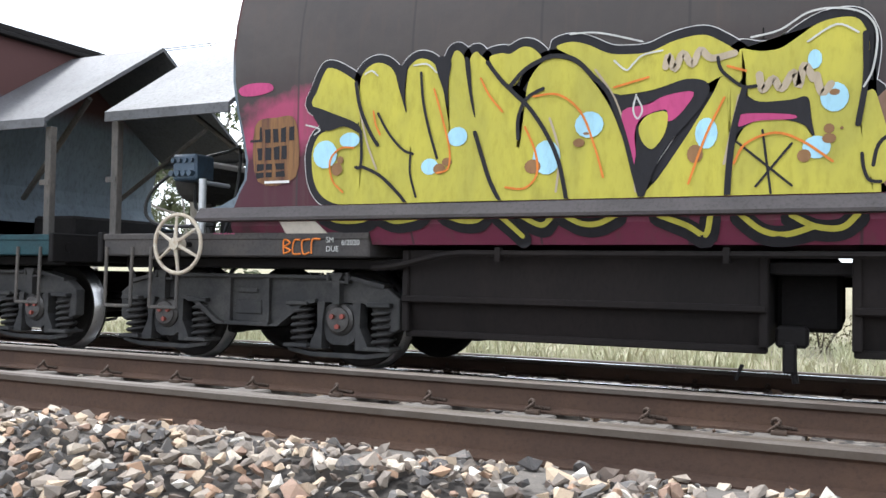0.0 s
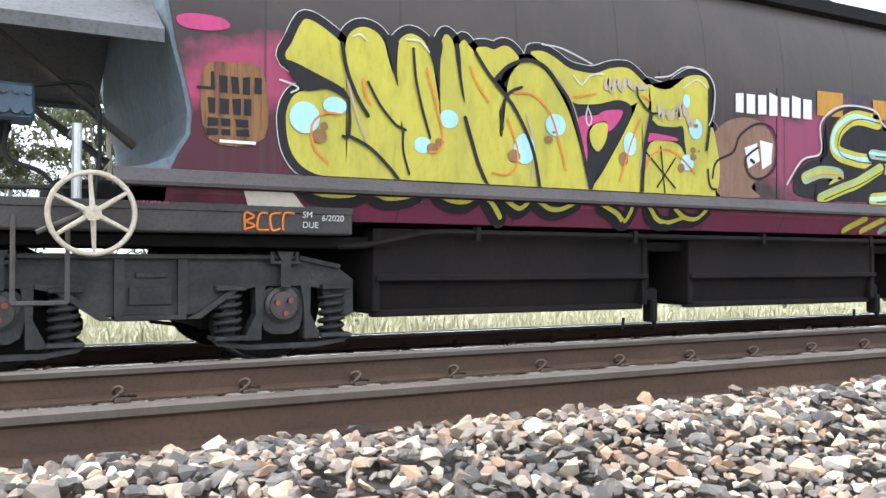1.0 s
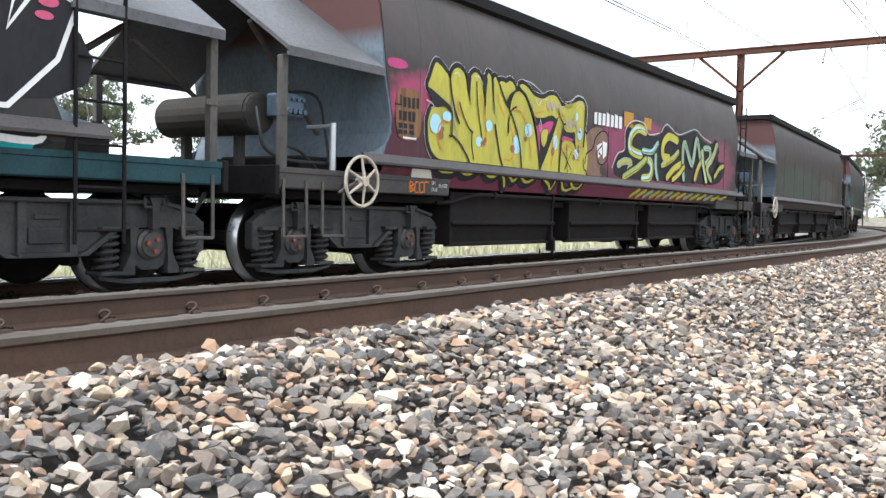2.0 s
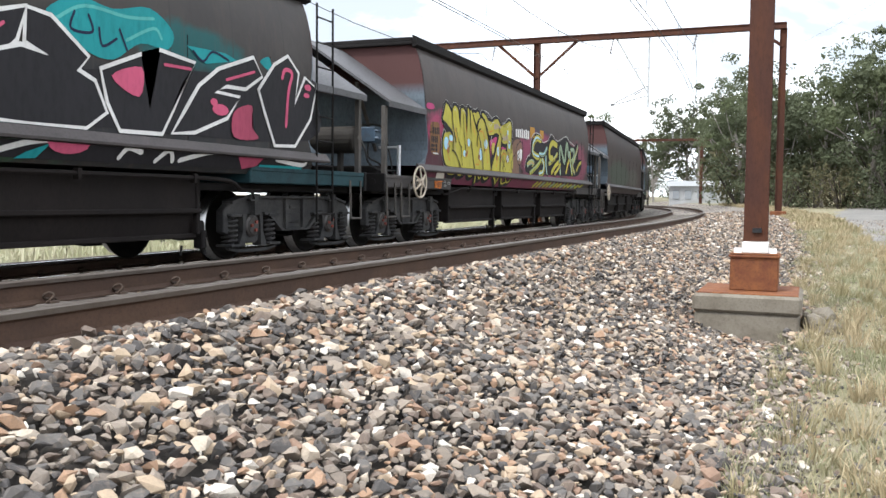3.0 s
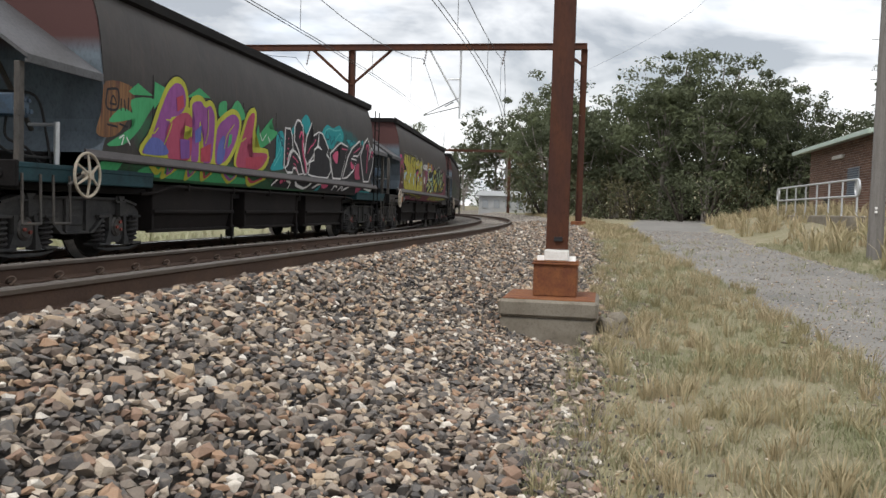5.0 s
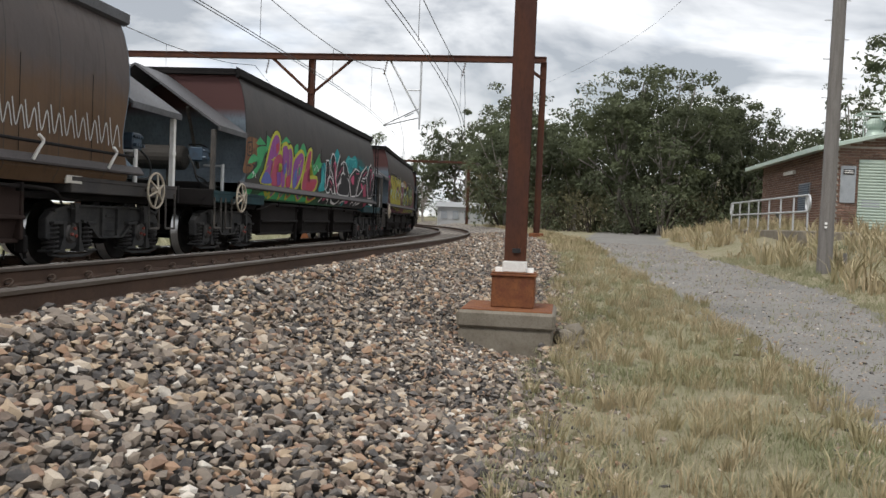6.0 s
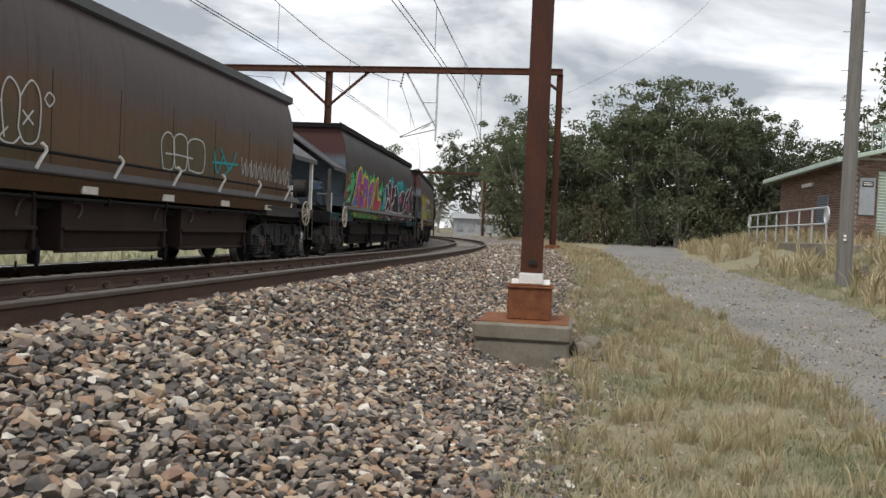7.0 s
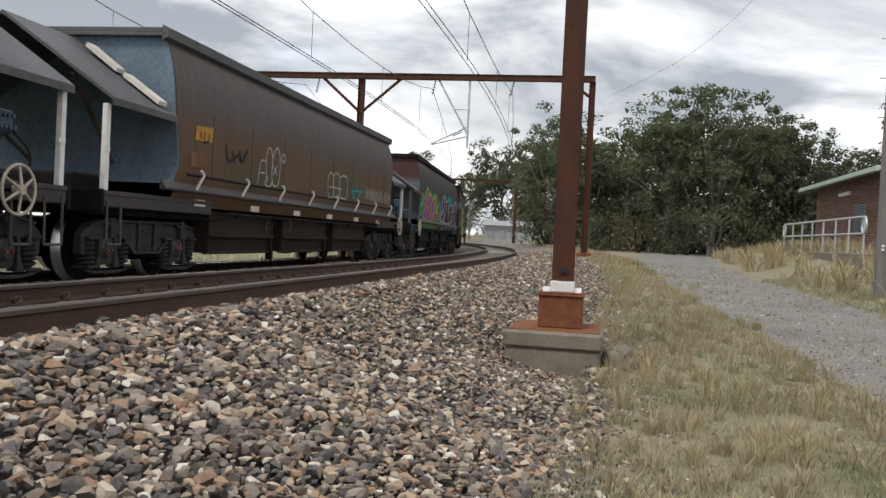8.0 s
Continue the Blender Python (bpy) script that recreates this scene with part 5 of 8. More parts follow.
g.stroke(P_CHALK, [(-2.15, 2.32), (-1.98, 2.35), (-1.82, 2.44), (-1.66, 2.45), (-1.51, 2.4), (-1.44, 2.28), (-1.46, 2.07), (-1.51, 1.96)], 0.012, 7.6)
g.stroke(P_CHALK, [(-2.83, 2.36), (-3.13, 2.45), (-3.33, 2.46)], 0.012, 7.6)
g.stroke(P_CHALK, [(-4.95, 2.32), (-4.89, 2.34), (-4.84, 2.3)], 0.012, 7.6)
g.stroke(P_CHALK, [(-4.53, 2.35), (-4.42, 2.35), (-4.34, 2.28)], 0.012, 7.6)
g.stroke(P_CHALK, [(-3.02, 2.25), (-2.94, 2.18), (-2.89, 2.22), (-2.83, 2.27), (-2.7, 2.29)], 0.012, 7.6)
g.stroke(P_CHALK, [(-2.87, 2.01), (-2.89, 1.91), (-2.86, 1.85), (-2.83, 1.91), (-2.87, 2)], 0.012, 7.6)
g.stroke(P_CHALK, [(-5.48, 1.96), (-5.35, 1.92), (-5.4, 1.88)], 0.012, 7.6)
g.stroke(P_CHALK, [(-1.82, 2.26), (-1.66, 2.35), (-1.54, 2.29)], 0.012, 7.6)
g.stroke(P_TAN, [(-3.15, 2.2), (-3.01, 1.98), (-2.91, 1.67), (-2.87, 1.37)], 0.016, 5.9)
g.stroke(P_TAN, [(-5.01, 2.12), (-4.93, 1.81), (-4.84, 1.59)], 0.016, 5.9)
g.stroke(P_TAN, [(-3.47, 1.89), (-3.4, 1.65), (-3.42, 1.38)], 0.016, 5.9)
g.stroke(P_TAN, [(-2.22, 1.96), (-2.31, 1.53)], 0.016, 5.9)
g.done()
g = Paintwork(wag_a[0], "skirt_graffiti", "yellow scallops with black shadows and white panel on the skirt below the ledge")
g.stroke(P_BLACK, [(-5.3, 1.23), (-5.17, 1.18), (-4.97, 1.17), (-4.85, 1.22)], 0.13, 1)
g.stroke(P_BLACK, [(-4.81, 1.22), (-4.68, 1.17), (-4.51, 1.19), (-4.44, 1.22)], 0.13, 1)
g.stroke(P_BLACK, [(-4.26, 1.22), (-4.14, 1.17), (-4.01, 1.17), (-3.94, 1.22)], 0.13, 1)
g.stroke(P_BLACK, [(-3.84, 1.21), (-3.75, 1.13), (-3.68, 1.06)], 0.13, 1)
g.stroke(P_BLACK, [(-3.67, 1.2), (-3.56, 1.14), (-3.5, 1.14), (-3.44, 1.21)], 0.13, 1)
g.stroke(P_BLACK, [(-3.36, 1.2), (-3.24, 1.14), (-3.12, 1.14), (-2.99, 1.2)], 0.13, 1)
g.stroke(P_BLACK, [(-2.72, 1.2), (-2.54, 1.12), (-2.43, 1.06), (-2.39, 1.19)], 0.13, 1)
g.stroke(P_BLACK, [(-2.21, 1.19), (-2.09, 1.09), (-1.95, 1.07), (-1.78, 1.11)], 0.13, 1)
g.stroke(P_BLACK, [(-1.91, 1.18), (-1.78, 1.11), (-1.63, 1.11), (-1.54, 1.18)], 0.13, 1)
g.stroke(P_YELLOW, [(-5.3, 1.25), (-5.17, 1.2), (-4.97, 1.2), (-4.85, 1.25)], 0.036, 2)
g.stroke(P_YELLOW, [(-4.81, 1.25), (-4.68, 1.19), (-4.51, 1.21), (-4.44, 1.24)], 0.036, 2)
g.stroke(P_YELLOW, [(-4.26, 1.24), (-4.14, 1.19), (-4.01, 1.19), (-3.94, 1.24)], 0.036, 2)
g.stroke(P_YELLOW, [(-3.84, 1.23), (-3.75, 1.15), (-3.68, 1.08)], 0.036, 2)
g.stroke(P_YELLOW, [(-3.67, 1.22), (-3.56, 1.16), (-3.5, 1.16), (-3.44, 1.22)], 0.036, 2)
g.stroke(P_YELLOW, [(-3.36, 1.22), (-3.24, 1.16), (-3.12, 1.16), (-2.99, 1.22)], 0.036, 2)
g.stroke(P_YELLOW, [(-2.72, 1.21), (-2.54, 1.14), (-2.43, 1.08), (-2.39, 1.21)], 0.036, 2)
g.stroke(P_YELLOW, [(-2.21, 1.21), (-2.09, 1.11), (-1.95, 1.08), (-1.78, 1.13)], 0.036, 2)
g.stroke(P_YELLOW, [(-1.91, 1.2), (-1.78, 1.13), (-1.63, 1.12), (-1.54, 1.2)], 0.036, 2)
g.fill(P_PANEL, [(-5.72, 1.2), (-5.38, 1.2), (-5.26, 1.08), (-5.67, 1.08)], 2)
g.done()
g = Paintwork(wag_a[0], "spray_marks", "pink and tan spray marks and stencilled panel on the hopper side")
g.fill(P_MAG, [(-6.16, 2.30), (-6.05, 2.335), (-5.86, 2.325), (-5.82, 2.27), (-5.95, 2.235), (-6.12, 2.24)], 1)
g.fill(P_TANPANEL, [(-5.99, 1.98), (-5.78, 2.04), (-5.59, 2), (-5.58, 1.56), (-5.95, 1.53)], 1)
g.fill(P_BLACK, [(-5.94, 1.97), (-5.92, 1.97), (-5.91, 1.86), (-5.94, 1.86)], 2)
g.fill(P_BLACK, [(-6.03, 1.87), (-5.92, 1.87), (-5.91, 1.85), (-6.03, 1.85)], 2)
g.fill(P_BLACK, [(-5.89, 1.95), (-5.83, 1.95), (-5.83, 1.84), (-5.88, 1.84)], 2)
g.fill(P_BLACK, [(-5.81, 1.95), (-5.76, 1.95), (-5.75, 1.84), (-5.8, 1.84)], 2)
g.fill(P_BLACK, [(-5.73, 1.95), (-5.68, 1.96), (-5.68, 1.84), (-5.73, 1.84)], 2)
g.fill(P_BLACK, [(-5.65, 1.96), (-5.6, 1.96), (-5.6, 1.85), (-5.65, 1.85)], 2)
g.fill(P_BLACK, [(-5.96, 1.8), (-5.91, 1.8), (-5.91, 1.7), (-5.95, 1.7)], 2)
g.fill(P_BLACK, [(-5.88, 1.8), (-5.82, 1.8), (-5.82, 1.7), (-5.88, 1.7)], 2)
g.fill(P_BLACK, [(-5.8, 1.8), (-5.74, 1.81), (-5.74, 1.7), (-5.79, 1.7)], 2)
g.fill(P_BLACK, [(-5.72, 1.81), (-5.67, 1.81), (-5.67, 1.7), (-5.72, 1.7)], 2)
g.fill(P_BLACK, [(-5.96, 1.67), (-5.89, 1.67), (-5.89, 1.62), (-5.96, 1.61)], 2)
g.fill(P_BLACK, [(-5.87, 1.67), (-5.81, 1.67), (-5.81, 1.62), (-5.87, 1.62)], 2)
g.fill(P_BLACK, [(-5.78, 1.67), (-5.69, 1.67), (-5.69, 1.62), (-5.77, 1.62)], 2)
g.fill(P_BLACK, [(-5.97, 1.6), (-5.89, 1.6), (-5.89, 1.56), (-5.96, 1.55)], 2)
g.fill(P_BLACK, [(-5.87, 1.6), (-5.81, 1.6), (-5.81, 1.56), (-5.87, 1.56)], 2)
g.fill(P_BLACK, [(-5.77, 1.6), (-5.69, 1.61), (-5.68, 1.56), (-5.77, 1.56)], 2)
g.fill(P_WHITE, [(-5.88, 1.53), (-5.64, 1.53), (-5.64, 1.51), (-5.88, 1.51)], 2)
g.fill(P_WHITE, [(-1.16, 2.28), (-1.06, 2.29), (-1.06, 2.11), (-1.16, 2.11)], 2)
g.fill(P_WHITE, [(-1.02, 2.29), (-0.91, 2.29), (-0.91, 2.11), (-1.02, 2.11)], 2)
g.fill(P_WHITE, [(-0.87, 2.29), (-0.76, 2.3), (-0.76, 2.12), (-0.87, 2.11)], 2)
g.fill(P_WHITE, [(-0.72, 2.33), (-0.61, 2.3), (-0.61, 2.12), (-0.72, 2.11)], 2)
g.fill(P_WHITE, [(-0.56, 2.3), (-0.45, 2.3), (-0.45, 2.12), (-0.56, 2.12)], 2)
g.fill(P_WHITE, [(-0.41, 2.33), (-0.29, 2.31), (-0.29, 2.12), (-0.41, 2.12)], 2)
g.fill(P_WHITE, [(-0.25, 2.31), (-0.13, 2.31), (-0.13, 2.12), (-0.25, 2.12)], 2)
g.fill(P_GOLD, [(-0.05, 2.41), (0.33, 2.42), (0.33, 2.18), (-0.05, 2.17)], 2)
g.fill(P_GOLD, [(0.8, 2.4), (1.12, 2.4), (1.12, 2.21), (0.8, 2.2)], 2)
g.fill(P_BROWNB, [(-1.5, 1.8), (-1.26, 2.02), (-0.89, 2.06), (-0.66, 1.88), (-0.7, 1.61), (-0.96, 1.44), (-0.85, 1.34), (-1.33, 1.32), (-1.45, 1.52)], 2)
g.fill(P_WHITE, [(-1.05, 1.79), (-0.89, 1.84), (-0.85, 1.68), (-1, 1.6)], 3)
g.fill(P_WHITE, [(-0.85, 1.87), (-0.68, 1.85), (-0.7, 1.66), (-0.82, 1.6)], 3)
g.done()
g = Paintwork(wag_a[0], "skirt_scribble", "magenta scribble on the dark skirt")
g.stroke(P_MAG, [(-6.4, 1.11), (-6.41, 0.99)], 0.012, 2)
g.stroke(P_MAG, [(-6.38, 1.11), (-6.39, 0.99)], 0.012, 2)
g.stroke(P_MAG, [(-6.35, 1.11), (-6.36, 0.99)], 0.012, 2)
g.stroke(P_MAG, [(-6.33, 1.11), (-6.34, 0.99)], 0.012, 2)
g.stroke(P_MAG, [(-6.3, 1.11), (-6.31, 0.99)], 0.012, 2)
g.stroke(P_MAG, [(-6.28, 1.11), (-6.29, 0.99)], 0.012, 2)
g.stroke(P_MAG, [(-6.25, 1.11), (-6.26, 1)], 0.012, 2)
g.stroke(P_MAG, [(-6.22, 1.11), (-6.24, 1)], 0.012, 2)
g.stroke(P_MAG, [(-6.2, 1.11), (-6.21, 1)], 0.012, 2)
g.done()
g = Paintwork(wag_a[0], "graffiti_piece", "pale green and yellow graffiti letters with black outlines")
g.fill(P_BLACK, [(-0.39, 1.49), (-0.2, 1.7), (0.09, 1.79), (0.08, 2.1), (0.36, 2.25), (0.75, 2.24), (1, 2.09), (1.55, 2.18), (1.85, 2.34), (2.37, 2.21), (2.81, 2.27), (3.38, 2.39), (3.77, 2.27), (4.35, 2.2), (4.64, 2.34), (4.91, 2.08), (4.5, 1.89), (5.18, 1.88), (5.27, 1.67), (4.78, 1.43), (3.41, 1.39), (1.92, 1.37), (-0.1, 1.35)], 1)
g.stroke(P_BLACK, [(0.87, 2.17), (0.52, 2.19), (0.26, 2.04), (0.23, 1.84), (0.54, 1.77), (0.9, 1.75), (1.2, 1.62), (1.13, 1.42), (0.81, 1.37)], 0.22, 2)
g.stroke(P_YELLOW, [(0.87, 2.17), (0.52, 2.19), (0.26, 2.04), (0.23, 1.84), (0.54, 1.77), (0.9, 1.75), (1.2, 1.62), (1.13, 1.42), (0.81, 1.37)], 0.15, 2.2)
g.stroke(P_SKY, [(0.83, 2.18), (0.48, 2.2), (0.22, 2.05), (0.2, 1.85), (0.5, 1.78), (0.86, 1.77), (1.16, 1.63), (1.09, 1.43), (0.77, 1.38)], 0.045, 2.3)
g.stroke(P_BLACK, [(0.92, 2.16), (0.56, 2.18), (0.3, 2.03), (0.28, 1.82), (0.59, 1.75), (0.95, 1.74), (1.25, 1.6), (1.18, 1.4), (0.86, 1.35)], 0.012, 2.35)
g.stroke(P_BLACK, [(-0.22, 1.55), (0.02, 1.62), (0.29, 1.6), (0.18, 1.48)], 0.19, 2.4)
g.stroke(P_PALE, [(-0.22, 1.55), (0.02, 1.62), (0.29, 1.6), (0.18, 1.48)], 0.12, 2.6)
g.stroke(P_YELLOW, [(-0.26, 1.56), (-0.01, 1.63), (0.25, 1.61), (0.14, 1.5)], 0.036, 2.7)
g.stroke(P_ORANGE, [(-0.18, 1.54), (0.07, 1.6), (0.33, 1.58), (0.23, 1.47)], 0.012, 2.75)
g.stroke(P_BLACK, [(0, 1.36), (0.33, 1.47), (0.56, 1.54), (0.91, 1.7)], 0.18, 2.8)
g.stroke(P_LIME, [(0, 1.36), (0.33, 1.47), (0.56, 1.54), (0.91, 1.7)], 0.11, 3)
g.stroke(P_PALE, [(-0.03, 1.38), (0.29, 1.49), (0.52, 1.55), (0.87, 1.71)], 0.033, 3.1)
g.stroke(P_BLACK, [(0.05, 1.35), (0.38, 1.46), (0.61, 1.53), (0.96, 1.68)], 0.012, 3.15)
g.stroke(P_BLACK, [(1.43, 2.01), (1.19, 1.85), (0.78, 1.84)], 0.17, 3.2)
g.stroke(P_PALE, [(1.43, 2.01), (1.19, 1.85), (0.78, 1.84)], 0.1, 3.4)
g.stroke(P_SKY, [(1.39, 2.02), (1.14, 1.86), (0.74, 1.85)], 0.03, 3.5)
g.stroke(P_BLACK, [(1.48, 1.99), (1.24, 1.84), (0.83, 1.82)], 0.012, 3.55)
g.stroke(P_BLACK, [(2.38, 2.13), (1.95, 2.17), (1.69, 2.01), (1.71, 1.81), (1.98, 1.79)], 0.21, 3.6)
g.stroke(P_YELLOW, [(2.38, 2.13), (1.95, 2.17), (1.69, 2.01), (1.71, 1.81), (1.98, 1.79)], 0.14, 3.8)
g.stroke(P_YELLOW, [(2.33, 2.14), (1.91, 2.18), (1.65, 2.02), (1.66, 1.82), (1.94, 1.8)], 0.042, 3.9)
g.stroke(P_ORANGE, [(2.44, 2.11), (2.01, 2.16), (1.75, 1.99), (1.76, 1.79), (2.04, 1.77)], 0.012, 3.95)
g.stroke(P_BLACK, [(1.68, 1.65), (2.17, 1.79), (2.45, 1.92)], 0.18, 4)
g.stroke(P_YELLOW, [(1.68, 1.65), (2.17, 1.79), (2.45, 1.92)], 0.11, 4.2)
g.stroke(P_PALE, [(1.63, 1.66), (2.12, 1.81), (2.4, 1.94)], 0.033, 4.3)
g.stroke(P_BLACK, [(1.73, 1.63), (2.23, 1.78), (2.5, 1.91)], 0.012, 4.35)
g.stroke(P_BLACK, [(1.36, 1.79), (1.37, 1.59), (1.47, 1.4)], 0.17, 4.4)
g.stroke(P_PALE, [(1.36, 1.79), (1.37, 1.59), (1.47, 1.4)], 0.1, 4.6)
g.stroke(P_SKY, [(1.32, 1.8), (1.33, 1.6), (1.43, 1.41)], 0.03, 4.7)
g.stroke(P_BLACK, [(1.41, 1.77), (1.43, 1.57), (1.53, 1.38)], 0.012, 4.75)
g.stroke(P_BLACK, [(1.92, 1.44), (2.23, 1.6), (2.61, 1.72)], 0.19, 4.8)
g.stroke(P_LIME, [(1.92, 1.44), (2.23, 1.6), (2.61, 1.72)], 0.12, 5)
g.stroke(P_YELLOW, [(1.87, 1.45), (2.18, 1.61), (2.56, 1.74)], 0.036, 5.1)
g.stroke(P_ORANGE, [(1.97, 1.42), (2.29, 1.58), (2.67, 1.71)], 0.012, 5.15)
g.stroke(P_BLACK, [(2.78, 1.46), (2.7, 1.84), (2.78, 2.12), (3.22, 1.74), (3.44, 2.24), (3.69, 1.88)], 0.2, 5.2)
g.stroke(P_PALE, [(2.78, 1.46), (2.7, 1.84), (2.78, 2.12), (3.22, 1.74), (3.44, 2.24), (3.69, 1.88)], 0.13, 5.4)
g.stroke(P_PALE, [(2.73, 1.47), (2.65, 1.85), (2.72, 2.13), (3.16, 1.75), (3.39, 2.25), (3.64, 1.89)], 0.039, 5.5)
g.stroke(P_BLACK, [(2.84, 1.44), (2.76, 1.82), (2.84, 2.1), (3.28, 1.72), (3.51, 2.22), (3.76, 1.86)], 0.012, 5.55)
g.stroke(P_BLACK, [(2.2, 1.41), (2.52, 1.53), (2.76, 1.67)], 0.16, 5.6)
g.stroke(P_YELLOW, [(2.2, 1.41), (2.52, 1.53), (2.76, 1.67)], 0.09, 5.8)
g.stroke(P_SKY, [(2.15, 1.42), (2.47, 1.54), (2.71, 1.68)], 0.027, 5.9)
g.stroke(P_BLACK, [(2.26, 1.39), (2.58, 1.51), (2.82, 1.65)], 0.012, 5.95)
g.stroke(P_BLACK, [(3.4, 1.47), (3.6, 1.72), (3.86, 1.89)], 0.17, 6)
g.stroke(P_YELLOW, [(3.4, 1.47), (3.6, 1.72), (3.86, 1.89)], 0.1, 6.2)
g.stroke(P_YELLOW, [(3.35, 1.48), (3.54, 1.73), (3.8, 1.91)], 0.03, 6.3)
g.stroke(P_ORANGE, [(3.47, 1.45), (3.66, 1.7), (3.93, 1.87)], 0.012, 6.35)
g.stroke(P_BLACK, [(3.9, 2.1), (4.24, 2.1), (4.26, 1.92), (3.92, 1.78)], 0.18, 6.4)
g.stroke(P_PALE, [(3.9, 2.1), (4.24, 2.1), (4.26, 1.92), (3.92, 1.78)], 0.11, 6.6)
g.stroke(P_PALE, [(3.84, 2.11), (4.18, 2.11), (4.2, 1.93), (3.87, 1.8)], 0.033, 6.7)
g.stroke(P_BLACK, [(3.97, 2.08), (4.31, 2.08), (4.33, 1.9), (3.99, 1.76)], 0.012, 6.75)
g.stroke(P_BLACK, [(4.07, 1.47), (3.87, 1.78), (3.79, 2.02)], 0.19, 6.8)
g.stroke(P_LIME, [(4.07, 1.47), (3.87, 1.78), (3.79, 2.02)], 0.12, 7)
g.stroke(P_SKY, [(4.01, 1.49), (3.81, 1.79), (3.73, 2.04)], 0.036, 7.1)
g.stroke(P_BLACK, [(4.14, 1.45), (3.94, 1.76), (3.86, 2)], 0.012, 7.15)
g.stroke(P_BLACK, [(4.68, 2.23), (4.43, 1.95), (4.1, 1.7), (4.36, 1.49)], 0.17, 7.2)
g.stroke(P_PALE, [(4.68, 2.23), (4.43, 1.95), (4.1, 1.7), (4.36, 1.49)], 0.1, 7.4)
g.stroke(P_YELLOW, [(4.62, 2.24), (4.37, 1.97), (4.04, 1.72), (4.3, 1.5)], 0.03, 7.5)
g.stroke(P_ORANGE, [(4.76, 2.21), (4.51, 1.93), (4.17, 1.68), (4.43, 1.47)], 0.012, 7.55)
g.stroke(P_BLACK, [(4.59, 1.57), (4.88, 1.75), (5.12, 1.81)], 0.16, 7.6)
g.stroke(P_YELLOW, [(4.59, 1.57), (4.88, 1.75), (5.12, 1.81)], 0.09, 7.8)
g.stroke(P_PALE, [(4.53, 1.58), (4.81, 1.76), (5.06, 1.82)], 0.027, 7.9)
g.stroke(P_BLACK, [(4.66, 1.55), (4.95, 1.73), (5.2, 1.79)], 0.012, 7.95)
g.stroke(P_LIME, [(0.42, 1.06), (0.52, 1.11), (0.68, 1.18)], 0.07, 1.0)
g.stroke(P_YELLOW, [(0.7, 1.06), (0.81, 1.11), (0.97, 1.18)], 0.07, 1.1)
g.stroke(P_PALE, [(0.99, 1.06), (1.1, 1.11), (1.27, 1.18)], 0.07, 1.2)
g.stroke(P_LIME, [(1.29, 1.07), (1.41, 1.11), (1.58, 1.18)], 0.07, 1.3)
g.stroke(P_YELLOW, [(1.6, 1.07), (1.72, 1.12), (1.9, 1.19)], 0.07, 1.4)
g.stroke(P_PALE, [(1.93, 1.08), (2.05, 1.12), (2.23, 1.19)], 0.07, 1.5)
g.stroke(P_LIME, [(2.26, 1.08), (2.39, 1.12), (2.58, 1.19)], 0.07, 1.6)
g.stroke(P_YELLOW, [(2.61, 1.08), (2.74, 1.12), (2.94, 1.19)], 0.07, 1.0)
g.stroke(P_PALE, [(2.97, 1.09), (3.11, 1.12), (3.32, 1.2)], 0.07, 1.1)
g.stroke(P_LIME, [(3.35, 1.09), (3.49, 1.12), (3.71, 1.2)], 0.07, 1.2)
g.stroke(P_YELLOW, [(3.74, 1.1), (3.89, 1.12), (4.11, 1.2)], 0.07, 1.3)
g.stroke(P_PALE, [(4.14, 1.1), (4.31, 1.12), (4.54, 1.2)], 0.07, 1.4)
g.stroke(P_LIME, [(4.57, 1.11), (4.74, 1.12), (4.98, 1.21)], 0.07, 1.5)
g.stroke(P_YELLOW, [(5.01, 1.12), (5.19, 1.12), (5.44, 1.21)], 0.07, 1.6)
g.stroke(P_BLACK, [(-0.43, 1.5), (-0.23, 1.71), (0.05, 1.8), (0.05, 2.09), (0.34, 2.27), (0.79, 2.27)], 0.02, 3)
g.stroke(P_CHALK, [(-0.48, 1.48), (-0.27, 1.72), (-0, 1.81), (-0, 2.1), (0.31, 2.29), (0.81, 2.29), (1.02, 2.13), (1.52, 2.2)], 0.018, 2.9)
g.stroke(P_CHALK, [(1.59, 2.22), (1.85, 2.38), (2.4, 2.25), (2.81, 2.31), (3.37, 2.42), (3.82, 2.31), (4.35, 2.24)], 0.018, 2.9)
g.stroke(P_BLACK, [(-1.46, 1.49), (-1.41, 1.64), (-1.2, 1.74), (-1.11, 1.9), (-0.89, 2.02), (-0.69, 1.99), (-0.63, 1.82), (-0.67, 1.61), (-0.86, 1.51), (-1, 1.55), (-1.04, 1.69), (-0.88, 1.8)], 0.022, 4)
g.stroke(P_BLACK, [(-1.36, 1.43), (-1.18, 1.47), (-0.99, 1.42), (-0.7, 1.45), (-0.86, 1.34)], 0.022, 4)
g.stroke(P_BLACK, [(-0.97, 1.68), (-0.93, 1.66)], 0.03, 4.5)
g.done()
g = Paintwork(wag_b[0], "graffiti_background", "teal clouds of spray paint behind the black letters")
g.fill(P_BLACK, [(-0.17, 1.42), (-0.13, 1.69), (0.26, 1.79), (0.47, 1.96), (0.98, 1.82), (1.55, 1.91), (2.44, 1.85), (3.49, 2), (5, 2.09), (6.18, 2.06), (6.12, 1.47), (2.94, 1.37), (1.1, 1.38)], 0.7)
g.fill(P_TEAL, [(0.75, 2.39), (0.99, 2.53), (1.23, 2.44), (1.26, 2.29), (1.04, 2.14), (0.81, 2.29)], 0.5)
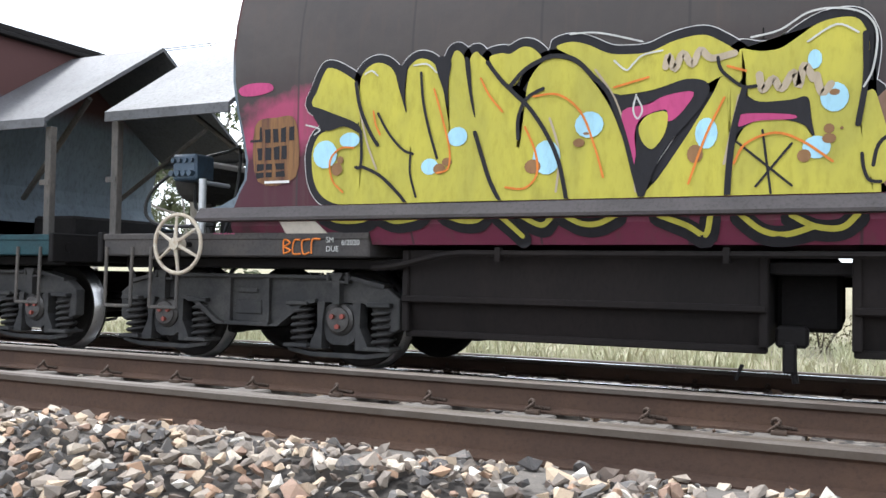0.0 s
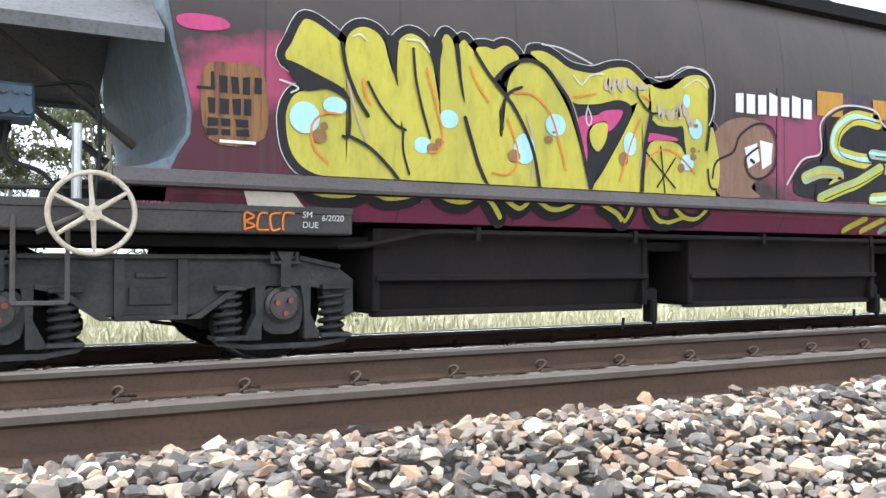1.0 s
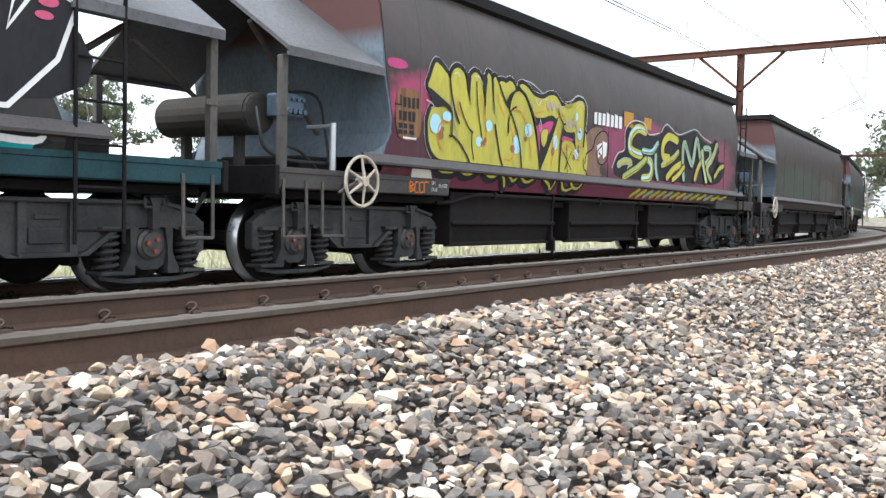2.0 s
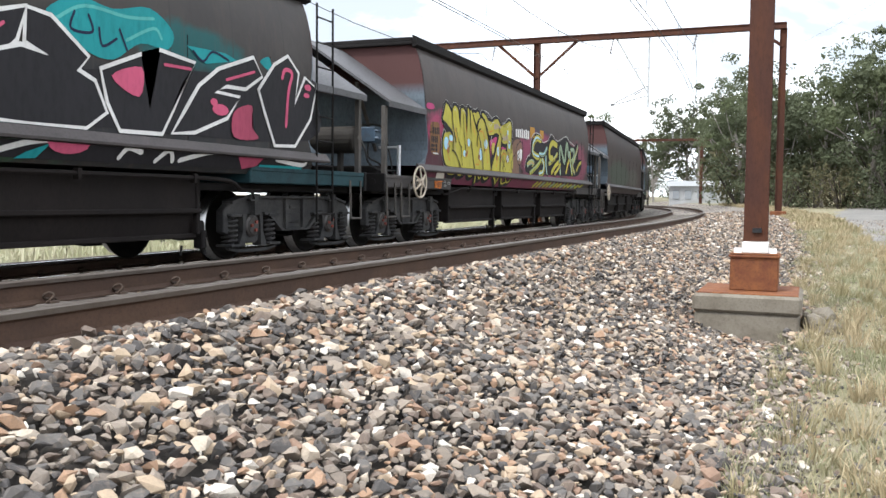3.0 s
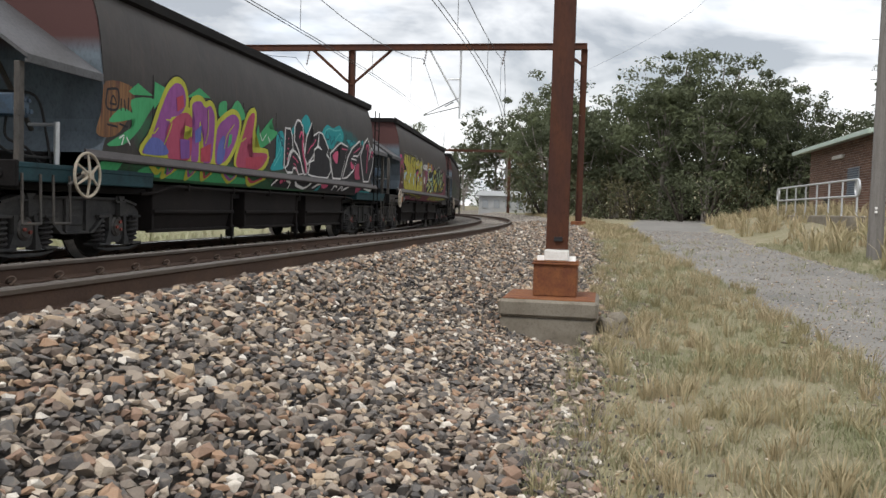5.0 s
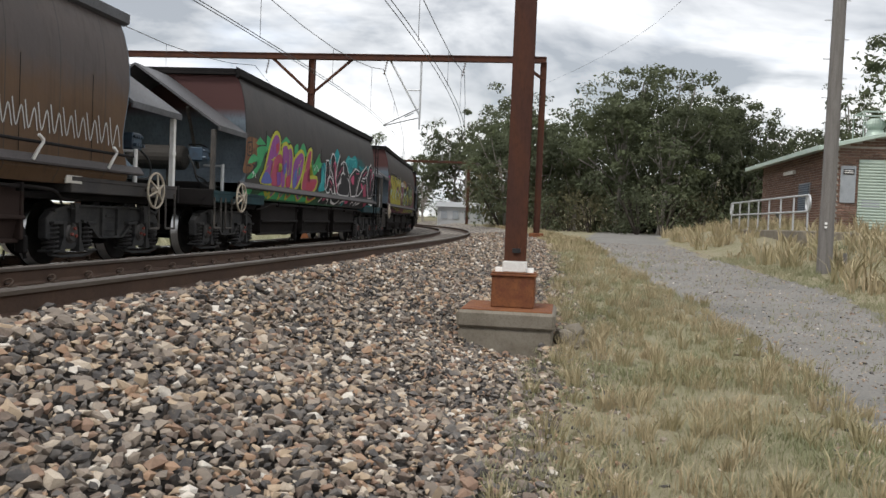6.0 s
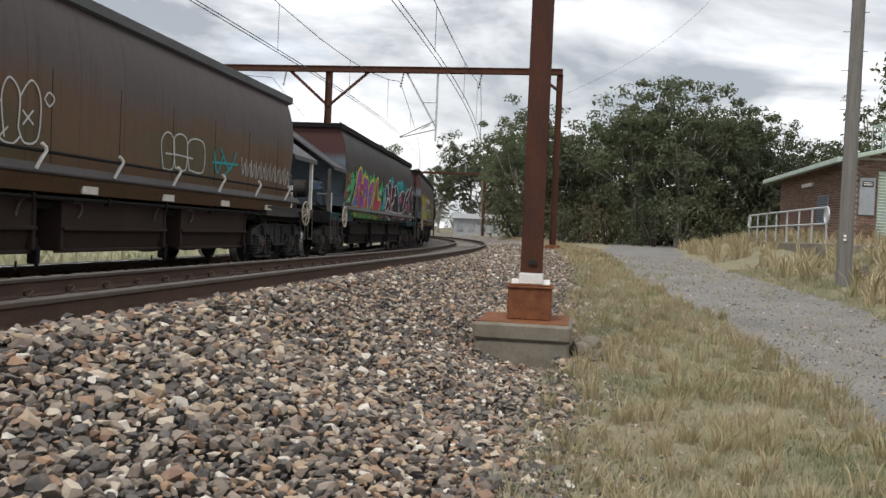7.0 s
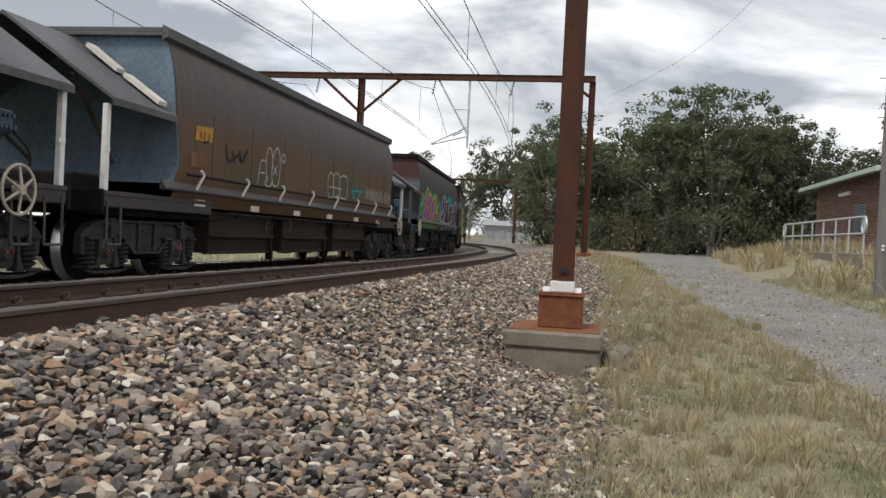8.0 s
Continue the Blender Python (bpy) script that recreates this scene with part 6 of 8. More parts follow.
g.fill(P_TEAL, [(2.02, 2.28), (2.36, 2.46), (2.77, 2.43), (3.25, 2.53), (3.58, 2.36), (3.49, 2.18), (3.12, 2.18), (2.77, 1.98), (2.44, 2.01), (2.13, 2.17)], 0.5)
g.fill(P_TEAL, [(-0.58, 1.99), (-0.36, 2.09), (-0.2, 2.02), (-0.16, 1.82), (-0.23, 1.61), (-0.17, 1.42), (-0.76, 1.35), (-0.84, 1.42), (-0.63, 1.57), (-0.58, 1.77)], 0.5)
g.fill(P_TEAL, [(5.06, 2.29), (5.24, 2.37), (5.3, 2.21)], 0.5)
g.fill(P_TEAL, [(3.78, 2.27), (4.41, 2.29), (4.64, 2.24), (4.09, 2.13)], 0.5)
g.fill(P_TEAL, [(0.19, 2.18), (0.34, 2.25), (0.31, 2.1), (0.21, 2.05)], 0.5)
g.stroke(P_PALETEAL, [(-0.67, 1.44), (-0.46, 1.59), (-0.32, 1.72), (-0.39, 1.86), (-0.27, 1.98)], 0.03, 0.8)
g.stroke(P_PALETEAL, [(-0.71, 1.51), (-0.5, 1.65), (-0.41, 1.77)], 0.03, 0.8)
g.stroke(P_PALETEAL, [(2.13, 2.23), (2.44, 2.39), (2.94, 2.39), (3.3, 2.44)], 0.03, 0.8)
g.stroke(P_PALETEAL, [(2.94, 2.18), (3.3, 2.35), (3.41, 2.27)], 0.03, 0.8)
g.stroke(P_NAVY, [(-0.53, 2.11), (-0.58, 2.03), (-0.45, 2), (-0.49, 1.89)], 0.025, 1)
g.stroke(P_NAVY, [(-0.45, 2.05), (-0.39, 1.93), (-0.3, 1.84), (-0.21, 1.8)], 0.025, 1)
g.stroke(P_NAVY, [(-0.36, 1.96), (-0.27, 1.93), (-0.32, 1.82)], 0.025, 1)
g.stroke(P_NAVY, [(2.32, 2.32), (2.28, 2.17), (2.52, 2.18), (2.48, 2.32)], 0.025, 1)
g.stroke(P_NAVY, [(2.6, 2.23), (2.64, 2.08), (2.81, 2.17)], 0.025, 1)
g.stroke(P_NAVY, [(2.85, 2.26), (2.94, 2.09)], 0.025, 1)
g.stroke(P_NAVY, [(3.88, 2.23), (4.04, 2.15), (4.2, 2.27), (4.47, 2.22)], 0.025, 1)
g.done()
spray_letter(wag_b[0], [(-0.11, 2.14), (0.1, 2.13), (0.18, 2.04), (0.23, 1.82), (0.1, 1.77), (0, 1.66), (-0.05, 1.46), (-0.14, 1.43), (-0.09, 1.76)], P_BLACK, P_WHITE, P_WHITE, 0.062, 0.063, 1.6, "black graffiti letter with chunky white outline")
spray_letter(wag_b[0], [(0.39, 1.97), (0.39, 2.22), (0.5, 2.33), (0.64, 2.33), (0.78, 2.25), (0.83, 1.95), (0.95, 1.66), (1.1, 1.38), (0.97, 1.38), (0.8, 1.57), (0.63, 1.82), (0.47, 1.94)], P_BLACK, P_WHITE, P_WHITE, 0.062, 0.063, 1.85, "black graffiti letter with chunky white outline")
spray_letter(wag_b[0], [(0.2, 1.69), (0.31, 1.74), (0.52, 1.68), (0.71, 1.56), (0.82, 1.38), (0.62, 1.37), (0.49, 1.49), (0.3, 1.49), (0.25, 1.4), (-0, 1.39), (-0.1, 1.4), (0.05, 1.47), (0.18, 1.59)], P_BLACK, P_WHITE, P_WHITE, 0.062, 0.063, 2.1, "black graffiti letter with chunky white outline")
spray_letter(wag_b[0], [(1.07, 2.06), (1.36, 2.36), (1.33, 2.1), (1.2, 1.88), (1.49, 2.12), (1.8, 2.23), (1.69, 2), (1.42, 1.77), (1.1, 1.6), (0.98, 1.7), (1.04, 1.9)], P_BLACK, P_WHITE, P_WHITE, 0.062, 0.063, 2.35, "black graffiti letter with chunky white outline")
spray_letter(wag_b[0], [(1.84, 2.23), (2.05, 2.2), (2.44, 1.94), (2.28, 1.79), (2.01, 1.94), (1.83, 2)], P_BLACK, P_WHITE, P_WHITE, 0.062, 0.063, 2.6, "black graffiti letter with chunky white outline")
spray_letter(wag_b[0], [(1.55, 1.85), (1.76, 1.91), (2.13, 1.87), (2.52, 1.73), (2.64, 1.51), (2.43, 1.38), (1.83, 1.37), (1.41, 1.38), (1.22, 1.39), (1.29, 1.58), (1.55, 1.64)], P_BLACK, P_WHITE, P_WHITE, 0.062, 0.063, 2.85, "black graffiti letter with chunky white outline")
spray_letter(wag_b[0], [(2.64, 1.85), (3.12, 2.04), (3.21, 1.79), (3.25, 1.56), (3.34, 2), (3.39, 2.12), (3.88, 2.08), (3.68, 1.89), (3.53, 1.63), (3.39, 1.4), (2.85, 1.39), (2.72, 1.61)], P_BLACK, P_WHITE, P_WHITE, 0.062, 0.063, 3.1, "black graffiti letter with chunky white outline")
spray_letter(wag_b[0], [(4.31, 2.07), (4.93, 2.28), (5.06, 2.15), (4.76, 1.99), (4.42, 1.98), (4.2, 1.83), (4.64, 1.82), (4.42, 1.64), (3.88, 1.45), (3.58, 1.4), (3.78, 1.6), (3.99, 1.86)], P_BLACK, P_WHITE, P_WHITE, 0.062, 0.063, 3.35, "black graffiti letter with chunky white outline")
spray_letter(wag_b[0], [(5.37, 2.27), (5.63, 2.4), (5.83, 2.26), (5.77, 1.85), (6.04, 2.2), (6.25, 2.13), (6.11, 1.76), (5.77, 1.42), (5.37, 1.4), (5.18, 1.75), (5.06, 1.96)], P_BLACK, P_WHITE, P_WHITE, 0.062, 0.063, 3.6, "black graffiti letter with chunky white outline")
g = Paintwork(wag_b[0], "graffiti_details", "pink drops, dots and lines inside the black letters")
g.stroke(P_PINKRED, [(0.62, 2.06), (0.68, 2.15), (0.76, 2.14), (0.82, 2.03), (0.79, 1.89)], 0.06, 5)
g.stroke(P_PINKRED, [(0.78, 1.98), (0.83, 1.76), (0.95, 1.59), (1.03, 1.42)], 0.07, 5)
g.stroke(P_PINKRED, [(0.25, 1.66), (0.41, 1.62), (0.54, 1.56)], 0.03, 5)
g.stroke(P_PINKRED, [(1.1, 1.78), (1.26, 1.91), (1.42, 1.97), (1.59, 2.09)], 0.03, 5)
g.stroke(P_PINKRED, [(5.5, 2.17), (5.56, 2.27), (5.71, 2.24), (5.63, 2.01), (5.58, 1.61)], 0.05, 5)
g.stroke(P_PINKRED, [(3.44, 2.03), (3.83, 2.04)], 0.03, 5)
g.stroke(P_PINKRED, [(4.42, 2.01), (4.93, 2.16)], 0.03, 5)
g.stroke(P_PINKRED, [(0.3, 1.53), (0.41, 1.5), (0.46, 1.41)], 0.025, 5)
g.oval(P_PINKRED, -0, 1.98, 0.02, 0.02, 5)
g.oval(P_PINKRED, -0.01, 1.88, 0.02, 0.01, 5)
g.oval(P_PINKRED, -0.02, 1.79, 0.03, 0.02, 5)
g.oval(P_PINKRED, -0.03, 1.7, 0.02, 0.02, 5)
g.oval(P_PINKRED, -0.05, 1.6, 0.03, 0.02, 5)
g.oval(P_PINKRED, 2.12, 1.43, 0.09, 0.05, 5)
g.oval(P_PINKRED, 4.31, 1.68, 0.14, 0.06, 5)
g.oval(P_PINKRED, 4.2, 1.75, 0.06, 0.04, 5)
g.oval(P_PINKRED, 6.07, 2.12, 0.08, 0.04, 5)
g.oval(P_PINKRED, 6.04, 2.02, 0.07, 0.03, 5)
g.fill(P_PINKRED, [(2.73, 1.83), (3.12, 1.96), (3.08, 1.68)], 5)
g.stroke(P_BLACK, [(2.75, 1.83), (3.1, 1.78)], 0.014, 5.6)
g.stroke(P_BLACK, [(2.94, 1.9), (3.04, 1.69)], 0.014, 5.6)
g.stroke(P_BLACK, [(2.85, 1.78), (3.1, 1.85)], 0.014, 5.6)
g.fill(P_CRIMSON, [(4.55, 1.68), (4.88, 1.78), (4.88, 1.55), (5, 1.42), (4.55, 1.41)], 5)
g.done()
g = Paintwork(wag_b[0], "skirt_graffiti", "black, white and pink shapes on the skirt below the ledge")
g.fill(P_BLACK, [(-0.64, 1.21), (0.25, 1.22), (1.55, 1.22), (2.93, 1.21), (5.77, 1.22), (5.77, 1.09), (2.93, 1.06), (0.24, 1.06), (-0.64, 1.08)], 1)
g.stroke(P_WHITE, [(-0.7, 1.1), (-0.51, 1.22), (-0.42, 1.24)], 0.05, 2)
g.stroke(P_WHITE, [(-0.05, 1.2), (0.14, 1.16), (0.17, 1.07)], 0.05, 2)
g.stroke(P_WHITE, [(0.38, 1.24), (0.51, 1.14), (0.79, 1.1), (1.09, 1.09), (1.41, 1.23)], 0.05, 2)
g.stroke(P_WHITE, [(1.55, 1.11), (1.83, 1.19), (2.12, 1.23)], 0.05, 2)
g.stroke(P_WHITE, [(2.85, 1.11), (2.93, 1.2), (3.11, 1.17)], 0.05, 2)
g.stroke(P_WHITE, [(3.34, 1.1), (3.49, 1.21), (3.58, 1.11)], 0.05, 2)
g.stroke(P_WHITE, [(3.68, 1.12), (4.2, 1.24), (4.64, 1.28)], 0.05, 2)
g.stroke(P_WHITE, [(5.38, 1.2), (5.98, 1.16), (6.02, 1.27)], 0.05, 2)
g.oval(P_PINKRED, -0.33, 1.18, 0.08, 0.05, 3)
g.oval(P_PINKRED, -0.18, 1.2, 0.04, 0.03, 3)
g.oval(P_PINKRED, 2.23, 1.2, 0.23, 0.09, 3)
g.fill(P_CRIMSON, [(4.62, 1.28), (5.1, 1.28), (5, 1.11), (4.76, 1.07)], 3)
g.fill(P_TEAL, [(1.82, 1.11), (2.04, 1.19), (1.93, 1.06), (1.72, 1.05)], 1.5)
g.fill(P_TEAL, [(5.06, 1.13), (5.98, 1.14), (5.98, 1.02), (5.06, 1.03)], 1.5)
g.done()
g = Paintwork(wag_b[0], "leaf_shapes", "green leaf shapes and a tan stencil panel behind the purple letters")
g.fill(P_GREEN, [(-4.99, 2.3), (-4.66, 2.25), (-4.82, 2.08), (-5, 1.94)], 1.4)
g.fill(P_GREEN, [(-4.1, 2.21), (-3.69, 2.4), (-3.32, 2.3), (-3.96, 2.23)], 1.4)
g.fill(P_GREEN, [(-3.02, 2.24), (-2.76, 2.32), (-2.7, 2.12), (-2.34, 2.39), (-2.03, 2.12), (-2.93, 2.04)], 1.4)
g.fill(P_GREEN, [(-5.63, 2.09), (-5.41, 2.22), (-5.03, 2.11), (-5.52, 2.06)], 1.4)
g.fill(P_GREEN, [(-5.57, 1.99), (-4.98, 2.07), (-5.18, 1.83), (-5.4, 1.62), (-5.73, 1.43), (-6.1, 1.4), (-5.73, 1.57), (-5.46, 1.73)], 1.4)
g.fill(P_GREEN, [(-1.69, 1.68), (-1.23, 2.03), (-0.79, 2.28), (-0.96, 2.08), (-0.54, 2.03), (-1.26, 1.71)], 1.4)
g.fill(P_GREEN, [(-6.06, 1.67), (-5.78, 1.87), (-5.48, 1.78)], 1.4)
g.fill(P_GREEN, [(-1.45, 2.09), (-1.57, 1.73), (-1.38, 1.79)], 1.4)
g.fill(P_TANPANEL, [(-6.13, 2.14), (-5.52, 2.14), (-5.59, 1.82), (-5.9, 1.53), (-6.32, 1.51), (-6.2, 1.83)], 1)
g.stroke(P_BLACK, [(-6.1, 2.05), (-5.87, 2.07), (-5.88, 1.85), (-6.12, 1.84), (-6.1, 2.05)], 0.03, 1.3)
g.stroke(P_BLACK, [(-6.04, 1.89), (-5.98, 1.99), (-5.91, 1.9), (-6.04, 1.89)], 0.025, 1.5)
g.stroke(P_BLACK, [(-5.8, 1.97), (-5.8, 1.84)], 0.025, 1.5)
g.stroke(P_BLACK, [(-5.73, 1.97), (-5.7, 1.85)], 0.025, 1.5)
g.stroke(P_BLACK, [(-5.63, 2), (-5.64, 1.86)], 0.025, 1.5)
g.stroke(P_BLACK, [(-6.1, 1.64), (-5.88, 1.63)], 0.025, 1.5)
g.stroke(P_BLACK, [(-5.83, 1.67), (-5.65, 1.65)], 0.025, 1.5)
g.stroke(P_WHITE, [(-5.83, 1.5), (-5.73, 1.54), (-5.78, 1.43)], 0.02, 2.2)
g.stroke(P_WHITE, [(-5.67, 1.52), (-5.59, 1.44)], 0.02, 2.2)
g.stroke(P_WHITE, [(-1.38, 1.95), (-1.27, 1.84), (-1.1, 1.96)], 0.02, 2.2)
g.stroke(P_WHITE, [(-1, 1.93), (-0.91, 1.83)], 0.02, 2.2)
g.done()
spray_letter(wag_b[0], [(-5.29, 1.37), (-5.06, 1.58), (-4.82, 1.96), (-4.61, 2.24), (-4.38, 2.37), (-4.17, 2.31), (-4.12, 2.1), (-4.3, 1.94), (-4.53, 1.88), (-4.69, 1.69), (-4.69, 1.55), (-4.6, 1.4), (-4.87, 1.35), (-5.09, 1.36)], P_PURPLE, P_LIME, P_BLACK, 0.085, 0.105, 2, "purple and crimson graffiti letter with yellow outline")
spray_letter(wag_b[0], [(-4.6, 1.33), (-4.65, 1.69), (-4.43, 1.89), (-4.09, 2), (-3.88, 1.91), (-3.92, 1.81), (-4.16, 1.81), (-4.3, 1.68), (-4.09, 1.62), (-3.91, 1.67), (-3.97, 1.37), (-4.29, 1.32)], P_CRIMSON, P_LIME, P_BLACK, 0.085, 0.105, 2.25, "purple and crimson graffiti letter with yellow outline")
spray_letter(wag_b[0], [(-3.94, 1.35), (-3.83, 1.88), (-3.92, 2.13), (-3.66, 2.21), (-3.5, 2.14), (-3.31, 2.18), (-3.18, 2.03), (-3.2, 1.68), (-3.29, 1.36), (-3.56, 1.35), (-3.52, 1.76), (-3.68, 1.9), (-3.71, 1.36)], P_PURPLE, P_LIME, P_BLACK, 0.085, 0.105, 2.5, "purple and crimson graffiti letter with yellow outline")
spray_letter(wag_b[0], [(-3.13, 1.36), (-3.09, 1.84), (-2.84, 2.03), (-2.48, 2.15), (-2.26, 2.05), (-2.38, 1.75), (-2.61, 1.51), (-2.85, 1.37)], P_PURPLE, P_LIME, P_BLACK, 0.085, 0.105, 2.75, "purple and crimson graffiti letter with yellow outline")
spray_letter(wag_b[0], [(-2.37, 1.38), (-2.1, 1.86), (-1.87, 2.18), (-1.63, 2.25), (-1.7, 1.94), (-1.93, 1.62), (-1.04, 1.62), (-1.36, 1.35), (-1.98, 1.33)], P_CRIMSON, P_LIME, P_BLACK, 0.085, 0.105, 3, "purple and crimson graffiti letter with yellow outline")
g = Paintwork(wag_b[0], "letter_shading", "blue, red and violet fades and yellow lines within the letters")
g.fill(P_BLUE, [(-5.27, 1.37), (-5.09, 1.56), (-4.82, 1.56), (-4.6, 1.4), (-4.93, 1.35)], 4)
g.fill(P_BLUE, [(-3.09, 1.37), (-3.03, 1.65), (-2.83, 1.79), (-2.79, 1.55), (-2.91, 1.36)], 4)
g.fill(P_RED, [(-4.4, 2.17), (-4.21, 2.23), (-4.17, 2.07), (-4.37, 1.98)], 4)
g.fill(P_RED, [(-3.64, 1.53), (-3.3, 1.63), (-3.32, 1.36), (-3.64, 1.34)], 4)
g.fill(P_RED, [(-1.99, 1.5), (-1.15, 1.58), (-1.42, 1.36), (-1.98, 1.35)], 4)
g.fill(P_PURPLE2, [(-4.29, 1.62), (-4, 1.62), (-3.99, 1.37), (-4.25, 1.34)], 4)
g.fill(P_BLUE, [(-3.83, 1.77), (-3.62, 1.87), (-3.64, 1.64), (-3.82, 1.59)], 4)
g.stroke(P_LIME, [(-5.12, 1.66), (-5.02, 1.63), (-4.9, 1.71)], 0.02, 5)
g.stroke(P_LIME, [(-4.69, 1.84), (-4.53, 1.81), (-4.73, 1.51)], 0.02, 5)
g.stroke(P_LIME, [(-3.42, 2.11), (-3.41, 1.81), (-3.49, 1.62)], 0.02, 5)
g.stroke(P_LIME, [(-2.48, 1.99), (-2.74, 1.8), (-2.83, 1.59)], 0.02, 5)
g.stroke(P_LIME, [(-2.25, 1.72), (-2, 1.82)], 0.02, 5)
g.fill(P_GREEN, [(-2.72, 1.6), (-2.66, 1.81), (-2.55, 1.84), (-2.58, 1.69)], 5)
g.done()
g = Paintwork(wag_b[0], "skirt_graffiti", "green, yellow and purple drips on the skirt below the ledge")
g.fill(P_GREEN, [(-5.28, 1.08), (-5.11, 1.2), (-4.08, 1.21), (-2.46, 1.18), (-1.35, 1.1), (-2.45, 1.06), (-4.07, 1.06)], 1)
g.stroke(P_LIME, [(-5.09, 1.21), (-4.87, 1.13), (-4.77, 1.21)], 0.07, 2)
g.stroke(P_LIME, [(-4.75, 1.21), (-4.67, 1.08), (-4.42, 1.2)], 0.07, 2)
g.stroke(P_LIME, [(-4.08, 1.21), (-4, 1.08), (-3.82, 1.21)], 0.07, 2)
g.stroke(P_LIME, [(-3.63, 1.2), (-3.48, 1.09), (-3.29, 1.2)], 0.07, 2)
g.stroke(P_LIME, [(-2.9, 1.2), (-2.54, 1.09), (-2.36, 1.21)], 0.07, 2)
g.stroke(P_LIME, [(-1.98, 1.2), (-1.67, 1.07), (-1.13, 1.21)], 0.07, 2)
g.stroke(P_PURPLE, [(-4.64, 1.2), (-4.59, 1.12), (-4.49, 1.2)], 0.04, 3)
g.stroke(P_PURPLE, [(-4.05, 1.19), (-3.96, 1.12), (-3.87, 1.19)], 0.04, 3)
g.stroke(P_RED, [(-3.54, 1.19), (-3.45, 1.12), (-3.35, 1.18)], 0.04, 3)
g.stroke(P_PURPLE, [(-2.82, 1.19), (-2.55, 1.12), (-2.42, 1.19)], 0.04, 3)
g.stroke(P_RED, [(-1.88, 1.17), (-1.63, 1.11), (-1.29, 1.19)], 0.04, 3)
g.fill(P_GREEN, [(-6.22, 1.23), (-5.77, 1.23), (-5.83, 1.1), (-6.27, 1.11)], 1.2)
g.done()
g = Paintwork(wag_c[0], "thin_tags", "thin white and blue spray tags on rusty paint")
g.stroke(P_CHALK, [(-3.29, 1.5), (-3.17, 1.88), (-2.95, 1.89)], 0.022, 2)
g.stroke(P_CHALK, [(-3.19, 1.69), (-3, 1.7)], 0.022, 2)
g.stroke(P_CHALK, [(-2.89, 1.54), (-2.95, 1.94), (-2.84, 2.15), (-2.66, 2.01), (-2.67, 1.66)], 0.022, 2)
g.stroke(P_CHALK, [(-2.66, 1.97), (-2.47, 2.18), (-2.3, 2.01), (-2.33, 1.58), (-2.56, 1.51), (-2.67, 1.66)], 0.022, 2)
g.stroke(P_CHALK, [(-2.84, 1.64), (-2.96, 1.52), (-2.76, 1.48), (-2.63, 1.57)], 0.022, 2)
g.stroke(P_CHALK, [(-2.23, 2.02), (-2.15, 2.1), (-2.05, 2.04), (-2.14, 1.95), (-2.23, 2.02)], 0.022, 2)
g.stroke(P_CHALK, [(-2.6, 1.84), (-2.42, 1.72)], 0.022, 2)
g.stroke(P_CHALK, [(-2.43, 1.86), (-2.59, 1.7)], 0.022, 2)
g.stroke(P_CHALK, [(0.57, 1.48), (0.49, 1.84), (0.66, 2), (0.88, 1.9), (0.86, 1.51), (0.57, 1.48)], 0.022, 2)
g.stroke(P_CHALK, [(0.94, 1.52), (0.86, 1.9), (1.07, 2.02), (1.3, 1.93), (1.28, 1.52), (0.94, 1.52)], 0.022, 2)
g.stroke(P_CHALK, [(1.4, 1.52), (1.31, 1.87), (1.53, 2), (1.9, 1.94), (1.88, 1.53), (1.4, 1.52)], 0.022, 2)
g.stroke(P_CHALK, [(0.63, 1.7), (1.04, 1.71)], 0.022, 2)
g.stroke(P_CHALK, [(1.04, 1.71), (1.5, 1.7)], 0.022, 2)
g.stroke(P_TEAL, [(2.29, 1.87), (2.42, 1.55), (2.63, 1.84)], 0.035, 2)
g.stroke(P_TEAL, [(2.55, 1.95), (2.92, 1.64), (3.18, 1.94)], 0.035, 2)
g.stroke(P_TEAL, [(2.24, 1.71), (3.27, 1.75)], 0.035, 2)
g.stroke(P_TEAL, [(2.73, 1.53), (3.09, 1.78)], 0.035, 2)
g.stroke(P_CHALK, [(3.44, 1.88), (3.51, 1.6), (3.59, 1.82), (3.66, 1.59)], 0.02, 2)
g.stroke(P_CHALK, [(3.66, 1.88), (3.73, 1.6), (3.82, 1.82), (3.89, 1.58)], 0.02, 2)
g.stroke(P_CHALK, [(3.89, 1.88), (3.96, 1.59), (4.06, 1.82), (4.12, 1.58)], 0.02, 2)
g.stroke(P_CHALK, [(4.13, 1.88), (4.2, 1.59), (4.3, 1.82), (4.36, 1.58)], 0.02, 2)
g.stroke(P_CHALK, [(4.37, 1.89), (4.45, 1.58), (4.54, 1.82), (4.61, 1.57)], 0.02, 2)
g.stroke(P_CHALK, [(4.62, 1.89), (4.7, 1.58), (4.79, 1.82), (4.87, 1.57)], 0.02, 2)
g.stroke(P_CHALK, [(4.87, 1.89), (4.95, 1.58), (5.05, 1.83), (5.13, 1.57)], 0.02, 2)
g.stroke(P_CHALK, [(5.13, 1.89), (5.22, 1.57), (5.32, 1.83), (5.4, 1.56)], 0.02, 2)
g.stroke(P_CHALK, [(5.4, 1.89), (5.49, 1.57), (5.59, 1.83), (5.67, 1.56)], 0.02, 2)
g.stroke(P_CHALK, [(5.68, 1.9), (5.76, 1.56), (5.87, 1.83), (5.95, 1.56)], 0.02, 2)
g.stroke(P_BLACK, [(-4.57, 1.99), (-4.47, 1.77), (-4.13, 1.88)], 0.05, 2)
g.stroke(P_BLACK, [(-4.32, 1.92), (-4.25, 1.76)], 0.05, 2)
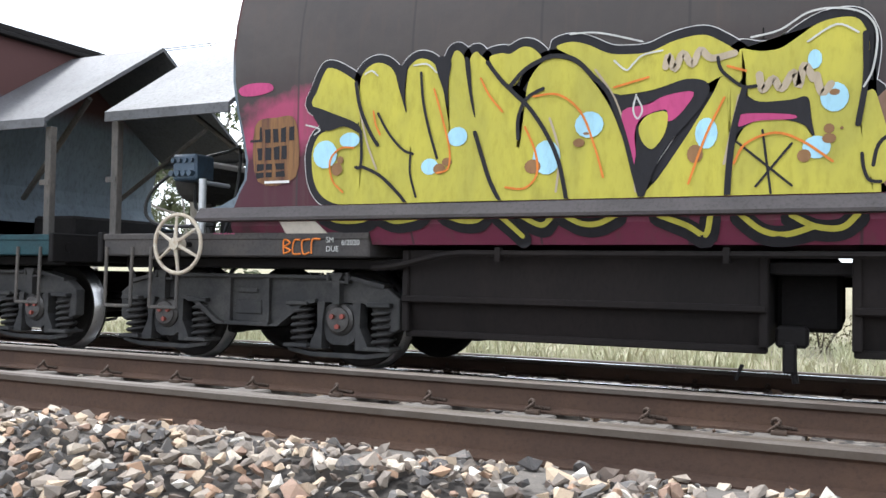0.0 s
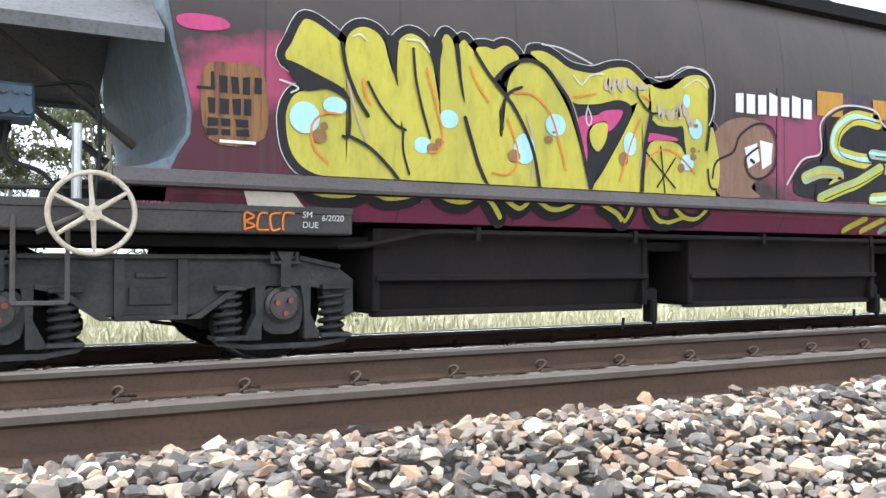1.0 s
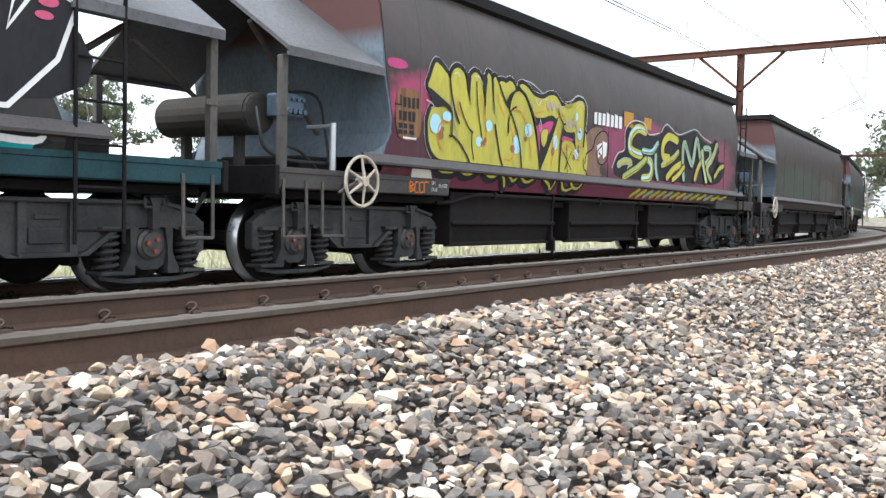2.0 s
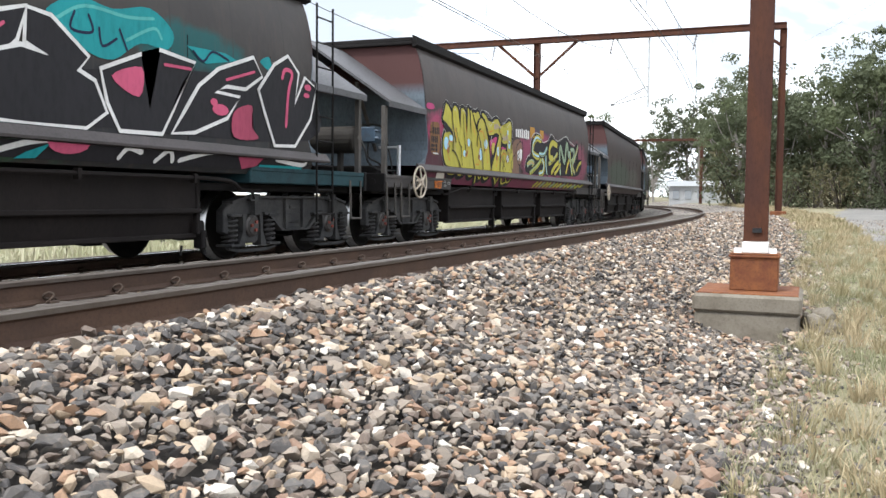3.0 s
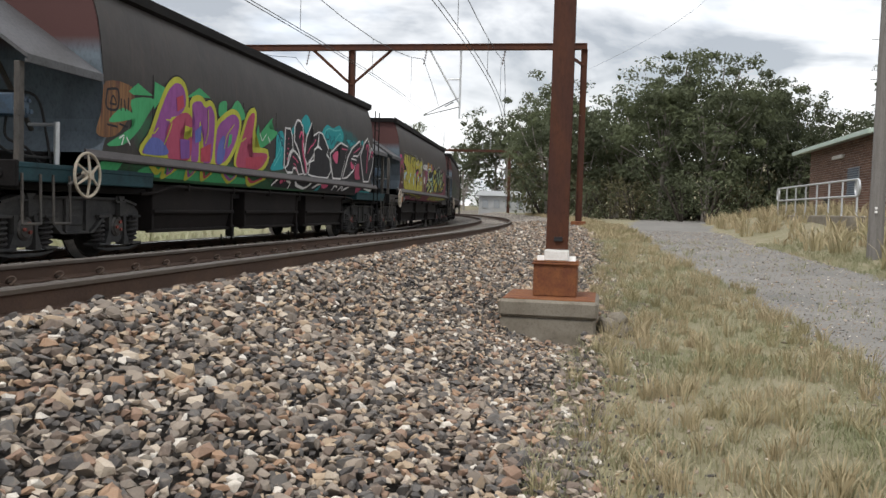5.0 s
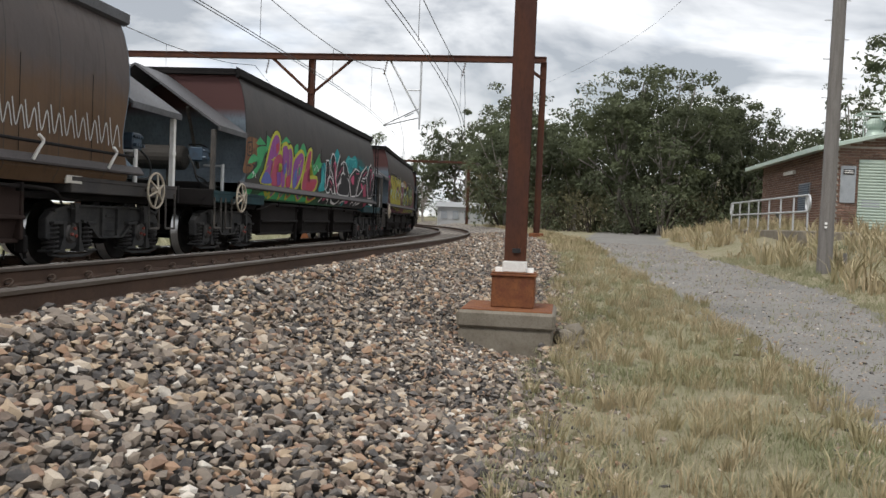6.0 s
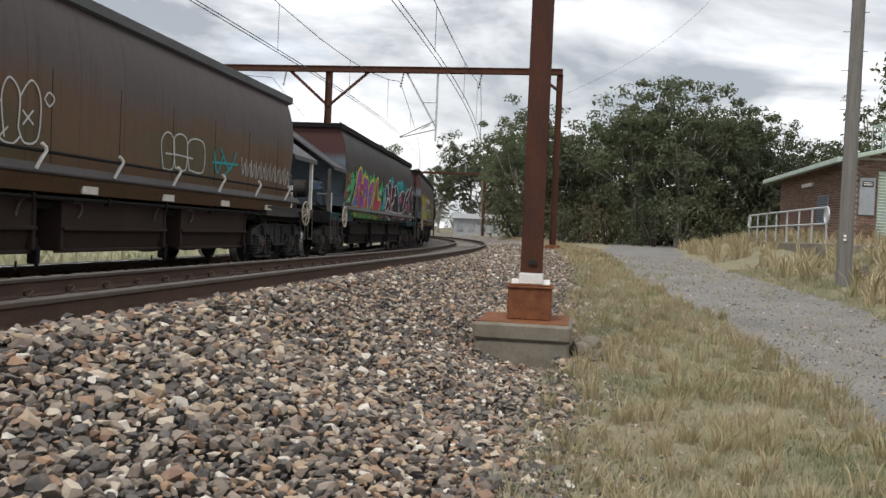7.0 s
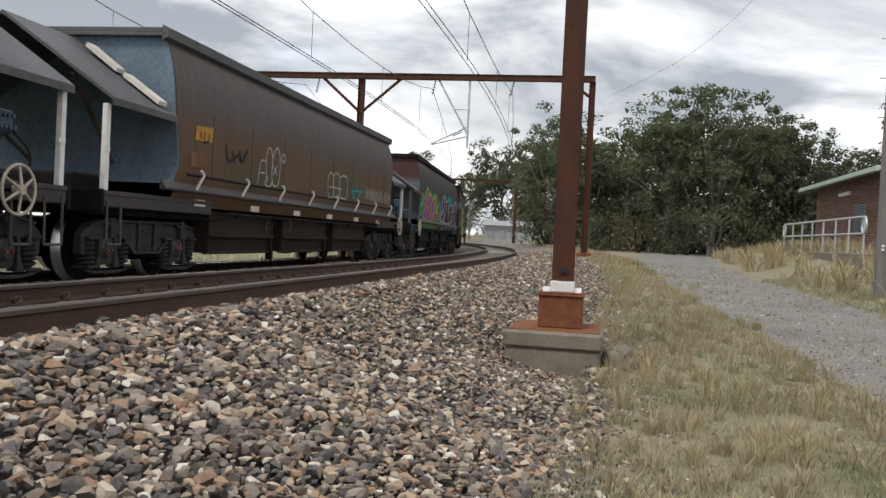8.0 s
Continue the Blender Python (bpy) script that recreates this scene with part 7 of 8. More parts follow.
g.stroke(P_BLACK, [(-4.07, 1.95), (-3.96, 1.8), (-3.76, 1.99)], 0.05, 2)
g.fill(P_TANPANEL, [(-5.7, 1.79), (-5.2, 1.8), (-5.23, 1.57), (-5.75, 1.58)], 1)
g.fill(P_GOLD, [(-5.58, 2.16), (-5.03, 2.19), (-5.06, 1.97), (-5.61, 1.96)], 1)
g.stroke(P_BLACK, [(-5.45, 2.08), (-5.42, 2)], 0.03, 2)
g.stroke(P_BLACK, [(-5.32, 2.09), (-5.33, 1.95), (-5.21, 1.98)], 0.03, 2)
g.stroke(P_BLACK, [(-5.17, 2.08), (-5.19, 1.97)], 0.03, 2)
g.done()


def chalk(wagon_ob, text, x, z, size, y, mat=None):
    """Chalked words on the sill."""
    cu = bpy.data.curves.new("chalk_words", "FONT")
    cu.body, cu.size, cu.extrude = text, size, 0.0
    tmp = new("chalk_words", cu)
    me = bpy.data.meshes.new_from_object(tmp.evaluated_get(bpy.context.evaluated_depsgraph_get()))
    bpy.data.objects.remove(tmp)
    me.materials.append(mat or P_CHALK)
    child("chalk_words", me, wagon_ob, pose(x, y, z, 90, 0, 0), "white chalk maintenance note")


chalk(wag_a[0], "SM", -5.30, 1.035, 0.06, -1.466)
chalk(wag_a[0], "DUE", -5.30, 0.965, 0.06, -1.466)
chalk(wag_a[0], "6/2020", -5.16, 1.015, 0.06, -1.466)
for i, pts in enumerate(([(0, 0), (0, 2), (1, 1.6), (0.1, 1), (1.1, 0.5), (0, 0)], [(1.1, 2), (0.2, 1.9), (0, 0.1), (1.2, 0)], [(1.2, 2.1), (0, 1.8), (0.2, 0), (1.1, 0.2)],
                         [(0, 0), (0.1, 2), (1.3, 2.1)])):
    bm = bmesh.new()
    tube(bm, smooth_line([(-5.70 + 0.088 * i + 0.062 * a, -1.462, 0.945 + 0.055 * b) for a, b in pts], 4), 0.0075, 4)
    part("orange_tag", bm, P_ORANGE, wag_a[0], "orange spray tag on the sill")
# marker plates, white stanchions and a grab pipe along the stained wagon
bm = bmesh.new()
rod(bm, (-6.0, -1.60, 1.44), (6.1, -1.60, 1.44), 0.02, 7)
part("grab_pipe", bm, M_CHASSIS, wag_c[0])
for i in range(8):
    x = -5.6 + 1.6 * i
    bm = bmesh.new()
    tube(bm, smooth_line([(x - 0.05, -1.56, 1.25), (x - 0.02, -1.60, 1.36), (x + 0.02, -1.63, 1.46), (x - 0.05, -1.62, 1.52)], 3), 0.02, 6)
    part("stanchion", bm, M_WHITEPAINT, wag_c[0], "white hooked bracket")
for i in range(6):
    x = -5.3 + 2.05 * i
    bm = bmesh.new()
    box(bm, x - 0.17, x + 0.17, -1.455, -1.43, 1.03, 1.14)
    part("marker_plate", bm, M_REFLECT, wag_c[0], "dirty white reflective plate")
for gx in (-1.8, 1.3):
    bm = bmesh.new()
    tube(bm, smooth_line([(gx - 0.62, -1.325, 0.74), (gx - 0.58, -1.335, 0.88), (gx - 0.40, -1.34, 0.945), (gx + 0.35, -1.34, 0.945)], 4), 0.014, 5)
    tube(bm, smooth_line([(gx + 0.42, -1.335, 0.92), (gx + 0.60, -1.335, 0.91), (gx + 0.62, -1.33, 0.80), (gx + 0.55, -1.325, 0.74)], 4), 0.014, 5)
    part("handrail_bar", bm, M_POST, wag_c[0], "scuffed pale bar round the chute opening")
bm = bmesh.new()
for p0, p1 in (((-6.35, -0.35, 3.05), (-6.35, -0.80, 2.72)), ((-6.35, -0.90, 2.66), (-6.35, -1.42, 2.30))):
    a, b = Vector(p0), Vector(p1)
    v = [bm.verts.new(q) for q in (a, b, b + Vector((-0.22, 0, 0.0)), a + Vector((-0.22, 0, 0.0)), a + Vector((0, -0.02, 0.05)), b + Vector((0, -0.02, 0.05)), b + Vector((-0.22, -0.02, 0.05)), a + Vector((-0.22, -0.02, 0.05)))]
    for q in ((0, 1, 2, 3), (4, 5, 6, 7), (0, 1, 5, 4), (1, 2, 6, 5), (2, 3, 7, 6), (3, 0, 4, 7)):
        bm.faces.new([v[j] for j in q])
part("roof_strip", bm, M_REFLECT, wag_c[0], "cream painted strip along the canopy joint")


# ---- beside the line: catenary mast, portals, wires, pole, brick hut, trees ----
def catenary_mast():
    x, y = 9.95, 0.50
    e = thing("catenary_mast", "rust-red steel catenary mast on a stepped concrete footing", "mast", pose(x, y, 0))
    bm = bmesh.new()
    q = [(-0.10, -0.118), (-0.10, 0.118), (-0.082, 0.118), (-0.082, 0.012), (0.082, 0.012), (0.082, 0.118), (0.10, 0.118), (0.10, -0.118), (0.082, -0.118), (0.082, -0.012),
         (-0.082, -0.012), (-0.082, -0.118)]
    lo, hi = ([bm.verts.new((u, v, z)) for u, v in q] for z in (-0.42, 8.2))
    bm.faces.new(lo)
    bm.faces.new(hi[::-1])
    for i in range(12):
        bm.faces.new((lo[i], hi[i], hi[(i + 1) % 12], lo[(i + 1) % 12]))
    part("column", bm, M_RUST, e, "dark rust-red steel column")
    bm = bmesh.new()
    box(bm, -0.25, 0.23, -0.235, 0.235, -0.93, -0.56, 0.012)
    box(bm, -0.27, 0.25, -0.25, 0.25, -0.585, -0.56, 0.006)
    box(bm, -0.20, 0.20, -0.24, 0.24, -0.56, -0.545, 0.004)
    part("pedestal", bm, M_RUST2, e, "orange rusted steel pedestal box")
    bm = bmesh.new()
    box(bm, -0.14, 0.13, -0.13, 0.13, -0.545, -0.43, 0.008)
    for sy in (-1, 1):
        prism(bm, [(-0.10, -0.545), (0.10, -0.545), (0.08, -0.50), (-0.08, -0.50)], sy * 0.13, sy * 0.21)
    part("collar", bm, M_WHITEPAINT, e, "white painted collar at the column's foot")
    bm = bmesh.new()
    box(bm, -0.60, 0.55, -0.48, 0.57, -1.13, -0.94, 0.03)
    box(bm, -0.57, 0.55, -0.46, 0.55, -1.55, -1.12, 0.03)
    for v in bm.verts:
        v.co += 0.012 * Vector((noise.noise(v.co * 3), noise.noise(v.co * 3 + Vector((5, 0, 0))), 0))
    part("footing", bm, M_CONCRETE, e, "stained cracked concrete footing")
    bm = bmesh.new()
    box(bm, -0.56, 0.50, -0.44, 0.53, -0.945, -0.928, 0.006)
    part("grout", bm, M_RUST2, e, "rust-stained top of the footing")
    bm = bmesh.new()
    for i in range(16):
        c = Vector((random.uniform(-0.4, 0.45), random.uniform(-0.78, -0.52), random.uniform(-1.42, -1.2)))
        bmesh.ops.create_icosphere(bm, subdivisions=2, radius=random.uniform(0.06, 0.16), matrix=Matrix.Translation(c) @ Matrix.Diagonal((1.2, 1, 0.8, 1)))
    for v in bm.verts:
        v.co += 0.05 * Vector((noise.noise(v.co * 9), noise.noise(v.co * 9 + Vector((3, 0, 0))), noise.noise(v.co * 9 + Vector((0, 7, 0)))))
    part("rubble", bm, M_CONCRETE, e, "crumbled grey concrete spilled at the footing's side")
    bm = bmesh.new()
    box(bm, -0.125, -0.10, -0.06, 0.03, -0.33, -0.28)
    part("bracket", bm, M_BLACK, e)
    return e


catenary_mast()


def insulator(bm, a, b, n=5, r=0.06):
    a, b = Vector(a), Vector(b)
    rod(bm, a, b, 0.018, 6)
    for i in range(n):
        p = a.lerp(b, (i + 0.7) / (n + 0.4))
        q = a.lerp(b, (i + 0.9) / (n + 0.4))
        rod(bm, p, q, r, 10, r * 0.4)


X_P, Z_P = 37.0, 6.80


def portal():
    e = thing("catenary_portal", "rust-red steel portal spanning the tracks, with braces and insulators", "gantry")
    bm = bmesh.new()
    box(bm, X_P - 0.1, X_P + 0.1, 0.96, 22.0, Z_P - 0.11, Z_P + 0.11, 0.01)
    box(bm, X_P - 0.14, X_P + 0.14, 0.96, 22.0, Z_P + 0.09, Z_P + 0.125)
    box(bm, X_P - 0.14, X_P + 0.14, 0.96, 22.0, Z_P - 0.125, Z_P - 0.09)
    part("beam", bm, M_RUST, e)
    for y, base in ((1.07, -0.75), (10.95, -1.1), (21.5, -1.4)):
        bm = bmesh.new()
        for sy in (-1, 1):
            box(bm, X_P - 0.12, X_P + 0.12, y + sy * 0.11, y + sy * 0.13, base, Z_P - 0.11)
        box(bm, X_P - 0.02, X_P + 0.02, y - 0.11, y + 0.11, base, Z_P - 0.11)
        part("leg", bm, M_RUST, e)
        bm = bmesh.new()
        box(bm, X_P - 0.35, X_P + 0.3, y - 0.3, y + 0.3, base - 0.3, base + 0.38, 0.02)
        part("leg_base", bm, M_RUST2, e)
    for y0, y1, z1 in ((10.95 - 1.75, 10.95, 5.2), (10.95 + 1.75, 10.95, 5.2), (1.07 + 0.95, 1.07, 6.0)):
        bm = bmesh.new()
        rod(bm, (X_P, y0, Z_P - 0.1), (X_P, y1, z1), 0.065, 6)
        part("brace", bm, M_RUST, e)
    # hanging frame that steadies the wires between the tracks
    for yd, ys in ((6.2, 7.55),):
        bm = bmesh.new()
        rod(bm, (X_P, yd, Z_P), (X_P, yd, Z_P - 3.0), 0.045, 8)
        rod(bm, (X_P, ys, Z_P - 0.1), (X_P, yd, Z_P - 2.4), 0.04, 8)
        rod(bm, (X_P, yd, Z_P - 1.35), (X_P, yd + 0.65, Z_P - 1.35), 0.03, 8)
        part("drop_frame", bm, M_GALV, e, "grey steel drop frame under the beam")
        bm = bmesh.new()
        rod(bm, (X_P, yd, Z_P - 2.1), (X_P, 7.75, Z_P - 2.85), 0.02, 6)
        rod(bm, (X_P, yd, Z_P - 2.5), (X_P, 7.75, Z_P - 2.88), 0.02, 6)
        insulator(bm, (X_P, yd + 0.25, Z_P - 2.3), (X_P, yd + 0.65, Z_P - 2.5), 4, 0.05)
        part("registration_arm", bm, M_WIRE, e)
    for y in (4.45, 7.8, 13.0):
        bm = bmesh.new()
        insulator(bm, (X_P, y - 0.12, Z_P - 0.12), (X_P, y, Z_P - 0.75), 5, 0.075)
        part("insulator", bm, M_PORCELAIN, e, "brown porcelain insulator")
    return e


portal()


def far_portal():
    e = thing("catenary_portal", "distant rust-red steel portal over the curve", "gantry")
    bm = bmesh.new()
    box(bm, 79.9, 80.1, 4.6, 30.0, 5.25, 5.45)
    part("beam", bm, M_RUST, e)
    for y in (8.7, 29):
        bm = bmesh.new()
        box(bm, 79.88, 80.12, y - 0.13, y + 0.13, -1.0, 5.3)
        part("leg", bm, M_RUST, e)
    for y in (5.0, 7.0, 10.5, 11.2):
        bm = bmesh.new()
        insulator(bm, (80, y, 5.45), (80, y, 6.3), 5, 0.12)
        part("insulator", bm, M_GALV, e)
    return e


far_portal()


def wires():
    """Twin contact wires, a sagging messenger and droppers for each track."""
    for o, da, db in ((0.0, -0.3, -0.3), (O_TWO, 0.0, -0.45), (8.6, 0.0, 0.0)):
        st = [-22, 10, 37, 80]
        bm = bmesh.new()
        line = [(s, *on_line(s, o)[:2]) for s in range(-24, 100, 3)]
        for off in (-0.06, 0.06):
            tube(bm, [(x, y + da + (db - da) * smoothstep(12, 37, s) + off, 4.08) for s, x, y in line], 0.011, 4)
        tagged(part("contact_wire", bm, M_WIRE), "thin dark twin contact wires above the track", "overhead wire", "overhead wires")
        bm = bmesh.new()
        pts = []
        for a, b in zip(st, st[1:]):
            for i in range(8):
                k = i / 8
                s = a + (b - a) * k
                x, y, _ = on_line(s, o)
                pts.append((x, y + da + (db - da) * smoothstep(12, 37, s), 6.25 - 4 * 1.15 * k * (1 - k) - (0.9 if a > 30 else 0) * k))
        tube(bm, pts, 0.012, 4)
        for p in pts[1::2]:
            rod(bm, p, (p[0], p[1], 4.08), 0.007, 4)
        tagged(part("messenger_wire", bm, M_WIRE), "dark sagging messenger wire with droppers", "overhead wire", "overhead wires")


wires()


def utility_pole():
    x, y = 20.3, -5.71
    z = height(x, y)
    e = thing("utility_pole", "grey weathered timber pole standing in dry grass", "pole", pose(x, y, z))
    bm = bmesh.new()
    rod(bm, (0, 0, -0.5), (0.05, -0.06, 9.5), 0.165, 16, 0.125)
    part("pole", bm, M_POLEWOOD, e)
    bm = bmesh.new()
    for k in (0.98, 1.06):
        box(bm, -0.18, -0.15, 0.03, 0.08, k, k + 0.05)
    part("tag", bm, M_WHITEPAINT, e, "small white tags nailed to the pole")
    for i in range(8):
        s = 1 if i % 2 else -1
        bm = bmesh.new()
        rod(bm, (0, s * 0.12, 3.4 + i * 0.42), (0, s * 0.26, 3.4 + i * 0.42), 0.012, 6)
        part("climbing_peg", bm, M_GALV, e)
    bm = bmesh.new()
    box(bm, 0.1, 0.16, -0.5, -0.43, -0.3, 0.45)
    part("stake", bm, M_POLEWOOD, e)
    bm = bmesh.new()
    tube(bm, smooth_line([(20.3, -5.5, 9.0), (34, -3.0, 7.6), (60, 1.5, 9.5)], 6), 0.006, 4)
    tagged(part("service_wire", bm, M_WIRE), "thin dark wire crossing the sky", "wire")


utility_pole()


def turbine_vent():
    e = thing("roof_vent", "pale green turbine vent on the hut's roof", "vent", group="roof vents")
    bm = bmesh.new()
    rod(bm, (0, 0, 0), (0, 0, 0.35), 0.42, 20, 0.26)
    rod(bm, (0, 0, 0.35), (0, 0, 0.42), 0.26, 20)
    part("skirt", bm, M_ROOF, e)
    bm = bmesh.new()
    spinr = [(0.20, 0.42), (0.30, 0.52), (0.32, 0.62), (0.28, 0.74), (0.14, 0.82), (0.02, 0.84)]
    n = 22
    for i in range(n):
        a = 2 * math.pi * i / n
        vs = []
        for r, z in spinr:
            for da, rr in ((0, r), (0.2, r * 0.93)):
                vs.append(bm.verts.new((rr * math.cos(a + da), rr * math.sin(a + da), z)))
        for k in range(len(spinr) - 1):
            bm.faces.new((vs[2 * k], vs[2 * k + 1], vs[2 * k + 3], vs[2 * k + 2]))
    rod(bm, (0, 0, 0.42), (0, 0, 0.82), 0.18, 12)
    part("turbine", bm, M_ROOF, e)
    return e


HX, HY, HZ = 28.9, -8.3, -0.35      # the hut's near corner
HL, HW, HH = 10.0, 9.0, 3.15


def brick_hut():
    e = thing("brick_hut", "brown brick service hut with a pale green metal roof", "building")
    bm = bmesh.new()
    box(bm, HX + 0.02, HX + HL - 0.02, HY - HW + 0.02, HY - 0.02, HZ - 0.5, HZ + HH + 0.02)
    ridge = HY - HW / 2
    zr = HZ + HH + 1.05
    v = [bm.verts.new(p) for x in (HX + 0.02, HX + HL - 0.02) for p in ((x, HY - 0.02, HZ + HH), (x, HY - HW + 0.02, HZ + HH), (x, ridge, zr))]
    bm.faces.new(v[:3])
    bm.faces.new(v[3:][::-1])
    part("wall", bm, M_MORTAR, e, "pale mortar behind the brickwork")
    bm = bmesh.new()
    for sy in (1, -1):
        y_e = HY + 0.55 if sy > 0 else HY - HW - 0.55
        z_e = HZ + HH - 0.05
        vs = []
        for x in (HX - 0.45, HX + HL + 0.45):
            for y, z in ((y_e, z_e), (ridge, zr + 0.09), (ridge, zr + 0.02), (y_e, z_e - 0.10)):
                vs.append(bm.verts.new((x, y, z)))
        for q in ((0, 1, 5, 4), (1, 2, 6, 5), (2, 3, 7, 6), (3, 0, 4, 7), (0, 1, 2, 3), (4, 5, 6, 7)):
            bm.faces.new([vs[i] for i in q])
        box(bm, HX - 0.47, HX + HL + 0.47, y_e, y_e + sy * 0.10, z_e - 0.13, z_e + 0.02, 0.01)
        for i in range(16):
            xr = HX - 0.4 + i * (HL + 0.8) / 15
            rod(bm, (xr, y_e, z_e + 0.01), (xr, ridge, zr + 0.10), 0.02, 4)
    part("roof", bm, M_ROOF, e, "pale green ribbed metal roof with gutter")
    bm = bmesh.new()
    box(bm, HX + 2.6, HX + 4.0, HY - 0.05, HY + 0.045, HZ + 1.15, HZ + 2.15, 0.01)
    win = part("window", bm, M_GREYDOOR, e, "grey shuttered window")
    bm = bmesh.new()
    for i in range(12):
        box(bm, HX + 2.66, HX + 3.94, HY + 0.045, HY + 0.062, HZ + 1.2 + 0.078 * i, HZ + 1.25 + 0.078 * i)
    part("louvre", bm, M_BLUEBOX, win)
    bm = bmesh.new()
    box(bm, HX + 6.4, HX + 7.3, HY - 0.04, HY + 0.04, HZ + 0.0, HZ + 1.2, 0.01)
    part("hatch", bm, M_BLACK, e)
    bm = bmesh.new()
    box(bm, HX + 4.6, HX + 6.0, HY + 0.0, HY + 0.12, HZ + 2.55, HZ + 2.68, 0.01)
    part("eave_light", bm, M_WHITEPAINT, e)
    bm = bmesh.new()
    box(bm, HX - 0.06, HX + 0.02, HY - 0.62, HY - 0.17, HZ + 1.4, HZ + 2.55, 0.01)
    box(bm, HX - 0.09, HX - 0.05, HY - 0.25, HY - 0.21, HZ + 1.75, HZ + 1.83)
    cab = part("cupboard_door", bm, M_GREYDOOR, e, "grey painted cupboard door with a sign")
    bm = bmesh.new()
    box(bm, HX - 0.075, HX - 0.06, HY - 0.56, HY - 0.24, HZ + 2.28, HZ + 2.44)
    part("sign", bm, M_BLACK, cab, "small black sign with unreadable white writing")
    bm = bmesh.new()
    for z in (2.38, 2.32):
        box(bm, HX - 0.082, HX - 0.075, HY - 0.53, HY - 0.27, HZ + z, HZ + z + 0.025)
    part("sign_lines", bm, M_WHITEPAINT, cab)
    bm = bmesh.new()
    box(bm, HX - 0.05, HX + 0.02, HY - 3.7, HY - 0.70, HZ + 0.2, HZ + 2.75)
    for i in range(26):
        rod(bm, (HX - 0.05, HY - 3.7, HZ + 0.35 + 0.092 * i), (HX - 0.05, HY - 0.70, HZ + 0.35 + 0.092 * i), 0.03, 6)
    part("roller_door", bm, M_PALEGREEN, e, "pale green ribbed roller door")
    bm = bmesh.new()
    box(bm, HX - 0.07, HX, HY - 1.35, HY - 0.82, HZ + 1.25, HZ + 1.5)
    part("grille", bm, M_GREYDOOR, e)
    # bricks of the two walls in view, laid in stretcher bond
    bm = bmesh.new()
    box(bm, -0.112, 0.112, -0.02, 0.012, -0.035, 0.035, 0.004)
    me = mesh_of("brick", bm, M_BRICK)
    loose, loose_m = [], []
    rows = int((HH - 0.0) / 0.086)
    count = 0
    places = []
    for r in range(rows):
        z = HZ + 0.05 + r * 0.086
        for i in range(int(HL / 0.24)):
            places.append((HX + 0.12 + 0.24 * i + (0.12 if r % 2 else 0), HY, z, 180))
        for i in range(int(5.0 / 0.24)):
            places.append((HX, HY - 0.12 - 0.24 * i - (0.12 if r % 2 else 0), z, 90 + 180))
    for r in range(8):
        z = HZ + HH + 0.05 + r * 0.086
        for i in range(int(4.4 / 0.24)):
            y = HY - 0.3 - 0.24 * i - (0.12 if r % 2 else 0)
            if (HY - y) * 1.05 / (HW / 2) > r * 0.086 + 0.12 and y > ridge - 0.5:
                places.append((HX, y, z, 270))
    near = [p for p in places if p[3] == 270 and HY - 1.4 < p[1] and HZ + 0.7 < p[2] < HZ + 3.4][:290]
    rest = [p for p in places if p not in near]
    for x, y, z, a in near:
        o = new("brick", me)
        o.parent = e
        o.matrix_basis = pose(x, y, z, 0, 0, a)
    base = [v.co.copy() for v in me.vertices]
    polys = [tuple(p.vertices) for p in me.polygons]
    vs, fs = [], []
    for x, y, z, a in rest:
        m = pose(x, y, z, 0, 0, a)
        k = len(vs)
        vs += [tuple(m @ c) for c in base]
        fs += [tuple(k + i for i in p) for p in polys]
    big = bpy.data.meshes.new("brickwork")
    big.from_pydata(vs, [], fs)
    big.materials.append(surface("brown_brick_wall", (0.195, 0.122, 0.092), (0.15, 0.095, 0.075), (0.10, 0.07, 0.058), 0.9, 0, 6, 60, 0.4, 0.5, vary=0.28, island=True))
    tagged(child("brickwork", big, e, pose(0, 0, 0), "courses of brown bricks"), kind="stuff")
    for xv, yv in ((HX + 3.0, ridge + 2.4), (HX + 1.2, ridge + 1.2)):
        z = zr - (abs(yv - ridge)) * 1.05 / (HW / 2) - 0.05
        ve = turbine_vent()
        ve.matrix_basis = pose(xv, yv, z)
        b2 = bmesh.new()
        for sx in (-0.55, 0.55):
            for sy in (-0.55, 0.55):
                rod(b2, (sx, sy, -0.05), (sx, sy, 1.0), 0.02, 6)
        for z2 in (0.98,):
            for a, b in (((-0.55, -0.55), (0.55, -0.55)), ((0.55, -0.55), (0.55, 0.55)), ((0.55, 0.55), (-0.55, 0.55)), ((-0.55, 0.55), (-0.55, -0.55))):
                rod(b2, (*a, z2), (*b, z2), 0.025, 6)
        part("cage", b2, M_ROOF, ve)


brick_hut()


def handrail():
    e = thing("handrail", "galvanised tube handrail beside the hut", "railing")
    x0, x1, y = 25.8, 35.6, -6.75
    for zr in (1.12, 0.66):
        bm = bmesh.new()
        rod(bm, (x0, y, zr), (x1, y + 0.25, zr), 0.03, 8)
        part("tube", bm, M_GALV, e)
    for k in range(8):
        x = x0 + (x1 - x0) * k / 7
        bm = bmesh.new()
        rod(bm, (x, y + 0.25 * k / 7, -0.3), (x, y + 0.25 * k / 7, 1.12), 0.028, 8)
        part("post", bm, M_GALV, e)
    for x, yy in ((x0, y), (x1, y + 0.25)):
        bm = bmesh.new()
        torus(bm, (x, yy, 0.89), 0.23, 0.03, "Y", 20, 6)
        part("end_loop", bm, M_GALV, e)
    bm = bmesh.new()
    box(bm, 25.5, 36, -8.05, -6.55, -0.4, 0.12, 0.03)
    tagged(part("ramp", bm, M_CONCRETE), "pale concrete walkway beside the hut", kind="structure")


handrail()

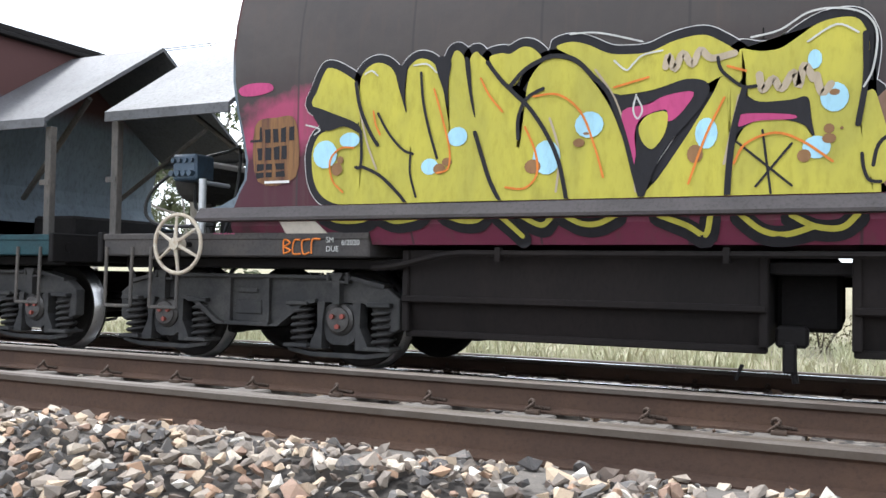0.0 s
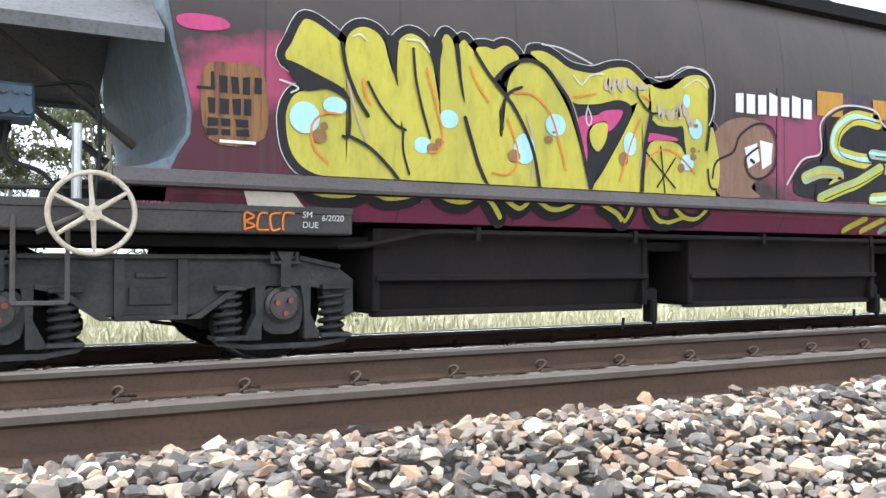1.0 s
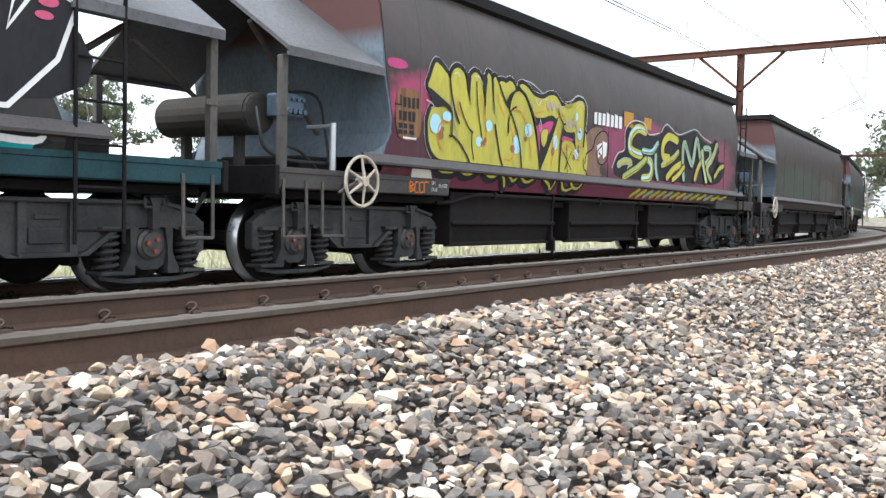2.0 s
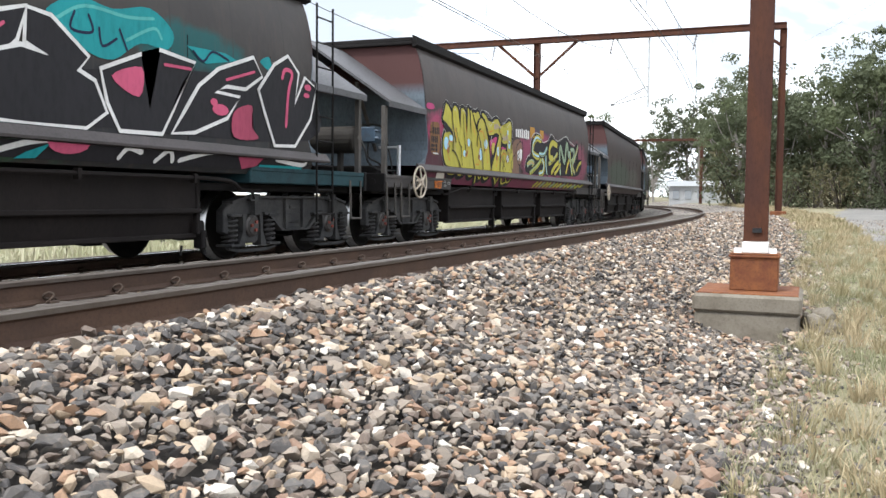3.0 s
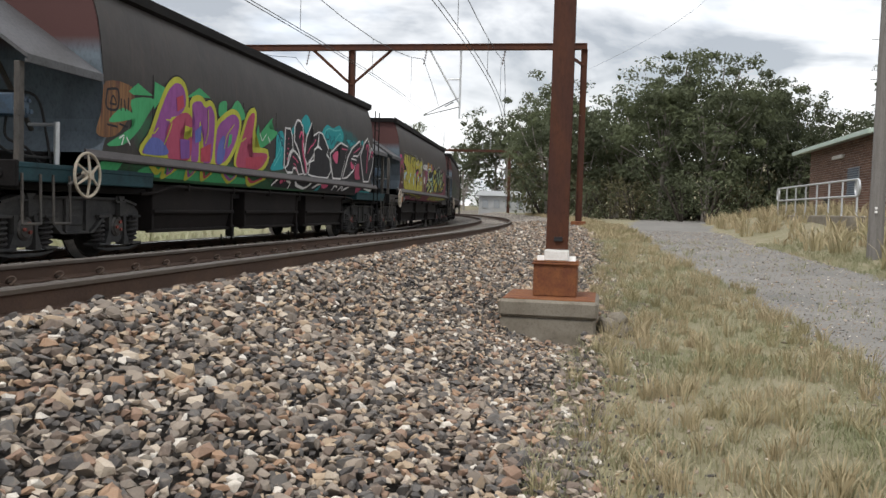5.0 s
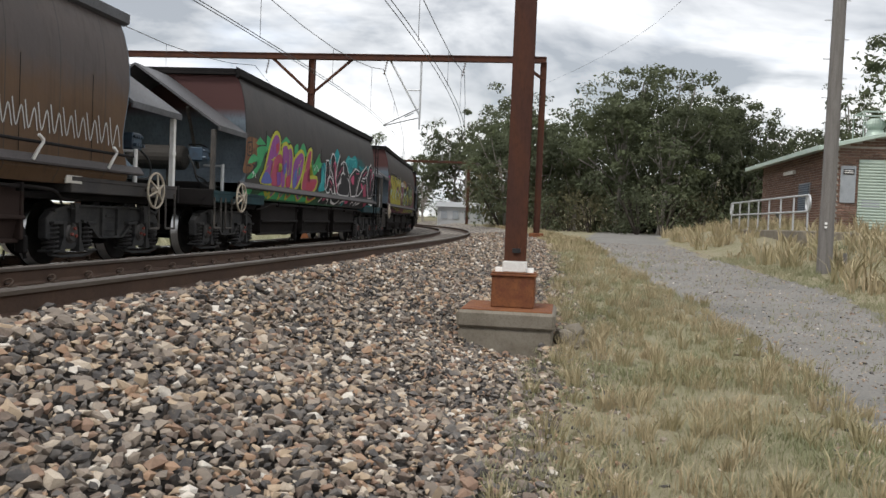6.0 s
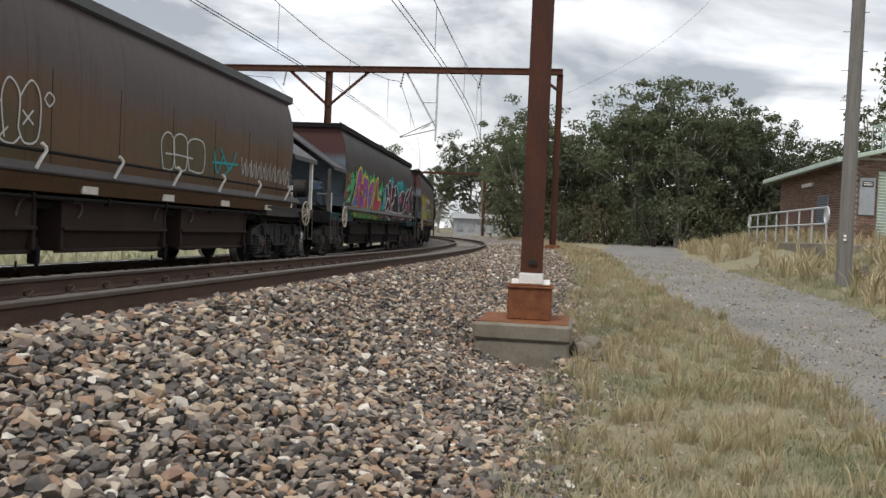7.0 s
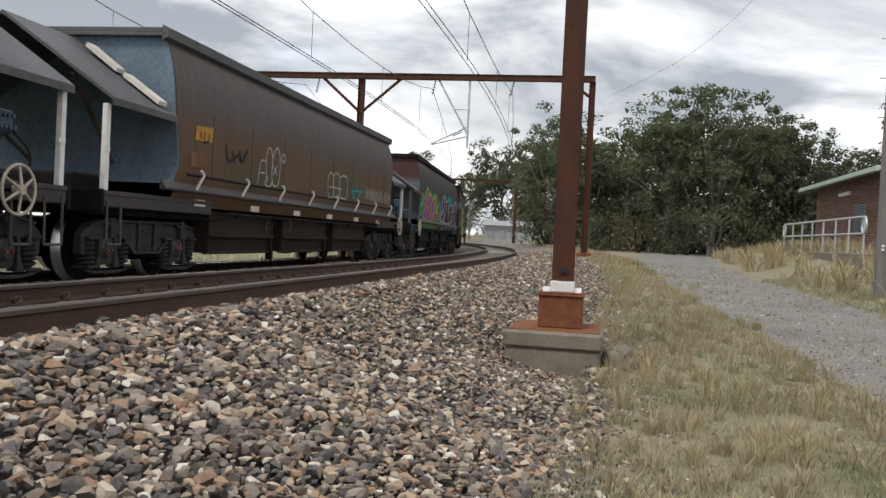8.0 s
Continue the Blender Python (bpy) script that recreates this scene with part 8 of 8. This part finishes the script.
# pale shed far off beyond the curve
shed = thing("shed", "long pale shed far off among trees", "building")
bm = bmesh.new()
box(bm, 87, 92, 7.6, 12.4, -0.6, 1.4)
part("wall", bm, M_GALV, shed)
bm = bmesh.new()
prism(bm, [(86.6, 1.4), (89.5, 1.95), (92.4, 1.4)], 7.3, 12.7)
part("roof", bm, M_GALV, shed)
for i in range(4):
    bm = bmesh.new()
    box(bm, 86.9, 87.02, 8.0 + 1.15 * i, 8.6 + 1.15 * i, 0.2, 1.0)
    part("window", bm, M_GREYDOOR, shed)

# coiled white pipe beside the track
bm = bmesh.new()
for i in range(4):
    torus(bm, (46.0 + 0.1 * i, 2.0, 0.0), 0.55 - 0.03 * i, 0.03, "Y" if i % 2 else "Y", 24, 6)
coil = part("pipe_coil", bm, M_WHITEPAINT)
coil.matrix_basis = pose(0, 0, height(46.1, 2.0) + 0.55, 0, 0, 0)
tagged(coil, "coil of white plastic pipe standing on the verge", "pipe")


# ---- trees ----
def leaf_material(name, dark, light, tip):
    m, nt, b = nodes_of(name)
    rnd = add(nt, "ShaderNodeNewGeometry").outputs["Random Per Island"]
    pos = add(nt, "ShaderNodeNewGeometry").outputs["Position"]
    orn = add(nt, "ShaderNodeObjectInfo").outputs["Random"]
    col = mixc(nt, rnd, dark, light)
    col = mixc(nt, ramped(nt, noise_at(nt, pos, 0.35, 3.0), 0.45, 0.7), col, tip)
    hs = add(nt, "ShaderNodeHueSaturation", {"Color": col, "Value": add(nt, "ShaderNodeMapRange", {"Value": orn, "To Min": 0.75, "To Max": 1.3}).outputs["Result"]})
    nt.links.new(hs.outputs["Color"], b.inputs["Base Color"])
    thin = add(nt, "ShaderNodeBsdfTranslucent", {"Color": hs.outputs["Color"]})
    both = add(nt, "ShaderNodeMixShader", {0: 0.4})
    nt.links.new(b.outputs["BSDF"], both.inputs[1])
    nt.links.new(thin.outputs["BSDF"], both.inputs[2])
    nt.links.new(both.outputs["Shader"], nt.nodes["Material Output"].inputs["Surface"])
    b.inputs["Roughness"].default_value = 0.7
    b.inputs["Specular IOR Level"].default_value = 0.25
    return m


M_LEAF = leaf_material("gum_leaves", (0.068, 0.080, 0.046), (0.105, 0.118, 0.070), (0.098, 0.114, 0.056))
M_LEAF2 = leaf_material("olive_scrub_leaves", (0.065, 0.064, 0.034), (0.12, 0.11, 0.058), (0.09, 0.075, 0.042))
M_BARK = surface("pale_gum_bark", (0.30, 0.275, 0.25), (0.19, 0.17, 0.15), (0.07, 0.06, 0.05), 0.9, 0, 3, 20, 0.3, 0.5, (1, 1, 0.3))


M_DARKBARK = surface("dark_scrub_bark", (0.06, 0.05, 0.042), (0.045, 0.038, 0.032), None, 0.9, 0, 3, 20, 0.3)


def leaves_mesh(name, centres, per, size, mat, rng):
    """Many small blades in loose clumps."""
    n = len(centres) * per
    c = np.repeat(np.array([q[0] for q in centres]), per, axis=0)
    rad = np.repeat(np.array([q[1] for q in centres]), per, axis=0)
    d = rng.normal(size=(n, 3))
    d /= np.linalg.norm(d, axis=1)[:, None]
    pos = c + d * rad * (rng.random((n, 1)) ** 0.42)
    nrm = d + (0, 0, 0.4) + 0.75 * rng.normal(size=(n, 3))
    u = np.cross(nrm, rng.normal(size=(n, 3)))
    u /= np.linalg.norm(u, axis=1)[:, None]
    w = np.cross(nrm, u)
    w /= np.linalg.norm(w, axis=1)[:, None]
    s = size * rng.uniform(0.6, 1.4, (n, 1))
    v = np.empty((n, 4, 3))
    v[:, 0], v[:, 1], v[:, 2], v[:, 3] = pos - u * s, pos + w * s * 0.45, pos + u * s, pos - w * s * 0.45
    me = bpy.data.meshes.new(name)
    me.from_pydata(v.reshape(-1, 3).tolist(), [], np.arange(n * 4).reshape(-1, 4).tolist())
    me.materials.append(mat)
    return me


def gum_tree(seed, h, mat=None, lean=0.06):
    rng = np.random.default_rng(seed)
    e = thing("gum_tree", "tall grey-green gum tree with a pale trunk", "tree", group="woodland trees")
    bm = bmesh.new()
    top = Vector((rng.uniform(-lean, lean) * h, rng.uniform(-lean, lean) * h, h * 0.62))
    pts = smooth_line([(0, 0, -0.4), (top.x * 0.3 + rng.uniform(-.2, .2), top.y * 0.3, h * 0.25), tuple(top)], 5)
    for i, (a, b) in enumerate(zip(pts, pts[1:])):
        rod(bm, a, b, h * 0.022 * (1 - i / len(pts) * 0.7), 6, h * 0.022 * (1 - (i + 1) / len(pts) * 0.7))
    clumps = []
    for i in range(18):
        a = rng.uniform(0, 6.28)
        start = pts[int(len(pts) * rng.uniform(0.35, 0.98))]
        r = h * rng.uniform(0.10, 0.30)
        z = h * rng.uniform(0.26, 0.98)
        z = min(z, h * (1.0 - 0.3 * (r / (0.3 * h)) ** 2))
        end = Vector((start.x + r * math.cos(a), start.y + r * math.sin(a), max(z, start.z + 0.3)))
        mid = start.lerp(end, 0.5) + Vector((0, 0, -0.1 * h * rng.random()))
        tube(bm, smooth_line([tuple(start), tuple(mid), tuple(end)], 3), h * 0.0045, 4)
        for k in range(6):
            q = end + Vector(rng.normal(size=3) * h * 0.068)
            clumps.append(((q.x, q.y, q.z), h * np.array([[0.08, 0.08, 0.05]]) * rng.uniform(0.5, 1.2)))
    part("trunk", bm, M_BARK, e, "pale bare gum trunk with limbs")
    cl = [(c[0], c[1][0]) for c in clumps]
    child("crown", leaves_mesh("crown", cl, 80, h * 0.0128, mat or M_LEAF, rng), e, pose(0, 0, 0), "loose clumps of dull green leaves")
    return e


def shrub(seed, h, mat):
    rng = np.random.default_rng(seed)
    e = thing("shrub", "dense dark scrub at the wood's edge", "shrub", group="scrub")
    cl = [((rng.uniform(-0.6, 0.6) * h, rng.uniform(-0.6, 0.6) * h, h * rng.uniform(0.1, 0.8)), h * np.array([0.28, 0.28, 0.22])) for _ in range(16)]
    bm = bmesh.new()
    for i in range(5):
        a = rng.uniform(0, 6.28)
        rod(bm, (0, 0, -0.2), (0.4 * h * math.cos(a), 0.4 * h * math.sin(a), h * 0.6), h * 0.02, 5, h * 0.008)
    part("stem", bm, M_DARKBARK, e)
    child("foliage", leaves_mesh("foliage", cl, 52, h * 0.03, mat, rng), e, pose(0, 0, 0))
    return e


rng = np.random.default_rng(5)
protos = [gum_tree(11, 11.0), gum_tree(12, 12.5), gum_tree(13, 9.5), gum_tree(14, 11.5, None, 0.12), gum_tree(15, 8.5)]
shrubs = [shrub(21, 2.4, M_LEAF2), shrub(22, 2.0, M_LEAF), shrub(23, 3.0, M_LEAF)]
used = set()


def plant(pool, x, y, k=1.0, z=None):
    p = pool[int(rng.integers(len(pool)))]
    z = height(x, y) if z is None else z
    m = pose(x, y, z, 0, 0, float(rng.uniform(0, 360)))
    o = p
    if p.name in used:
        o = copy_thing(p, m)
    used.add(p.name)
    o.matrix_basis = m @ Matrix.Diagonal((k, k, k, 1))


# skyline height of the wood by bearing from where the clip is filmed
SKY = [(-60, 7.8), (-30, 7.6), (-17.4, 7.7), (-15.6, 7.0), (-14.4, 7.7), (-11.5, 7.5), (-10.6, 8.7), (-4.7, 9.2), (-1, 8.6), (2, 8.0), (4, 7.9), (6.4, 7.2), (7.5, 6.5), (8.6, 4.8), (9.6, 3.6)]
for row, dist in enumerate((63, 71)):
    b = -46.0 + row
    while b < 9.6:
        d = dist + rng.uniform(-2.5, 2.5) + max(0, b - 4) * 9 + (max(0, -b - 25) * -0.4)
        if b > 4.4:
            d = max(d, 97 + 4 * row)
        x, y = d * math.cos(radians(b)), d * math.sin(radians(b))
        want = d * math.tan(radians(lerp(b, SKY))) * rng.uniform(0.90, 1.02)
        k = want / 11.0
        if k > 0.35:
            plant(protos, x, y, k, -0.6)
        b += rng.uniform(1.9, 2.8) * (1 if b > -26 else 2.6)
b = -40.0
while b < 8:
    d = 58 + rng.uniform(-3, 4) + max(0, b - 3) * 9 + (34 if b > 4.4 else 0)
    plant(shrubs, d * math.cos(radians(b)), d * math.sin(radians(b)), rng.uniform(0.7, 1.5), -0.5)
    d += 7
    plant(shrubs, d * math.cos(radians(b)), d * math.sin(radians(b)), rng.uniform(1.4, 2.2), -0.5)
    d += 7
    plant(shrubs, d * math.cos(radians(b)), d * math.sin(radians(b)), rng.uniform(2.0, 2.9), -0.5)
    b += rng.uniform(1.0, 1.9)
# behind the hut, and a few by the far curve
for x, y, k in ((36.2, -16.8, 0.95), (52, -15.5, 0.55), (44, -22, 0.8), (38, -22, 0.8), (90, 2, 0.5), (98, 9, 0.5), (120, 22, 0.9), (128, 30, 1.0), (125, 40, 1.1), (118, 5, 0.7)):
    plant(protos, x, y, k)
# wood on the far side of the line
for i in range(12):
    x = -45 + i * 9.3 + rng.uniform(-1.5, 1.5)
    y = 40 + rng.uniform(-4, 10)
    plant(protos, x, y, rng.uniform(0.55, 0.95))
for x, y, k in ((-14.5, 16.5, 0.6), (-3.0, 21.0, 0.7), (3.5, 24, 0.55), (22, 26, 0.5)):
    plant(protos, x, y, k)
for i in range(22):
    plant(shrubs, -30 + i * 3.6 + rng.uniform(-1, 1), 17 + rng.uniform(-1, 5), rng.uniform(0.35, 0.7))


# ---- crushed-stone ballast ----
def stone_protos(n, pts, seed):
    rg = np.random.default_rng(seed)
    out = []
    for i in range(n):
        bm = bmesh.new()
        axes = np.array([1.0, rg.uniform(0.55, 0.9), rg.uniform(0.38, 0.68)]) * 0.5
        for k in range(pts):
            d = rg.normal(size=3)
            d /= np.linalg.norm(d)
            bm.verts.new(tuple(d * axes * rg.uniform(0.8, 1.12)))
        r = bmesh.ops.convex_hull(bm, input=bm.verts)
        bmesh.ops.delete(bm, geom=[v for v in r["geom_interior"] if isinstance(v, bmesh.types.BMVert)], context="VERTS")
        bmesh.ops.recalc_face_normals(bm, faces=bm.faces)
        me = bpy.data.meshes.new("stone")
        bm.to_mesh(me)
        bm.free()
        me.materials.append(M_STONE_ONE)
        out.append(me)
    return out


def scatter(name, places, protos, label, mat=None, seed=3):
    """Many stones joined into one mesh: places are (x, y, z, size)."""
    rg = np.random.default_rng(seed)
    pv = [np.array([v.co[:] for v in p.vertices]) for p in protos]
    pf = [np.array([q.vertices[:] for q in p.polygons]) for p in protos]
    V, F, k = [], [], 0
    for x, y, z, s in places:
        i = int(rg.integers(len(protos)))
        a, b, c = rg.uniform(-0.45, 0.45), rg.uniform(-0.45, 0.45), rg.uniform(0, 6.28)
        if rg.random() < 0.3:
            a += rg.uniform(-1.2, 1.2)
        R = np.array(Euler((a, b, c)).to_matrix())
        V.append(pv[i] @ R.T * s + (x, y, z))
        F.append(pf[i] + k)
        k += len(pv[i])
    V, F = np.concatenate(V), np.concatenate(F)
    me = bpy.data.meshes.new(name)
    me.vertices.add(len(V))
    me.vertices.foreach_set("co", V.astype(np.float32).ravel())
    me.loops.add(F.size)
    me.loops.foreach_set("vertex_index", F.astype(np.int32).ravel())
    me.polygons.add(len(F))
    me.polygons.foreach_set("loop_start", np.arange(0, F.size, 3, dtype=np.int32))
    me.polygons.foreach_set("loop_total", np.full(len(F), 3, dtype=np.int32))
    me.materials.append(mat or M_STONE)
    me.update(calc_edges=True)
    me.shade_flat()
    return tagged(new(name, me), label, "ballast", kind="stuff")


def stone_size(rg):
    return float(np.clip(rg.lognormal(math.log(0.060), 0.33), 0.028, 0.12))


def allowed(o):
    """Keep stones off the rails themselves."""
    for r in (-0.7525, 0.7525, O_TWO - 0.7525, O_TWO + 0.7525, O_TWO + 3.1):
        if abs(o - r) < 0.085:
            return False
    return True


def lift(s, o):
    """How deep the top stones lie against the rails and over the sleepers."""
    if -2.8 < o < -0.8:
        return 0.03 * smoothstep(-2.8, -1.9, o) * (1 - smoothstep(-1.3, -0.9, o))
    if -0.7 < o < 0.72:
        return 0.0
    return 0.0


round_protos = stone_protos(30, 13, 1)
fine_protos = stone_protos(24, 10, 7)
coarse_protos = stone_protos(10, 8, 2)
rg = np.random.default_rng(8)
close_places, near_places, far_places = [], [], []


def strew(s0, s1, o0, o1, per_m2, big, bucket):
    """Stones packed side by side: one to each small square, shifted at random."""
    step = 1 / math.sqrt(per_m2)
    for i in range(int((s1 - s0) / step)):
        for j in range(int((o1 - o0) / step)):
            s, o = s0 + (i + rg.uniform(0, 1.0)) * step, o0 + (j + rg.uniform(0, 1.0)) * step
            if not allowed(o):
                continue
            x, y, _ = on_line(s, o)
            sz = stone_size(rg) * big
            # a sleeper's top stays bare here and there beyond the near rail
            if -1.27 < o < -0.85 and abs(((s - X_CLIP) / 0.6 + 0.5) % 1 - 0.5) * 0.6 < 0.1 and rg.random() < 0.75:
                continue
            bucket.append((x, y, height(x, y) + lift(s, o) + rg.uniform(-0.008, 0.02) + 0.15 * sz, sz))


strew(0.2, 6.0, -3.75, -0.8, 720, 1.0, close_places)
strew(-7, 0.2, -2.6, -0.8, 560, 1.0, near_places)
strew(6.0, 13, -3.75, -0.8, 560, 1.0, near_places)
strew(-8, 14, -0.68, 0.68, 90, 0.8, far_places)
strew(13, 26, -3.8, -0.8, 330, 1.2, far_places)
strew(26, 46, -3.8, -0.8, 130, 1.5, far_places)
strew(14, 34, -0.68, 0.68, 70, 1.1, far_places)
strew(-8, 26, 0.85, 2.7, 60, 1.2, far_places)
strew(-8, 26, 2.9, 5.6, 45, 1.3, far_places)
# strays thinning out into the grass, and loose stones on the gravel track
for i in range(4200):
    x = rg.uniform(1.5, 22)
    s = x
    o = toe_at(s, x, 0) - abs(rg.normal()) * 0.4
    xx, y, _ = on_line(s, o)
    near_places.append((xx, y, height(xx, y) + 0.005, stone_size(rg) * 0.75))
track_stones = []
for i in range(11000):
    x = rg.uniform(5, 34)
    y = rg.uniform(lerp(x, ROAD_R) - 0.2, lerp(x, ROAD_L) + 0.5)
    track_stones.append((x, y, height(x, y), float(np.clip(rg.lognormal(math.log(0.036), 0.4), 0.014, 0.09))))

# the stones next to the filming spot are pieces of their own
picked = [i for i, p in enumerate(close_places) if 2.0 < p[0] < 2.85 and 0.9 < p[1] < 1.34][:300]
ps = set(picked)
heap = thing("ballast_heap", "loose grey, buff and rust-coloured crushed stones of the ballast shoulder", "ballast", kind="structure")
for i in picked:
    x, y, z, sz = close_places[i]
    o = new("stone", round_protos[int(rg.integers(len(round_protos)))])
    o.parent = heap
    o.matrix_basis = Matrix.LocRotScale((x, y, z), Euler((rg.uniform(-.6, .6), rg.uniform(-.6, .6), rg.uniform(0, 6.28))), (sz, sz, sz))
scatter("ballast", [p for i, p in enumerate(close_places) if i not in ps], round_protos, "crushed grey and buff stone ballast of the shoulder", seed=9)
scatter("ballast", near_places, fine_protos, "crushed grey and buff stone ballast beside the rails")
scatter("far_ballast", far_places, coarse_protos, "crushed stone ballast along the curve", seed=4)
scatter("track_gravel", track_stones, coarse_protos, "loose pale gravel on the service track", seed=6)


# ---- grasses ----
def grass_material(name, cols):
    m, nt, b = nodes_of(name)
    rnd = add(nt, "ShaderNodeNewGeometry").outputs["Random Per Island"]
    pos = add(nt, "ShaderNodeNewGeometry").outputs["Position"]
    patch = ramped(nt, noise_at(nt, pos, 0.8, 3.0), 0.42, 0.62)
    col = mixc(nt, rnd, cols[0], cols[1])
    col = mixc(nt, mul(nt, patch, 0.75), col, cols[2])
    nt.links.new(col, b.inputs["Base Color"])
    b.inputs["Roughness"].default_value = 0.7
    return m


M_GRASS = grass_material("short_mixed_grass", ((0.34, 0.305, 0.20), (0.235, 0.225, 0.13), (0.145, 0.165, 0.078)))
M_STRAW = grass_material("dry_tussock_grass", ((0.40, 0.325, 0.20), (0.29, 0.235, 0.14), (0.24, 0.215, 0.11)))


M_FIELD = grass_material("pale_field_grass", ((0.50, 0.47, 0.34), (0.41, 0.40, 0.27), (0.34, 0.36, 0.20)))


def grass(name, tufts, per, mat, label, seed, width=0.0035):
    """Bent blades in tufts: tufts are (x, y, z, height, spread)."""
    rg = np.random.default_rng(seed)
    t = np.repeat(np.array(tufts), per, axis=0)
    n = len(t)
    a = rg.uniform(0, 6.28, n)
    r = t[:, 4] * np.sqrt(rg.random(n))
    base = np.stack([t[:, 0] + r * np.cos(a), t[:, 1] + r * np.sin(a), t[:, 2] - 0.01], 1)
    h = t[:, 3] * rg.uniform(0.45, 1.15, n)
    b = a + rg.normal(0, 0.9, n)
    lean = h * rg.uniform(0.1, 0.75, n)
    d = np.stack([np.cos(b), np.sin(b), np.zeros(n)], 1)
    mid = base + d * (lean * 0.35)[:, None] + np.stack([0 * h, 0 * h, h * 0.6], 1)
    tip = base + d * lean[:, None] + np.stack([0 * h, 0 * h, h * 0.95], 1)
    c = rg.uniform(0, 6.28, n)
    w = np.stack([np.cos(c), np.sin(c), np.zeros(n)], 1) * (width * (0.6 + 0.8 * rg.random(n)) * (1 + h))[:, None]
    V = np.stack([base - w, base + w, mid + w * 0.7, mid - w * 0.7, tip], 1).reshape(-1, 3)
    k = np.arange(n) * 5
    quads = np.stack([k, k + 1, k + 2, k + 3], 1).tolist()
    tris = np.stack([k + 3, k + 2, k + 4], 1).tolist()
    me = bpy.data.meshes.new(name)
    me.from_pydata(V.tolist(), [], quads + tris)
    me.materials.append(mat)
    return tagged(new(name, me), label, "grass", kind="stuff")


def on_road(x, y):
    return lerp(x, ROAD_R) + 0.1 < y < lerp(x, ROAD_L) - 0.1


short, tall, far = [], [], []
for i in range(19000):
    x = 2.0 + 24 * rg.random() ** 1.6
    y = rg.uniform(-7.5, 0.35)
    s, o = line_coords(x, y)
    if o > toe_at(s, x, y) + 0.25 * rg.random() or (on_road(x, y) and rg.random() < 0.93):
        continue
    k = 0.6 + 0.9 * max(0.0, noise.noise((x * 0.7, y * 0.7, 2)) + 0.25)
    short.append((x, y, height(x, y), 0.075 * k * (1 + 0.03 * x), 0.085))
for i in range(950):
    x = 2.5 + 20 * rg.random() ** 1.3
    y = rg.uniform(-4.5, 0.25)
    s, o = line_coords(x, y)
    if o > lerp(s, TOE) or on_road(x, y):
        continue
    tall.append((x, y, height(x, y), rg.uniform(0.10, 0.26), rg.uniform(0.04, 0.10)))
for i in range(1500):
    x = rg.uniform(12, 62)
    y = rg.uniform(-22, 0.0)
    if y > lerp(x, ROAD_R) - 0.35:
        continue
    far.append((x, y, height(x, y), rg.uniform(0.25, 0.62), rg.uniform(0.15, 0.35)))
for i in range(700):
    x = rg.uniform(24, 70)
    s, o = x, lerp(x, TOE) - rg.uniform(0.05, 1.6)
    xx, y, _ = on_line(s, o)
    if not on_road(xx, y):
        far.append((xx, y, height(xx, y), rg.uniform(0.08, 0.25), 0.2))
grass("short_grass", short, 9, M_GRASS, "short mixed green and straw-coloured grass", 31)
grass("tall_tufts", tall, 46, M_STRAW, "taller dry grass tufts near the footing", 32)
grass("tussock_bank", far, 34, M_STRAW, "dry straw-coloured tussocks on the bank", 33, 0.012)
beyond = []
for i in range(3000):
    s = rg.uniform(-34, 46)
    o = 7.0 + 11 * rg.random() ** 1.4
    x, y, _ = on_line(s, o)
    beyond.append((x, y, height(x, y), rg.uniform(0.18, 0.5), rg.uniform(0.12, 0.3)))
grass("field_grass", beyond, 18, M_FIELD, "pale green grass beyond the railway", 34, 0.008)


# ---- movement: the train rolls by at a steady speed, its wheels turning ----
def motions():
    for e, turned, c in TRAIN:
        walk(e, [(0.5 * i, train_pose(c + SPEED * 0.5 * i + lerp(0.5 * i, SWAY))) for i in range(17)])
        for w in turned:
            x, y, z = w.matrix_basis.translation
            walk(w, [(0.1 * i, pose(x, y, z, 0, math.degrees(SPEED * 0.1 * i / RW), 0)) for i in range(81)])


motions()
